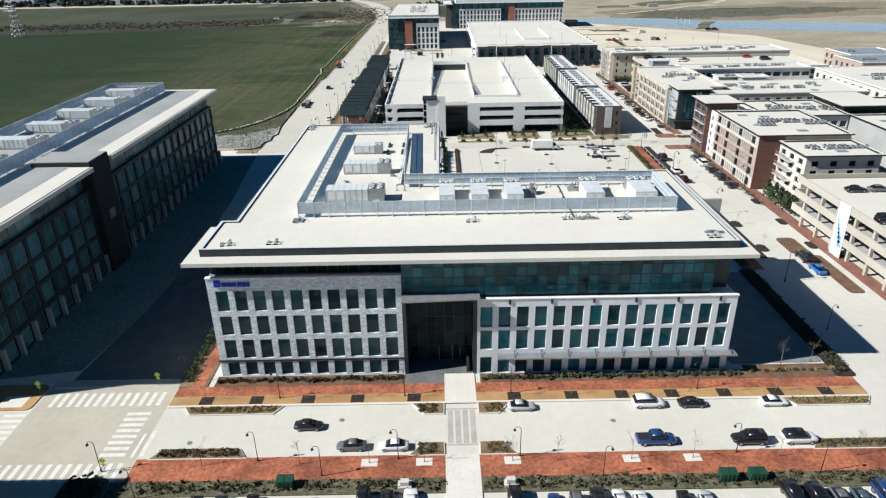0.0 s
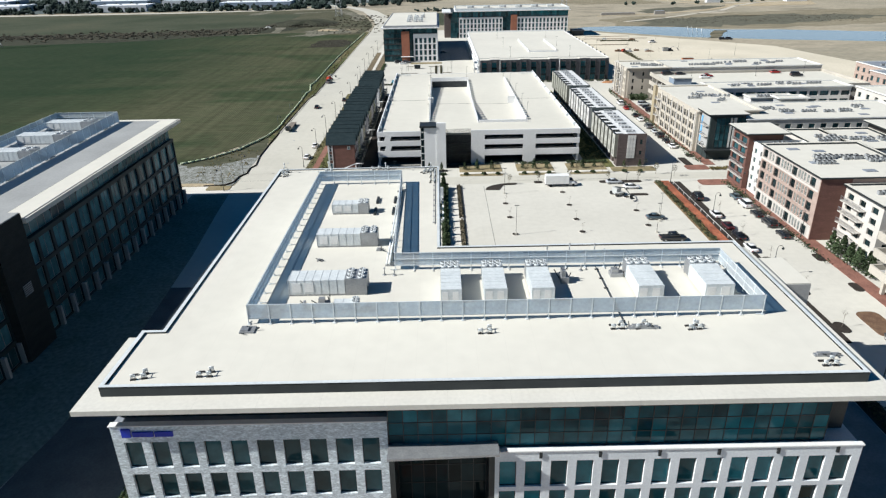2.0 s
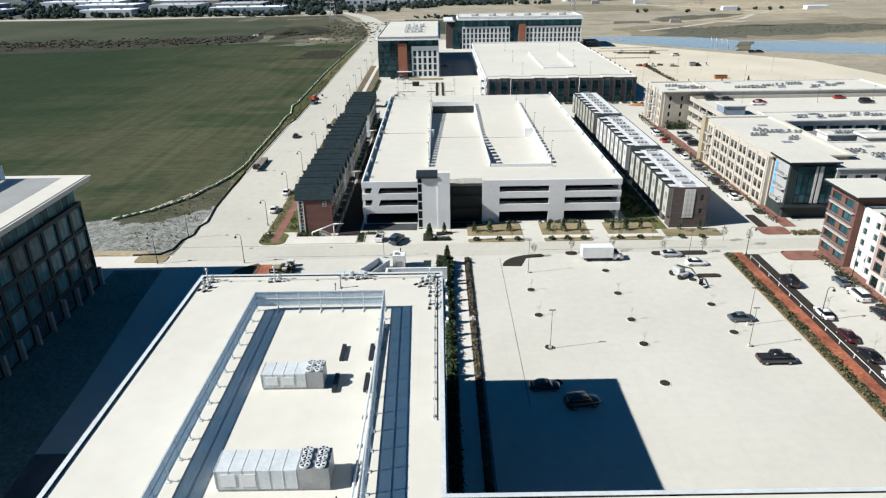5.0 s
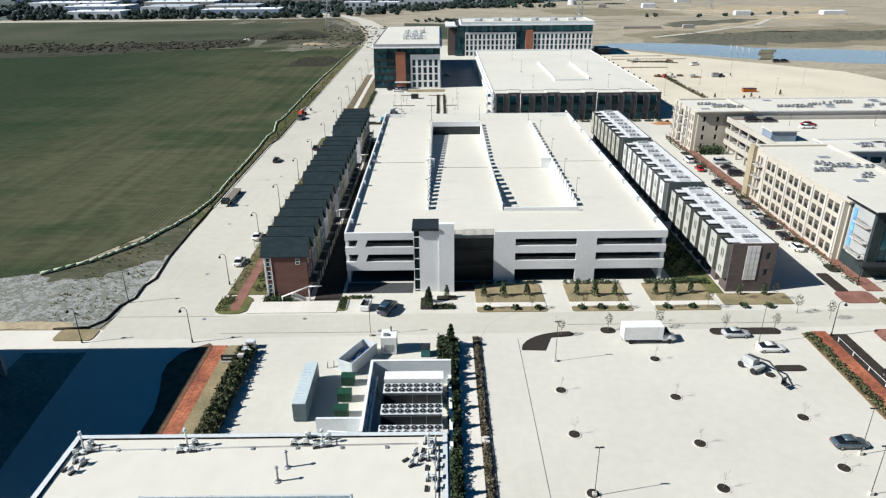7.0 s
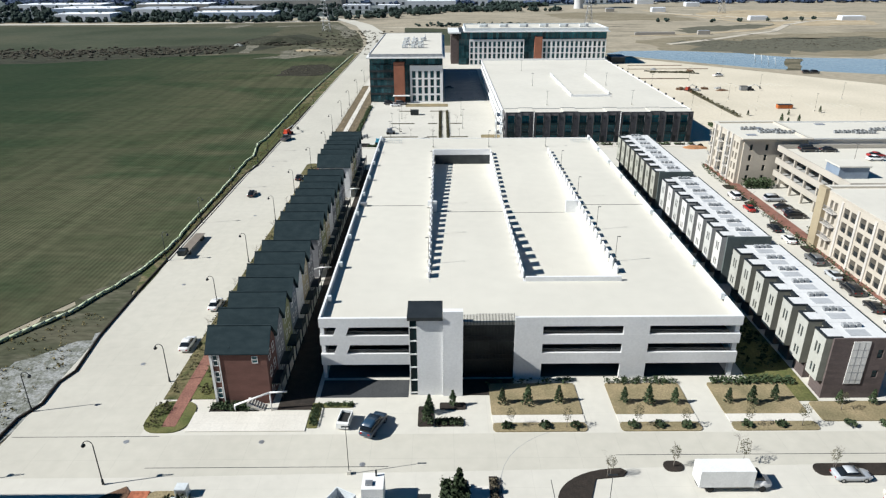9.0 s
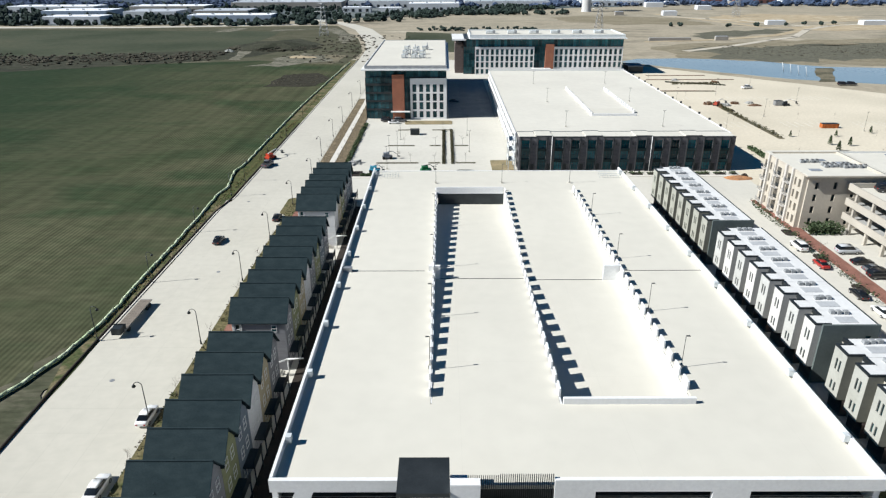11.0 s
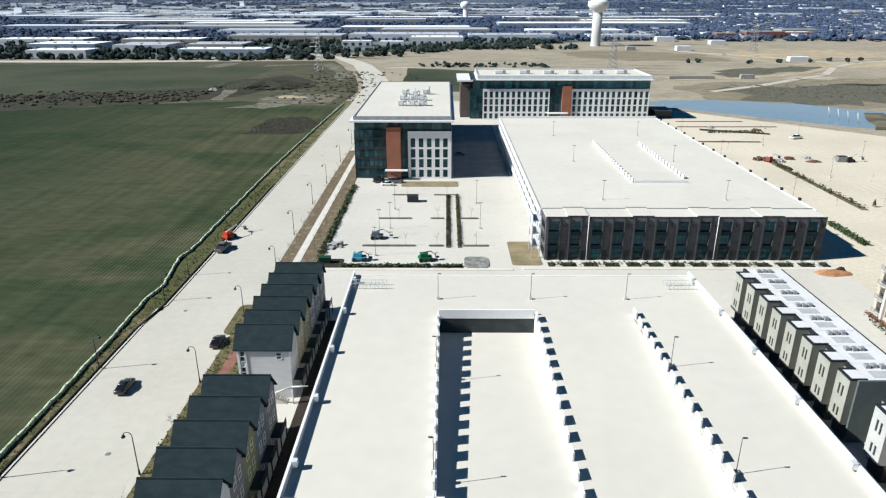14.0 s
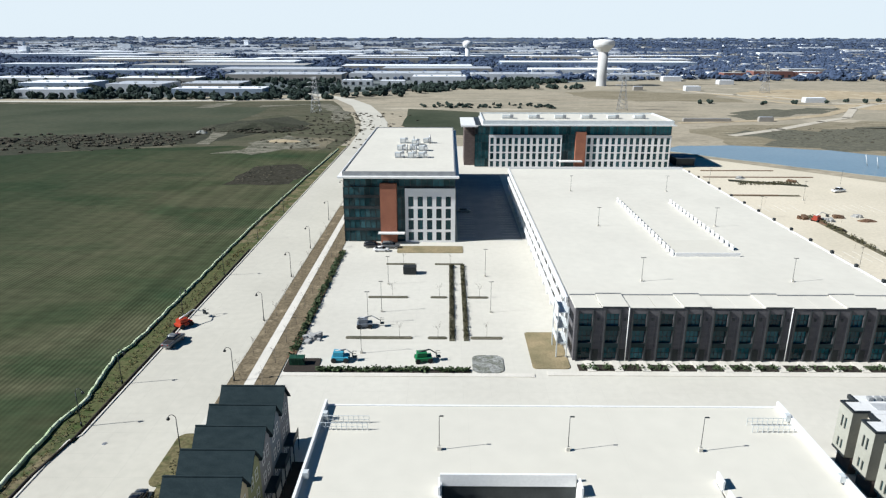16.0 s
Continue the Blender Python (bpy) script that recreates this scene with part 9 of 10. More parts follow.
def leaf(bm, c, s, rd):
    d = Vector((rd.gauss(0, 1), rd.gauss(0, 1), rd.gauss(0, 0.7))).normalized()
    q = d.to_track_quat("Z", "Y")
    v = [bm.verts.new(Vector(c) + q @ Vector((s * a, s * b, 0))) for a, b in ((-0.5, -0.3), (0.5, -0.35), (0.65, 0.3), (-0.4, 0.4))]
    bm.faces.new(v)


def conifer_mesh(seed, h, r):
    rd = random.Random(seed)
    bm = B()
    for k in range(420):
        t = rd.random() ** 0.8
        rad = r * (1 - t) ** 0.75 * rd.uniform(0.45, 1.08) * (1 + 0.18 * math.sin(9 * t * math.pi))
        a = rd.uniform(0, math.tau)
        leaf(bm, (rad * math.cos(a), rad * math.sin(a), 0.25 + t * (h - 0.3)), rd.uniform(0.14, 0.30), rd)
    return mesh_of("crown", bm, EVERGREEN)


def trunk_mesh(h, r):
    bm = B()
    tube(bm, (0, 0, 0), (0.03, 0.02, h), r, r * 0.4, 7)
    return mesh_of("trunk", bm, TWIG)


def conifer(x, y, h, seed, label="young dark green conifer"):
    v = thing("conifer", label, "tree", "evergreens", Matrix.Translation((x, y, 0.1)) @ Matrix.Rotation(seed * 1.7, 4, 'Z') @ Matrix.Scale(h / 3.0, 4))
    part("trunk", shared("ctrunk", lambda: trunk_mesh(2.4, 0.06)), None, v)
    part("crown", shared(("conifer", seed % 4), lambda: conifer_mesh(seed % 4, 3.0, 0.75)), None, v)


def bare_mesh(seed):
    rd = random.Random(seed + 100)
    bm = B()

    def grow(p, d, length, r, depth):
        q = p + d * length
        tube(bm, p, q, r, r * 0.6, 5 if depth < 2 else 3, cap=False)
        if depth < 4:
            for _ in range(3 if depth else 6):
                s = p.lerp(q, rd.uniform(0.45, 1.0))
                e = (d + Vector((rd.gauss(0, 0.55), rd.gauss(0, 0.55), rd.gauss(0.12, 0.25)))).normalized()
                grow(s, e, length * rd.uniform(0.45, 0.7), r * 0.55, depth + 1)
    grow(Vector((0, 0, 1.3)), Vector((0, 0, 1)), 1.5, 0.026, 0)
    return mesh_of("crown", bm, TWIG)


def bare_tree(x, y, h, seed, z=0.1):
    v = thing("bare_tree", "young bare winter street tree with fine twigs", "tree", "bare street trees", Matrix.Translation((x, y, z)) @ Matrix.Rotation(seed * 2.1, 4, 'Z') @ Matrix.Scale(h / 4.0, 4))
    part("trunk", shared("btrunk", lambda: trunk_mesh(1.6, 0.06)), None, v)
    part("crown", shared(("bare", seed % 4), lambda: bare_mesh(seed % 4)), None, v)


def shrub_mesh(seed, n=70, flat=0.8, material=None):
    rd = random.Random(seed + 300)
    bm = B()
    for k in range(n):
        d = Vector((rd.gauss(0, 1), rd.gauss(0, 1), abs(rd.gauss(0, 1)))).normalized() * rd.uniform(0.55, 1.0)
        leaf(bm, (0.5 * d.x, 0.5 * d.y, 0.08 + flat * 0.6 * d.z), rd.uniform(0.16, 0.30), rd)
    return mesh_of("shrub", bm, material or SHRUBLEAF)


def shrub(x, y, s, seed, kind="green"):
    me = shared(("shrub", seed % 3, kind), lambda: shrub_mesh(seed % 3, 70, 0.8, {"green": SHRUBLEAF, "dark": EVERGREEN, "straw": GRASSTUFT}[kind]))
    word = {"green": "low grey-green shrub in a bed", "dark": "low dark evergreen shrub in a bed", "straw": "straw-coloured grass tuft in a bed"}[kind]
    ob = part("shrub", me, None, None, "", Matrix.Translation((x, y, 0.12)) @ Matrix.Rotation(seed * 1.3, 4, 'Z') @ Matrix.Scale(s, 4))
    tagged(ob, word, "shrub", "bed shrubs")


rp = random.Random(21)
for i in range(30):
    shrub(-32.8 + i * 0.9, 79.4 + rp.uniform(-0.3, 0.3), rp.uniform(0.8, 1.1), i, "green")
for i in range(40):
    shrub(5.6 + i * 0.95, 79.2 + rp.uniform(-0.3, 0.3), rp.uniform(0.8, 1.2), i, "dark" if i % 3 == 0 else "green")
for i in range(12):
    shrub(44.8 + i * 1.08, 80.0 + rp.uniform(-0.25, 0.25), rp.uniform(0.6, 1.0), i, "straw" if i % 2 else "green")


def tuft_strip(name, x0, y0, x1, y1, n, smin, smax, material, label, seed, category="hedge", z=0.13, rise=0.6):
    """One mass of leaves over a strip: nobody could count its plants."""
    rd = random.Random(seed)
    bm = B()
    for k in range(n):
        cx, cy, s = rd.uniform(x0, x1), rd.uniform(y0, y1), rd.uniform(smin, smax)
        for j in range(7):
            leaf(bm, (cx + rd.gauss(0, 0.2) * s / 0.4, cy + rd.gauss(0, 0.2) * s / 0.4, z + rd.uniform(0.05, rise)), s * rd.uniform(0.5, 1.0), rd)
    return single(name, bm, material, label, category, kind="stuff")


for k, (x0, x1, y0, y1) in enumerate(PLANTERS):
    tuft_strip("planter_growth", x0 + 0.9, y0 + 0.25, x1 - 0.9, y1 - 0.2, int(16 * (x1 - x0)), 0.12, 0.26, GRASSTUFT if k % 2 else SHRUBLEAF, "low tufts in a kerb planter", 60 + k, "shrubs", 0.15, 0.25)
tuft_strip("shrub_bed_growth", -39.5, 57.6, -0.5, 59.4, 300, 0.15, 0.36, SHRUBLEAF, "grey-green low growth in the lot's bed", 1, "shrubs", 0.1, 0.4)
tuft_strip("shrub_bed_growth", 4.3, 57.6, 58, 59.4, 400, 0.15, 0.36, SHRUBLEAF, "grey-green low growth in the lot's bed", 2, "shrubs", 0.1, 0.4)
tuft_strip("corner_growth", -45, 52.5, -40.5, 60, 160, 0.35, 0.6, SHRUBLEAF, "rough growth on the planted corner", 3, "shrubs")
for k, (y0, y1) in enumerate(((114, 173.3), (175.3, 199))):
    tuft_strip("lot_hedge", 4.15, y0, 4.85, y1, int((y1 - y0) * 22), 0.13, 0.27, HEDGELEAF, "low clipped grey-brown hedge along the rear lot", 4 + 70 * k, "hedge", 0.12, 0.5)
bm = B()
box(bm, 0, 0, 0, 1.0, 1.1, 0.12), box(bm, 0.3, 0.35, 0.12, 0.7, 0.75, 0.5)
single("utility_pad", bm, STUCCO_CREAM, "pale utility box on a pad in the hedge", "utility box", m=Matrix.Translation((4.0, 173.7, 0.14)))
tuft_strip("verge_tufts", 57.8, 114, 59.1, 199, 900, 0.2, 0.4, BANKLEAF, "low olive shrubs along the lot", 5, "shrubs", 0.13, 0.6)
tuft_strip("verge_tufts", 57.9, 114, 59.0, 199, 220, 0.2, 0.36, GRASSTUFT, "dry grass among the lot's shrubs", 6, "grass", 0.13, 0.5)
tuft_strip("corner_tufts", 76.8, 208.9, 83.0, 210.8, 130, 0.2, 0.36, GRASSTUFT, "yellow-green clipped grasses at the street corner", 74, "shrubs", 0.1, 0.5)
wr = thing("low_rail", "low white metal rail beside the paver path", "railing", m=Matrix.Translation((62.0, 120.0, 0.14)))
bm = B()
tube(bm, (0, 0, 0.72), (0, 77.0, 0.72), 0.05, 0.05, 6)
part("rail", bm, WHITEMETAL, wr)
for k in range(20):
    part("post", shared("low_rail_post", lambda: boxmesh("post", WHITEMETAL, (-0.06, -0.06, 0, 0.06, 0.06, 0.74))), None, wr, m=Matrix.Translation((0, 0.3 + k * 4.02, 0)))
tuft_strip("north_hedge", -25.4, 351.6, 1.4, 352.4, 190, 0.35, 0.55, EVERGREEN, "dark clipped hedge round the far lot", 6)
tuft_strip("mid_bed_growth", -2.1, 364.5, -1.4, 407.5, 260, 0.2, 0.36, SHRUBLEAF, "low dark hedge on a lot island", 75, "hedge", 0.12, 0.6)
tuft_strip("mid_bed_growth", 0.7, 364.5, 1.3, 407.5, 240, 0.2, 0.36, SHRUBLEAF, "low dark hedge on a lot island", 76, "hedge", 0.12, 0.6)
tuft_strip("north_hedge_side", -31.8, 357, -30.8, 419, 300, 0.35, 0.55, EVERGREEN, "dark clipped hedge round the far lot", 7)
tuft_strip("liner_shrubs", 20.8, 352.6, 82.5, 354.0, 230, 0.25, 0.4, EVERGREEN, "low shrubs before the brick rowhouses", 8, "shrubs")
tuft_strip("west_lawn_growth", -38.4, 79.4, -37.4, 117, 620, 0.2, 0.4, EVERGREEN, "dark clipped hedge beside the west street", 9, "hedge", 0.1, 0.8)
tuft_strip("bank_growth", -32.6, 152, -30.4, 195.5, 3600, 0.25, 0.5, BANKLEAF, "dense olive hedge above the service yard", 10, "hedge", 0.1, 1.2)
tuft_strip("garage_shrubs", 22.0, 217.9, 32.5, 219.0, 110, 0.2, 0.36, EVERGREEN, "dark shrubs along the garage wall", 11, "shrubs", 0.1, 0.6)
tuft_strip("garage_shrubs", 5.0, 217.9, 17.5, 219.0, 45, 0.2, 0.36, EVERGREEN, "dark shrubs along the garage wall", 12, "shrubs", 0.1, 0.6)
tuft_strip("garage_shrubs", 37.0, 217.6, 49, 219.0, 170, 0.2, 0.4, EVERGREEN, "dark shrubs along the garage wall", 13, "shrubs", 0.1, 0.8)
tuft_strip("yard_strip_growth", 43.6, 221, 49.6, 328, 500, 0.35, 0.6, EVERGREEN, "dark growth between garage and rowhouses", 14, "shrubs", 0.1, 0.8)
tuft_strip("front_garden_growth", -36.4, 216, -33.4, 329, 500, 0.15, 0.35, SHRUBLEAF, "winter shrubs in the front gardens", 15, "shrubs")
tuft_strip("verge_growth", -40.3, 216, -38.6, 329, 320, 0.12, 0.3, SHRUBLEAF, "rough verge growth by the road", 16, "grass")
tuft_strip("field_verge_growth", -60.0, 262, -58.4, 480, 700, 0.10, 0.22, GRASSTUFT, "rough dead grass along the field", 17, "grass", 0.02, 0.4)
tuft_strip("field_verge_green", -61.0, 330, -57.6, 420, 300, 0.12, 0.25, SHRUBLEAF, "green weeds along the field", 18, "grass", 0.02, 0.35)
tuft_strip("rubble_weeds", -72, 206, -59.2, 240, 200, 0.12, 0.3, GRASSTUFT, "dead weeds on the rubble", 19, "grass", 0.0, 0.35)
tuft_strip("planter_growth", -40.6, 208.8, -38.7, 213.8, 60, 0.12, 0.3, SHRUBLEAF, "low shrubs on the rounded corner", 20, "shrubs")
tuft_strip("lot_hedge_east", 97.9, 366, 99.6, 382, 190, 0.3, 0.6, EVERGREEN, "dark clipped hedge by the rowhouses' street", 21, "hedge", 0.0, 1.0)
tuft_strip("lot_strip_shrubs", 114.4, 395, 116.2, 457, 130, 0.3, 0.6, SHRUBLEAF, "grey winter shrubs along a lot strip", 22, "shrubs", 0.1, 0.9)
tuft_strip("lot_strip_growth", 113, 505.5, 138, 511.5, 200, 0.3, 0.5, SHRUBLEAF, "low growth in a planted strip", 23, "shrubs", 0.0, 0.4)
tuft_strip("street_growth", 75.1, 216, 76.9, 329, 330, 0.2, 0.4, EVERGREEN, "dark shrubs along the tan flats", 24, "shrubs", 0.1, 1.1)
tuft_strip("street_growth", 75.4, 146, 76.9, 198, 160, 0.2, 0.4, EVERGREEN, "dark shrubs along the brick flats", 25, "shrubs", 0.1, 0.9)
tuft_strip("court_growth", 79.6, 270.5, 84.5, 274.5, 160, 0.3, 0.6, EVERGREEN, "dark bushes in a narrow court", 26, "shrubs", 0.0, 2.0)
tuft_strip("court_growth", 80.0, 306.2, 87.4, 309.6, 200, 0.3, 0.6, EVERGREEN, "dark bushes before the tan flats", 46, "shrubs", 0.0, 2.2)
tuft_strip("evergreen_screen", 0.05, 113.8, 1.25, 190, 2600, 0.25, 0.45, EVERGREEN, "dense dark clipped evergreen hedge along the office", 27, "hedge", 0.0, 1.3)
tuft_strip("evergreen_screen", -1.5, 189.8, 1.35, 197.6, 900, 0.25, 0.45, EVERGREEN, "broad dark evergreen hedge at the yard's end", 28, "hedge", 0.0, 1.7)
tuft_strip("drive_growth", -19.1, 208.9, -18.1, 213.6, 90, 0.15, 0.3, EVERGREEN, "low dark shrubs beside the garage drive", 71, "shrubs", 0.1, 0.4)
tuft_strip("drive_growth", -17.6, 213.05, -13.8, 213.75, 60, 0.15, 0.3, EVERGREEN, "low dark shrubs beside the garage drive", 72, "shrubs", 0.1, 0.4)
tuft_strip("stair_growth", -33.0, 212.3, -27.0, 213.8, 160, 0.15, 0.35, EVERGREEN, "dark shrubs at the end house's stair", 73, "shrubs", 0.1, 0.6)
for i in range(10):
    conifer(-30.8 + rp.uniform(-0.1, 0.1), 177.4 + i * 1.93, rp.uniform(1.9, 2.3), i, "pointed dark evergreen in the bank's hedge")
gr = thing("guard_rail", "thin black metal rail along the hedge", "railing", m=Matrix.Translation((-29.9, 160, 0)))
for z in (0.45, 0.9):
    bm = B()
    tube(bm, (0, 0, z), (0, 36, z), 0.035, 0.035, 6)
    part("rail", bm, DARKMETAL, gr)
for k in range(7):
    part("post", shared("rail_post", lambda: boxmesh("post", DARKMETAL, (-0.03, -0.03, 0, 0.03, 0.03, 0.95))), None, gr, m=Matrix.Translation((0, 0.2 + k * 5.9, 0)))
ms = thing("monument_sign", "low black sign panel on a pale stone base", "sign", m=Matrix.Translation((-34.6, 192.6, 0.13)))
part("base", boxmesh("base", STUCCO_CREAM, (-0.1, -0.25, 0, 3.4, 0.25, 0.35), (2.6, -0.3, 0.35, 3.5, 0.3, 1.5)), None, ms)
part("panel", boxmesh("panel", DARKMETAL, (0, -0.1, 0.35, 2.55, 0.1, 1.35)), None, ms)
part("lettering_bar", boxmesh("lettering_bar", WHITEMETAL, (0.3, -0.13, 0.8, 2.2, -0.105, 0.95)), None, ms)
for k, y in enumerate((194.2, 196.4)):
    uc = thing("utility_cabinet", "grey transformer cabinet at the hedge's end", "cabinet", "", Matrix.Translation((-31.9, y, 0.13)))
    part("cabinet_body", boxmesh("cabinet_body", PALEMETAL, (0, 0, 0.1, 1.3, 1.1, 1.2), (-0.1, -0.1, 0, 1.4, 1.2, 0.1)), None, uc)
    part("door", boxmesh("door", GREYMETAL, (0.15, -0.04, 0.2, 1.15, -0.005, 1.05)), None, uc)
tuft_strip("east_bed_growth", 56.8, 79, 59.1, 112.5, 420, 0.15, 0.35, SHRUBLEAF, "low winter shrubs along the east street", 28, "shrubs")
tuft_strip("garage_bed_growth", -2.3, 208.9, 1.2, 210.2, 70, 0.15, 0.3, EVERGREEN, "low dark shrubs by the drive", 29, "shrubs", 0.1, 0.5)
# tall evergreens behind the yard wall and by the dark flats
conifer(0.45, 196.1, 4.4, 16, "tall dark columnar evergreen at the hedge's end")
for i in range(12):
    conifer(0.6, 152.9 + i * 3.95, 2.9 + 0.1 * (i % 3), i, "slim dark evergreen rising from the yard's hedge")
for i in range(9):
    conifer(80.4 + rp.uniform(-0.6, 0.8), 140.0 + i * 1.55, rp.uniform(3.6, 5.0), i, "bushy dark evergreen by the brick flats")
for x, y, h in ((6.8, 213.6, 2.6), (10.3, 213.4, 3.2), (14.6, 213.8, 2.8), (23.6, 213.6, 2.6), (26.8, 213.2, 3.2), (30.5, 213.4, 2.6), (38.0, 213.6, 2.4), (41.0, 213.2, 3.0), (44.5, 214.0, 2.6), (-3.4, 209.4, 3.6), (-3.2, 211.6, 3.0), (0.0, 213.1, 2.6), (53.0, 213.2, 2.2), (57.5, 213.0, 2.4), (127.3, 385.9, 3.2), (133.2, 384.5, 3.0), (125.6, 377.7, 3.4), (119.5, 397.1, 2.2), (135.7, 397.5, 2.2), (150.5, 402.0, 2.6), (84, 273.6, 4.5), (81.4, 272.6, 4.8), (86.0, 272.4, 4.2)):
    conifer(x, y, h, int(x * 3) % 7)
for x in (7.0, 12.0, 16.0, 23.5, 27.0, 30.5, 38.5, 43.0, 52.0, 56.5):
    shrub(x, 208.5, 1.5, int(x), "dark")
for i, (x, y, h) in enumerate([(x, 74.9, 3.6) for x in (-33.5, -26.5, -19.3, -12.4, -4.5, 9.5, 17.5, 24.5, 31.5, 38.8, 46.0, 53.0)] + [(x, 62.2, 3.8) for x in (-30.0, -18.0, -9.5, -2.8, 8.0, 13.5, 22.5, 30.0, 40.5, 50.0)] + [(15.9, 184.8, 2.3), (31.6, 182.9, 2.4), (16.0, 175.3, 2.3), (31.5, 173.3, 2.4), (31.4, 165.6, 2.3), (47.1, 168.7, 2.3), (47.0, 178.2, 2.3), (31.6, 192.5, 2.3), (18.0, 199.4, 3.4), (26.4, 201.1, 3.2), (35.0, 203.5, 3.2), (45.5, 200.4, 3.4), (53.5, 200.4, 3.4)]
                              + [(x, y, 3.4) for y, xs_ in ((365.3, (-12, -4.5, 5.0)), (386.2, (-15, -4.5, 4.5)), (408.8, (-14, -2.0))) for x in xs_] + [(-33.5, 346 + k * 8.5, 3.6) for k in range(13)] + [(-38.6, 350 + k * 8.5, 3.4) for k in range(13)] + [(65.6, y + 1.7, 3.2) for y in (121, 134, 147, 160, 173, 186)] + [(76.0, y + 1.8, 3.4) for y in (223, 237, 251, 265, 279, 293)] + [(-39.4, y, 3.4) for y in (232, 247, 262, 277, 292)] + [(49.5, 81.0, 4.5), (54.5, 82.0, 4.0)]):
    bare_tree(x, y, h, i)

def leafy_tree(x, y, h, seed):
    v = thing("small_tree", "small street tree with a thin grey-brown leafy crown", "tree", "leafy street trees", Matrix.Translation((x, y, 0.1)) @ Matrix.Rotation(seed * 1.7, 4, 'Z') @ Matrix.Scale(h / 4.0, 4))
    part("trunk", shared("btrunk", lambda: trunk_mesh(1.6, 0.06)), None, v)

    def crown():
        rd = random.Random(seed % 3 + 70)
        bm = B()
        for k in range(230):
            d = Vector((rd.gauss(0, 1), rd.gauss(0, 1), rd.gauss(0, 1))).normalized() * rd.uniform(0.3, 1.0) ** 0.6
            leaf(bm, (0.85 * d.x, 0.85 * d.y, 2.7 + 1.25 * d.z), rd.uniform(0.08, 0.17), rd)
        return mesh_of("crown", bm, SHRUBLEAF)
    part("crown", shared(("leafy", seed % 3), crown), None, v)


for i, (x, y) in enumerate(((18.4, 199.6), (26.4, 201.0), (35.0, 201.6), (45.3, 200.5), (53.6, 200.5), (60.2, 206.2), (7.5, 208.6), (14.8, 208.4), (24.0, 208.5), (30.2, 208.4), (38.6, 208.5), (45.6, 208.4), (52.5, 211.6), (58.6, 211.2), (64.6, 204.0))):
    leafy_tree(x, y, 3.0 + 0.3 * (i % 3), i)

# silt fence and posts along the field
GREENFAB = mat("green_silt_fabric", (0.36, 0.46, 0.26), (0.52, 0.56, 0.42), 0.3, 3, 0.2, 0.9)
sf = thing("silt_fence", "low pale green filter sock along the crop field", "fence")
run = [(-80.0, 224.5), (-73.0, 230.0), (-66.5, 239.5), (-61.2, 256.0), (-59.7, 268.0), (-60.2, 291.0), (-60.6, 320.0), (-61.4, 333.0), (-60.6, 342.0), (-63.2, 356.0), (-62.2, 361.0), (-62.4, 399.0), (-62.9, 444.0), (-61.5, 520.0), (-59.6, 588.0)]
for (ax, ay), (bx, by) in zip(run, run[1:]):
    L_ = math.hypot(bx - ax, by - ay)
    n = max(1, round(L_ / 4.0))
    for i in range(n):
        p, q = Vector((ax, ay, 0)).lerp((bx, by, 0), i / n), Vector((ax, ay, 0)).lerp((bx, by, 0), (i + 1) / n)
        bm = B()
        sag = Vector((rp.uniform(-0.28, 0.28), rp.uniform(-0.1, 0.1), rp.uniform(-0.05, 0.05)))
        mid = p.lerp(q, 0.5) + sag + Vector((0, 0, 0.3))
        tube(bm, p + Vector((0, 0, 0.3)), mid, 0.34, 0.30, 7), tube(bm, mid, q + Vector((0, 0, 0.3)), 0.30, 0.34, 7)
        part("fabric", bm, GREENFAB, sf)
        part("stake", shared("stake", lambda: boxmesh("stake", TWIG, (-0.03, -0.03, 0, 0.03, 0.03, 0.9))), None, sf, m=Matrix.Translation(p))
bm = B()
sock = [(-66.0, 203.2), (-60.5, 203.6), (-58.6, 206.0), (-58.4, 211.0), (-56.9, 214.0), (-57.3, 219.0), (-56.3, 222.0), (-57.5, 232.0), (-57.9, 248.0), (-58.0, 262.0), (-58.1, 290.0), (-58.1, 322.0), (-57.0, 331.5), (-57.0, 362.0), (-57.1, 420.0)]
for a, b in zip(sock, sock[1:]):
    tube(bm, (*a, 0.12), (*b, 0.12), 0.22, 0.22, 6)
single("erosion_sock", bm, DARKMULCH, "dark erosion control sock along the kerb", "erosion sock")

# loose stuff of the far lots
for i, (x, y) in enumerate(((-28.7, 364.6), (112.0, 455.0), (118.5, 452.5), (124.0, 456.5), (131.0, 457.0), (136.5, 512.0), (118.0, 518.0))):
    rd = random.Random(40 + i)
    bm = B()
    for k in range(14):
        a, r, s = rd.uniform(0, math.tau), rd.uniform(0, 1.6), rd.uniform(0.3, 0.8)
        box(bm, r * math.cos(a) - s, r * math.sin(a) - s * 0.7, 0, r * math.cos(a) + s, r * math.sin(a) + s * 0.7, rd.uniform(0.3, 1.1), 0, Matrix.Rotation(rd.uniform(0, 3), 4, 'Z'))
    single("rubble_heap", bm, MULCH if i % 2 else STUCCO_GREY, "low heap of building waste on the lot", "rubble", kind="stuff", m=Matrix.Translation((x, y, 0)))
bin_box(137.4, 409.6, 6.0, 2.2, 1.6, mat("orange_metal", (0.42, 0.12, 0.03), None, 1, 4, 0.15, 0.6), "orange open dumpster on the sandy lot")
ORANGESOIL = mat("orange_clay", (0.40, 0.19, 0.085), (0.28, 0.15, 0.08), 0.6, 4, 0.3, 1.0, 0.05)


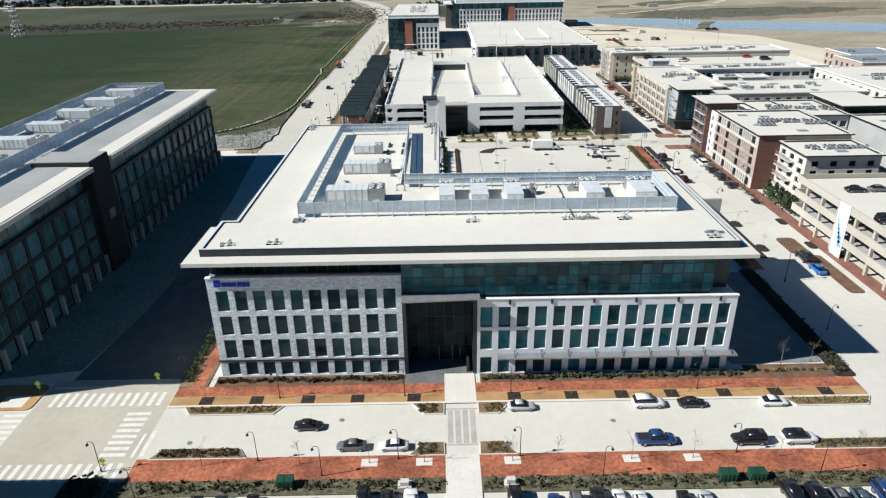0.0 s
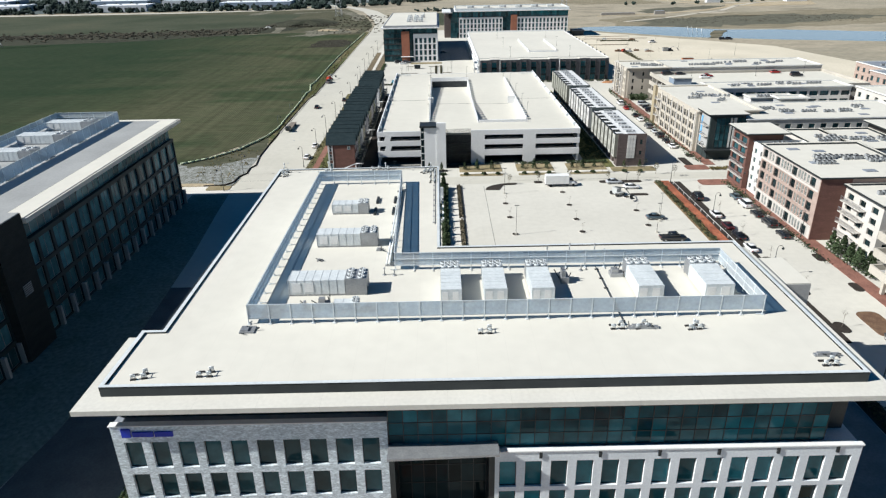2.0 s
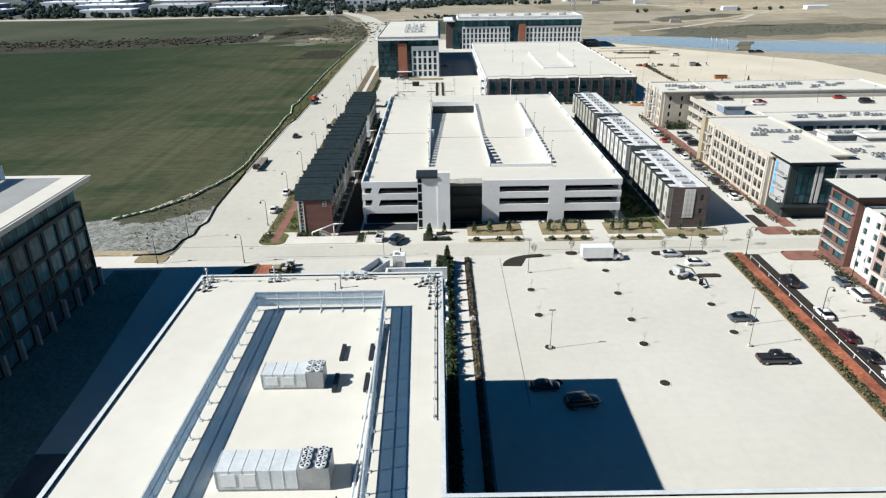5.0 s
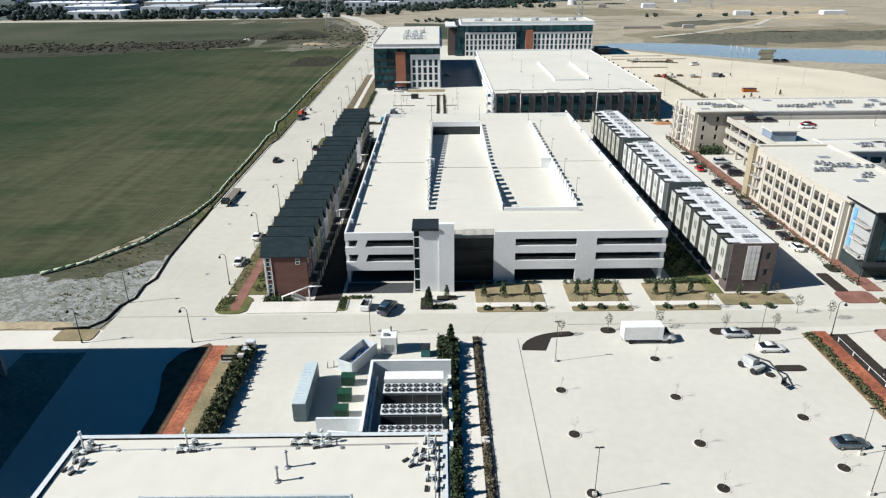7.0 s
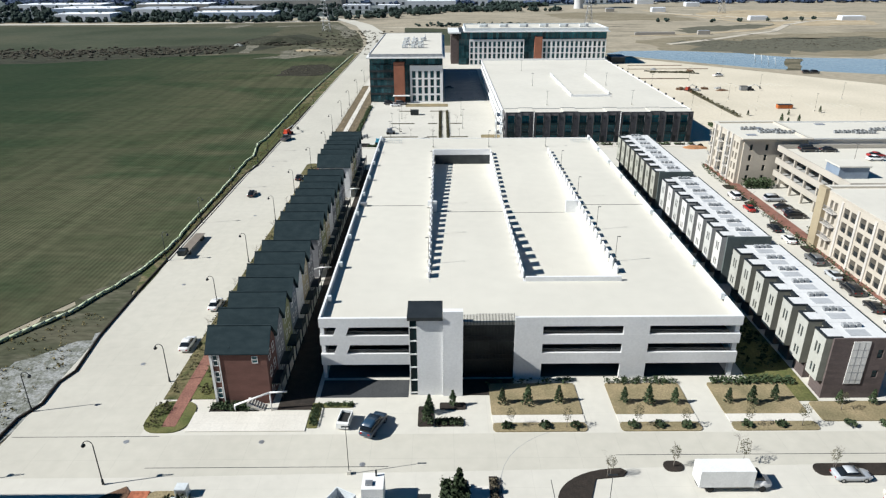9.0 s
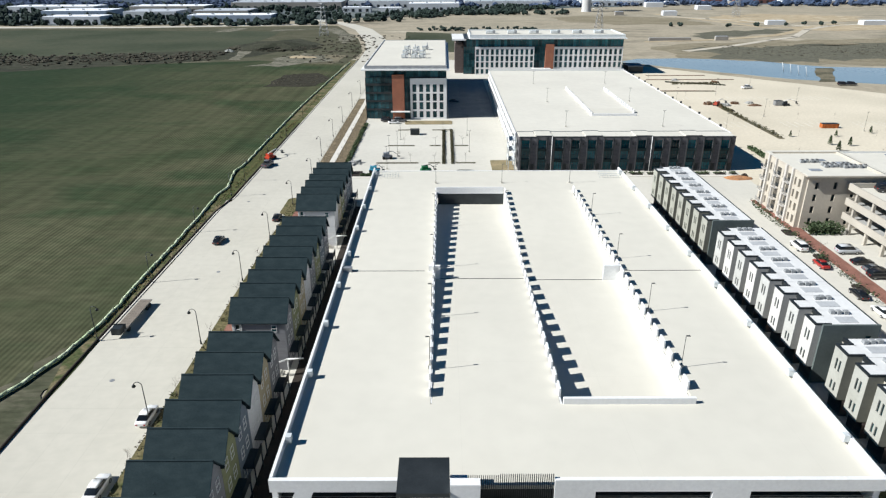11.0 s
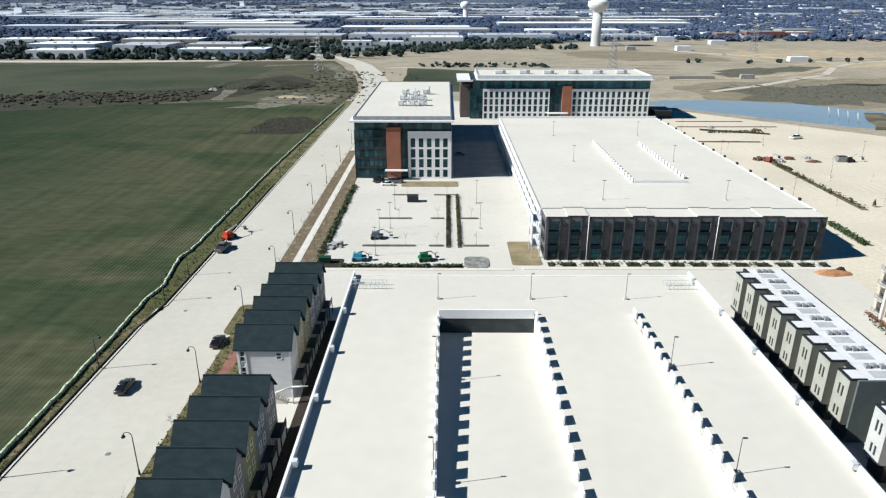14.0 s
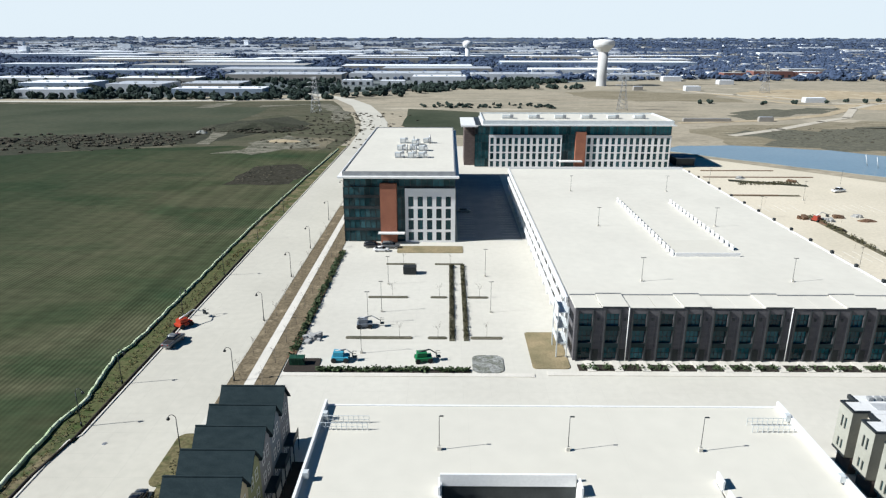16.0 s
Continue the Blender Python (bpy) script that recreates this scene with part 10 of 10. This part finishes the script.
def mound(x, y, rx, ry, h, material, label, seed):
    """A low heap with an uneven outline."""
    rd = random.Random(seed)
    bm = B()
    rings = []
    for t, k in ((0.0, 1.0), (0.45, 0.72), (0.8, 0.42)):
        rings.append([bm.verts.new((rx * k * math.cos(a) * rd.uniform(0.8, 1.15), ry * k * math.sin(a) * rd.uniform(0.8, 1.15), -0.05 + h * t * rd.uniform(0.8, 1.2))) for a in [math.tau * i / 14 for i in range(14)]])
    top = bm.verts.new((0, 0, h))
    for a, b in zip(rings, rings[1:]):
        for i in range(14):
            bm.faces.new((a[i], a[(i + 1) % 14], b[(i + 1) % 14], b[i]))
    for i in range(14):
        bm.faces.new((rings[-1][i], rings[-1][(i + 1) % 14], top))
    return single("earth_mound", bm, material, label, "earth mound", m=Matrix.Translation((x, y, 0)))


mound(81.6, 348.8, 4.6, 1.9, 0.9, ORANGESOIL, "low orange clay heap at the street corner", 3)
mound(83.4, 349.6, 1.6, 1.0, 1.3, DARKMULCH, "dark mulch heap on orange clay", 4)
mound(115.6, 452.0, 1.4, 5.5, 0.7, MULCH, "dark spoil heap on the sandy lot", 5)
mound(117.2, 443.0, 1.2, 4.0, 0.6, DARKMULCH, "dark spoil heap on the sandy lot", 6)
mound(131.0, 452.0, 3.4, 1.6, 0.8, MULCH, "dark spoil heap on the sandy lot", 7)
mound(-152.0, 648.0, 4.0, 3.0, 1.6, RUBBLE, "white rubble heap by the ditch", 11)
mound(-95.0, 615.0, 11.0, 4.0, 1.2, BARE, "pale sand heap at the field's end", 8)
mound(-125.0, 668.0, 34.0, 22.0, 5.0, SCRUB, "dark grassy spoil mound behind the field", 9)
for x, y in ((196.8, 502.7), (201.2, 502.6)):
    car("suv", "black", x, y, 0, "parked by the lake")
car("pickup", "white", 145.2, 493.6, 20, "on the sandy lot")
boom_lift(143.8, 452.0, 10, ("black", (0.03, 0.035, 0.04)), "dark crane machine on the sandy lot")
bin_box(139.5, 451.4, 3.2, 2.2, 2.0, GREYMETAL, "grey steel box beside a machine", "site_box")
# dark blue sheet-roofed shed at the lake
shed = thing("lake_shed", "dark open shed beside the far office", "shed", m=Matrix.Translation((100.5, 545, 0)))
part("roof", boxmesh("roof", GREYROOF, (0, 0, 3.4, 9, 12, 3.8)), None, shed)
part("body", boxmesh("body", DARKMETAL, (0.4, 0.4, 0, 8.6, 11.6, 3.4)), None, shed)
# fountains' white floats on the lake
for i in range(4):
    bm = B()
    tube(bm, (0, 0, 0), (-1.5, 0, 5.0), 0.2, 0.1, 6)
    single("lake_mast", bm, WHITEMETAL, "slim leaning white mast at the lake", "marker", "lake markers", m=Matrix.Translation((189.0 + i * 1.3, 548 - i * 6.0, -0.05)))


# crossing signs at the street corner
SIGNLIME = mat("lime_sign", (0.42, 0.60, 0.08), None, 1, 4, 0.04, 0.5)
for x, y in ((-57.9, 77.2), (-41.6, 78.9), (-41.4, 61.4), (-58.4, 62.0)):
    sg = thing("crossing_sign", "lime crossing sign on a slim grey post", "road sign", "crossing signs", Matrix.Translation((x, y, 0.1)) @ Matrix.Scale(0.74, 4))
    bm = B()
    tube(bm, (0, 0, 0), (0, 0, 3.0), 0.04, 0.04, 6)
    part("post", bm, GREYMETAL, sg)
    bm = B()
    box(bm, -0.45, -0.02, -0.45, 0.45, 0.02, 0.45, 0, Matrix.Translation((0, -0.06, 2.5)) @ Matrix.Rotation(radians(45), 4, 'Y'))
    part("sign_face", bm, SIGNLIME, sg)
    bm = B()
    box(bm, -0.4, -0.08, 1.55, 0.4, -0.04, 1.85)
    part("arrow_plate", bm, SIGNLIME, sg)

# young trees and bay lines of the sandy lots
k = 0
for x, y in [(96 + i * 13.5, 372 + j * 26) for i in range(8) for j in range(5)]:
    if x + 0.55 * (y - 330) < 215:
        bare_tree(x + rp.uniform(-1, 1), y + rp.uniform(-2, 2), 2.6, k, 0.0)
        k += 1
stripes("bay_lines_east", [(100 + i * 27 + j * 2.75, 360 + r * 52, 100.12 + i * 27 + j * 2.75, 369 + r * 52) for i in range(3) for j in range(7) for r in range(3)], "faint white bay lines on the sandy lot", None)
for x0, y0, x1 in ((104, 520, 150), (108, 534, 140), (96, 487, 120)):
    slab("lot_island_east_far", x0, y0, x1, y0 + 1.6, 0.13, MULCH, "long low planted island on the sandy lot", "lot island", 0.7)

# ---- distance: water towers, pylons, warehouses, woods ----
wt = thing("water_tower", "pale concrete water tower with a flared white bowl", "water tower", m=Matrix.Translation((180.2, 1059, 0)))


def turned(profile, sides, material, name):
    bm = B()
    rings = [[bm.verts.new((r * math.cos(k * math.tau / sides), r * math.sin(k * math.tau / sides), z)) for k in range(sides)] for r, z in profile]
    for a, b in zip(rings, rings[1:]):
        for k in range(sides):
            bm.faces.new((a[k], a[(k + 1) % sides], b[(k + 1) % sides], b[k])).smooth = True
    bm.faces.new(rings[-1])
    return mesh_of(name, bm, material)


TOWERGREY = mat("tower_concrete", (0.50, 0.50, 0.49), (0.44, 0.44, 0.43), 0.05, 0.5, 0.05, 0.85)
part("stem", turned([(6.4, -0.2), (6.0, 1.0), (5.7, 10), (5.7, 38.5)], 24, TOWERGREY, "stem"), None, wt)
part("bowl", turned([(5.72, 38.4), (7.0, 40.2), (10.5, 43.5), (12.4, 46.0), (12.5, 50.4), (11.6, 51.6), (6.0, 52.7), (0.4, 53.0)], 28, STUCCO, "bowl"), None, wt)
part("band", turned([(12.52, 46.6), (12.65, 46.7), (12.65, 47.0), (12.52, 47.1), (12.5, 47.1)], 28, TOWERGREY, "band"), None, wt)
w2 = thing("water_tower", "far white water tower with a round tank", "water tower", m=Matrix.Translation((46.6, 2016, 0)))
part("stem", turned([(7.0, -0.2), (6.0, 3), (6.0, 28)], 16, STUCCO, "stem"), None, w2)
part("tank", turned([(6.0, 27.9), (10.0, 30), (13.0, 35), (12.5, 41), (8.0, 45), (0.5, 46)], 20, STUCCO, "tank"), None, w2)


def pylon(x, y, h):
    v = thing("power_pylon", "grey steel lattice power pylon in the fields", "pylon", "power pylons", Matrix.Translation((x, y, -0.1)))
    w0, w1 = h * 0.13, h * 0.03
    levels = 8
    braces = B()
    legs = [B() for _ in range(4)]
    for k in range(levels):
        a, b = k / levels, (k + 1) / levels
        ra, rb = w0 + (w1 - w0) * a, w0 + (w1 - w0) * b
        cs = ((1, 1), (-1, 1), (-1, -1), (1, -1))
        for i, (sx, sy) in enumerate(cs):
            tx, ty = cs[(i + 1) % 4]
            tube(legs[i], (sx * ra, sy * ra, a * h), (sx * rb, sy * rb, b * h), 0.16, 0.14, 4)
            tube(braces, (sx * ra, sy * ra, a * h), (tx * rb, ty * rb, b * h), 0.09, 0.09, 3)
            tube(braces, (tx * ra, ty * ra, a * h), (sx * rb, sy * rb, b * h), 0.09, 0.09, 3)
    for leg in legs:
        part("leg", leg, GREYMETAL, v)
    tagged(part("lattice", braces, GREYMETAL, v), kind="stuff")
    for z, w in ((0.72, 0.26), (0.84, 0.21), (0.96, 0.16)):
        bm = B()
        tube(bm, (-w * h, 0, z * h), (w * h, 0, z * h), 0.14, 0.14, 4), tube(bm, (-w * h, 0, z * h), (0, 0, (z + 0.05) * h), 0.09, 0.09, 3), tube(bm, (w * h, 0, z * h), (0, 0, (z + 0.05) * h), 0.09, 0.09, 3)
        part("cross_arm", bm, GREYMETAL, v)


pylon(136.5, 785, 27), pylon(-103.8, 759, 27), pylon(-326, 533, 27), pylon(330, 960, 28)

# the white and grey roofs carry distance haze as a slight blue tint
ROOFS = [mat("hazy_white_roof", (0.76, 0.79, 0.82), (0.64, 0.67, 0.71), 0.01, 0.1, 0.06, 0.9), mat("hazy_grey_roof", (0.42, 0.45, 0.49), (0.32, 0.35, 0.39), 0.01, 0.1, 0.08, 0.9), mat("far_tan_roof", (0.36, 0.35, 0.33), (0.28, 0.28, 0.27), 0.01, 0.1, 0.08, 0.9)]
WALLS = [mat("far_white_wall", (0.55, 0.56, 0.57), None, 0.05, 0.5, 0.05, 0.9), mat("far_blue_wall", (0.22, 0.28, 0.36), None, 0.05, 0.5, 0.05, 0.9), mat("far_tan_wall", (0.30, 0.28, 0.25), None, 0.05, 0.5, 0.06, 0.9), mat("far_brick_wall", (0.22, 0.10, 0.08), None, 0.05, 0.5, 0.06, 0.9)]
WORDS = ("white", "pale blue", "tan", "red brick")


def warehouse(x, y, w, d, h, wall=0, roof=0, turn=0):
    v = thing("warehouse", "long low %s warehouse with a flat roof" % WORDS[wall], "warehouse", "far warehouses", Matrix.Translation((x, y, -0.1)) @ Matrix.Rotation(radians(turn), 4, 'Z'))
    part("shell", boxmesh("shell", WALLS[wall], (-w / 2, -d / 2, 0, w / 2, d / 2, h)), None, v)
    part("roof", boxmesh("roof", ROOFS[roof], (-w / 2 + 0.5, -d / 2 + 0.5, h, w / 2 - 0.5, d / 2 - 0.5, h + 0.25)), None, v)
    if w < 34 or y > 1260:
        return
    bm = B()
    n = max(3, int(w / 9))
    for i in range(n):
        cx = -w / 2 + (i + 0.5) * w / n
        box(bm, cx - 1.8, -d / 2 - 0.12, 0.8, cx + 1.8, -d / 2 - 0.02, 4.2)
    tagged(part("dock_front", bm, DARKMETAL, v), kind="stuff")
    bm = B()
    for i in range(0, n, 2):
        cx = -w / 2 + (i + 0.5) * w / n
        box(bm, cx - 1.2, -d * 0.2, h + 0.25, cx + 1.2, -d * 0.2 + 2.4, h + 1.3)
    tagged(part("roof_plant", bm, GREYMETAL, v), kind="stuff")


for a in ((-388, 905, 60, 30, 7, 0, 0), (-425, 990, 75, 45, 8, 1, 0), (-335, 985, 60, 50, 7.5, 0, 1), (-255, 985, 62, 46, 8, 2, 1), (-226, 912, 88, 30, 7.5, 1, 0), (-352, 1075, 95, 40, 8, 2, 0), (-500, 1075, 110, 40, 8, 0, 0), (-215, 1150, 150, 60, 9, 2, 1), (-60, 1180, 150, 60, 9, 0, 1), (-14, 1100, 66, 40, 9, 0, 0), (88, 1180, 120, 50, 8, 0, 1), (-112, 1065, 36, 18, 6, 0, 0), (-70, 1072, 30, 16, 5, 0, 0),
          (-560, 930, 70, 40, 7, 0, 0), (-640, 1030, 90, 50, 8, 1, 0), (-470, 1250, 160, 60, 9, 1, 0), (-260, 1300, 180, 70, 9, 0, 1), (-20, 1330, 170, 70, 9, 2, 1), (200, 1320, 150, 60, 8, 0, 0), (240, 1190, 90, 40, 7, 0, 1), (340, 1090, 18, 12, 5, 0, 0), (464, 1240, 56, 25, 9, 3, 2), (388, 1186, 30, 18, 9, 3, 2), (510, 1240, 50, 20, 8, 3, 0), (560, 1330, 60, 24, 8, 2, 1), (177, 712.5, 33, 3, 2, 2, 2), (218, 713, 10, 3, 3, 2, 1), (326, 855, 18, 7, 4, 0, 0), (420, 850, 24, 10, 4, 0, 0), (262, 984, 16, 9, 5, 0, 0), (292, 1148, 24, 12, 6, 0, 0), (205, 990, 10, 6, 4, 2, 1)):
    warehouse(*a)
rw = random.Random(77)
for row in range(7):
    y = 1430 + row * 125 + rw.uniform(-10, 10)
    x = -0.62 * (y - 240) - 40
    while x < 0.18 * (y - 240) + 60:
        w = rw.uniform(120, 380)
        if rw.random() < 0.55:
            warehouse(x + w / 2, y + rw.uniform(-20, 20), w, rw.uniform(45, 80), rw.uniform(8, 11), rw.choice((0, 1, 1, 2)), rw.choice((0, 0, 0, 1, 2)))
        x += w + rw.uniform(20, 60)

# farthest sheds and blocks, past counting
bm = B()
for k in range(420):
    y = 2300 + 2300 * rw.random() ** 1.2
    x = rw.uniform(-0.66, 0.66) * (y - 240)
    if x > 0.15 * y and rw.random() < 0.75:
        continue
    w, d, h = rw.uniform(30, 170), rw.uniform(25, 60), rw.uniform(6, 11)
    if rw.random() < 0.02:
        w, d, h = rw.uniform(20, 34), 20, rw.uniform(20, 32)
    zg = max(0.0, (y - 3400) * 0.02)
    mi = rw.choice((0, 0, 0, 1, 2))
    box(bm, x - w / 2, y - d / 2, zg - 4, x + w / 2, y + d / 2, zg + h, mi)
single("far_sheds", bm, ROOFS, "countless pale roofs of far sheds towards the horizon", "sheds", kind="stuff")
# houses among the woods to the east
bm = B()
for k in range(700):
    y = 1180 + 1500 * rw.random()
    x = rw.uniform(0.18, 0.68) * (y - 240)
    w, d, h = rw.uniform(9, 20), rw.uniform(8, 14), rw.uniform(3.5, 6)
    box(bm, x - w / 2, y - d / 2, -0.2, x + w / 2, y + d / 2, h, rw.choice((0, 1, 2, 3)))
single("far_houses", bm, (ROOFS[0], ROOFS[2], WALLS[2], ROOFS[1]), "small far houses scattered through winter woods", "houses", kind="stuff")

# aerial haze is painted into the far trees as a blue base colour
HAZY_WOODS = mat("hazy_winter_woods", (0.036, 0.056, 0.100), (0.056, 0.080, 0.135), 0.01, 0.3, 0.3, 1.0)
WOODS_DARK = mat("evergreen_woods", (0.015, 0.027, 0.022), (0.026, 0.040, 0.032), 0.03, 0.5, 0.3, 1.0)


def clump(vs, fs, c, r, h, rd, n=5):
    """A rough many-sided clump of foliage."""
    b = len(vs)
    rings = ((0.0, 0.55), (0.35, 1.0), (0.72, 0.8))
    for t, k in rings:
        for i in range(n):
            a = (i + 0.5 * t) * math.tau / n + rd.uniform(-0.25, 0.25)
            q = r * k * rd.uniform(0.7, 1.25)
            vs.append((c[0] + q * math.cos(a), c[1] + q * math.sin(a), c[2] + h * t + rd.uniform(-0.08, 0.08) * h))
    vs.append((c[0] + rd.uniform(-0.2, 0.2) * r, c[1] + rd.uniform(-0.2, 0.2) * r, c[2] + h * rd.uniform(0.92, 1.1)))
    for j in range(2):
        for i in range(n):
            fs.append((b + j * n + i, b + j * n + (i + 1) % n, b + (j + 1) * n + (i + 1) % n, b + (j + 1) * n + i))
    for i in range(n):
        fs.append((b + 2 * n + i, b + 2 * n + (i + 1) % n, b + 3 * n))


def woods(name, label, places, material, seed):
    rd = random.Random(seed)
    vs, fs = [], []
    for x, y, z, r, h in places:
        for k in range(3):
            clump(vs, fs, (x + rd.uniform(-0.6, 0.6) * r, y + rd.uniform(-0.6, 0.6) * r, z + rd.uniform(0, 0.25) * h), r * rd.uniform(0.45, 0.8), h * rd.uniform(0.55, 0.85), rd)
    me = bpy.data.meshes.new(name)
    me.from_pydata(vs, [], fs)
    me.materials.append(material)
    return tagged(new(name, me), label, "woods", kind="stuff")


pl = []
for k in range(15000):
    y = 1150 + 3500 * rw.random() ** 1.25
    u = rw.uniform(-0.68, 0.70)
    x = u * (y - 240)
    dense = 1.0 if u > 0.16 else 0.66
    if y < 1320 and u > 0.2:
        dense = 0.4
    if rw.random() > dense:
        continue
    pl.append((x, y, max(0.0, (y - 3400) * 0.022) - 0.3, rw.uniform(4, 7.5) * (1 + y / 5000), rw.uniform(6, 10)))
woods("far_woods", "winter woods out to the horizon, haze blue put into their colour", pl, HAZY_WOODS, 1)
pl = []
for k in range(520):
    x = rw.uniform(-700, 150)
    pl.append((x, 872 + (max(0.0, x + 120)) * 0.9 + rw.gauss(0, 4) if rw.random() < 0.55 else 905 + (max(0.0, x + 140)) * 0.8 + rw.uniform(0, 60), -0.2, rw.uniform(2.5, 5.5), rw.uniform(4, 8.5)))
for k in range(420):
    x = rw.uniform(-620, -120)
    pl.append((x, rw.uniform(940, 1240), -0.2, rw.uniform(3, 6), rw.uniform(5, 9)))
woods("warehouse_trees", "dark evergreen oaks round the warehouses", pl, WOODS_DARK, 2)
pl = [(x + rw.uniform(-2, 2), 640 + rw.uniform(-3, 3), -0.2, rw.uniform(2, 3.5), rw.uniform(3.5, 6)) for x in range(18, 66, 4)]
pl += [(rw.uniform(-30, 90), 800 + rw.uniform(-5, 25), -0.2, rw.uniform(1.2, 2.6), rw.uniform(1.5, 3.2)) for k in range(60)]
pl += [(rw.uniform(-50, 150), 1010 + rw.uniform(-14, 14) , -0.2, rw.uniform(2.5, 5), rw.uniform(4, 7)) for k in range(80)]
pl += [(x, y, -0.2, 3.0, 4.5) for x, y in ((-48, 900), (218, 838), (228, 842), (300, 838), (330, 842), (352, 850), (368, 846), (384, 852), (270, 830), (-60, 965))]
woods("prairie_trees", "dark scattered cedars and hedges on the prairie", pl, WOODS_DARK, 3)
BRUSH = mat("winter_brush", (0.045, 0.042, 0.030), (0.075, 0.066, 0.046), 0.2, 2.0, 0.3, 1.0)
pl = []
for k in range(1500):
    x = rw.uniform(-620, -150)
    pl.append((x, 0.085 * (x + 150) + rw.gauss(617, 14), -0.2, rw.uniform(0.7, 2.2), rw.uniform(0.4, 1.7)))
for k in range(380):
    a = rw.uniform(0, math.tau)
    q = rw.uniform(0.5, 1.0)
    pl.append((-125 + 34 * q * math.cos(a), 668 + 22 * q * math.sin(a), 5.0 * (1 - q) - 0.2, rw.uniform(0.6, 1.6), rw.uniform(0.3, 1.0)))
pl += [(rw.gauss(-72, 16), rw.uniform(590, 760), -0.2, rw.uniform(0.5, 1.5), rw.uniform(0.3, 1.2)) for k in range(300)]
pl += [(rw.uniform(-90, -64), rw.uniform(506, 545), -0.2, rw.uniform(0.4, 0.9), rw.uniform(0.2, 0.6)) for k in range(140)]
pl += [(rw.uniform(190, 380), rw.uniform(615, 680), -0.2, rw.uniform(0.4, 1.1), rw.uniform(0.2, 0.6)) for k in range(500)]
woods("ditch_brush", "low dark brush along the ditch and marsh", pl, BRUSH, 4)
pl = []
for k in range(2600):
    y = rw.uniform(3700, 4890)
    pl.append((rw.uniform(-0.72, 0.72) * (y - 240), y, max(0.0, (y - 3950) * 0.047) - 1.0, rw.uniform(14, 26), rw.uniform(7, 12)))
# paler and bluer still: more haze put into the horizon trees' colour
woods("horizon_woods", "woods along the low horizon, haze blue put into their colour", pl, mat("haze_blue_woods", (0.065, 0.092, 0.150), (0.085, 0.115, 0.175), 0.004, 0.1, 0.2, 1.0), 6)
# bands of trees along the fronts of the far warehouse rows
pl = []
for row in range(7):
    y = 1430 + row * 125 - 62
    for k in range(190):
        x = rw.uniform(-0.62, 0.2) * (y - 240)
        if math.sin(x * 0.011 + row * 1.7) > -0.25:
            pl.append((x, y + rw.uniform(-14, 14), -0.3, rw.uniform(4, 8), rw.uniform(6, 10)))
woods("row_trees", "bands of trees between the warehouse rows, haze blue put into their colour", pl, HAZY_WOODS, 9)
# bluish grey: haze over the yards is put into their ground colour
LOT_HAZE = ground_material("hazy_grey_lots", [(0.13, 0.15, 0.165), (0.075, 0.092, 0.088), (0.20, 0.215, 0.22)], 0.012, 0.3, 0.15)
sheet("warehouse_grounds", wavy([(-1600, 880), (-330, 872), (-130, 930), (60, 1090), (250, 1150), (330, 1500), (-1600, 1500)], 6, 60, 31), -0.1, LOT_HAZE, "grey yards and lots between the warehouses, haze tint in their colour", "ground")

# iron covers in the streets
for x, y in ((-11.2, 201.8), (-24.5, 206.0), (-41.8, 206.2), (-47.0, 224.0), (-50.5, 251.0), (-46.5, 288.0), (-52.0, 330.0), (22.0, 69.5), (-14.0, 70.5), (-33.0, 66.5), (67.5, 150.0), (68.0, 240.0)):
    bm = B()
    tube(bm, (0, 0, -0.02), (0, 0, 0.03), 0.38, 0.36, 14), tube(bm, (0, 0, 0.03), (0, 0, 0.045), 0.16, 0.14, 8)
    single("manhole_cover", bm, GREYMETAL, "round grey iron cover in pale concrete", "manhole cover", "street covers", m=Matrix.Translation((x, y, 0.0)))
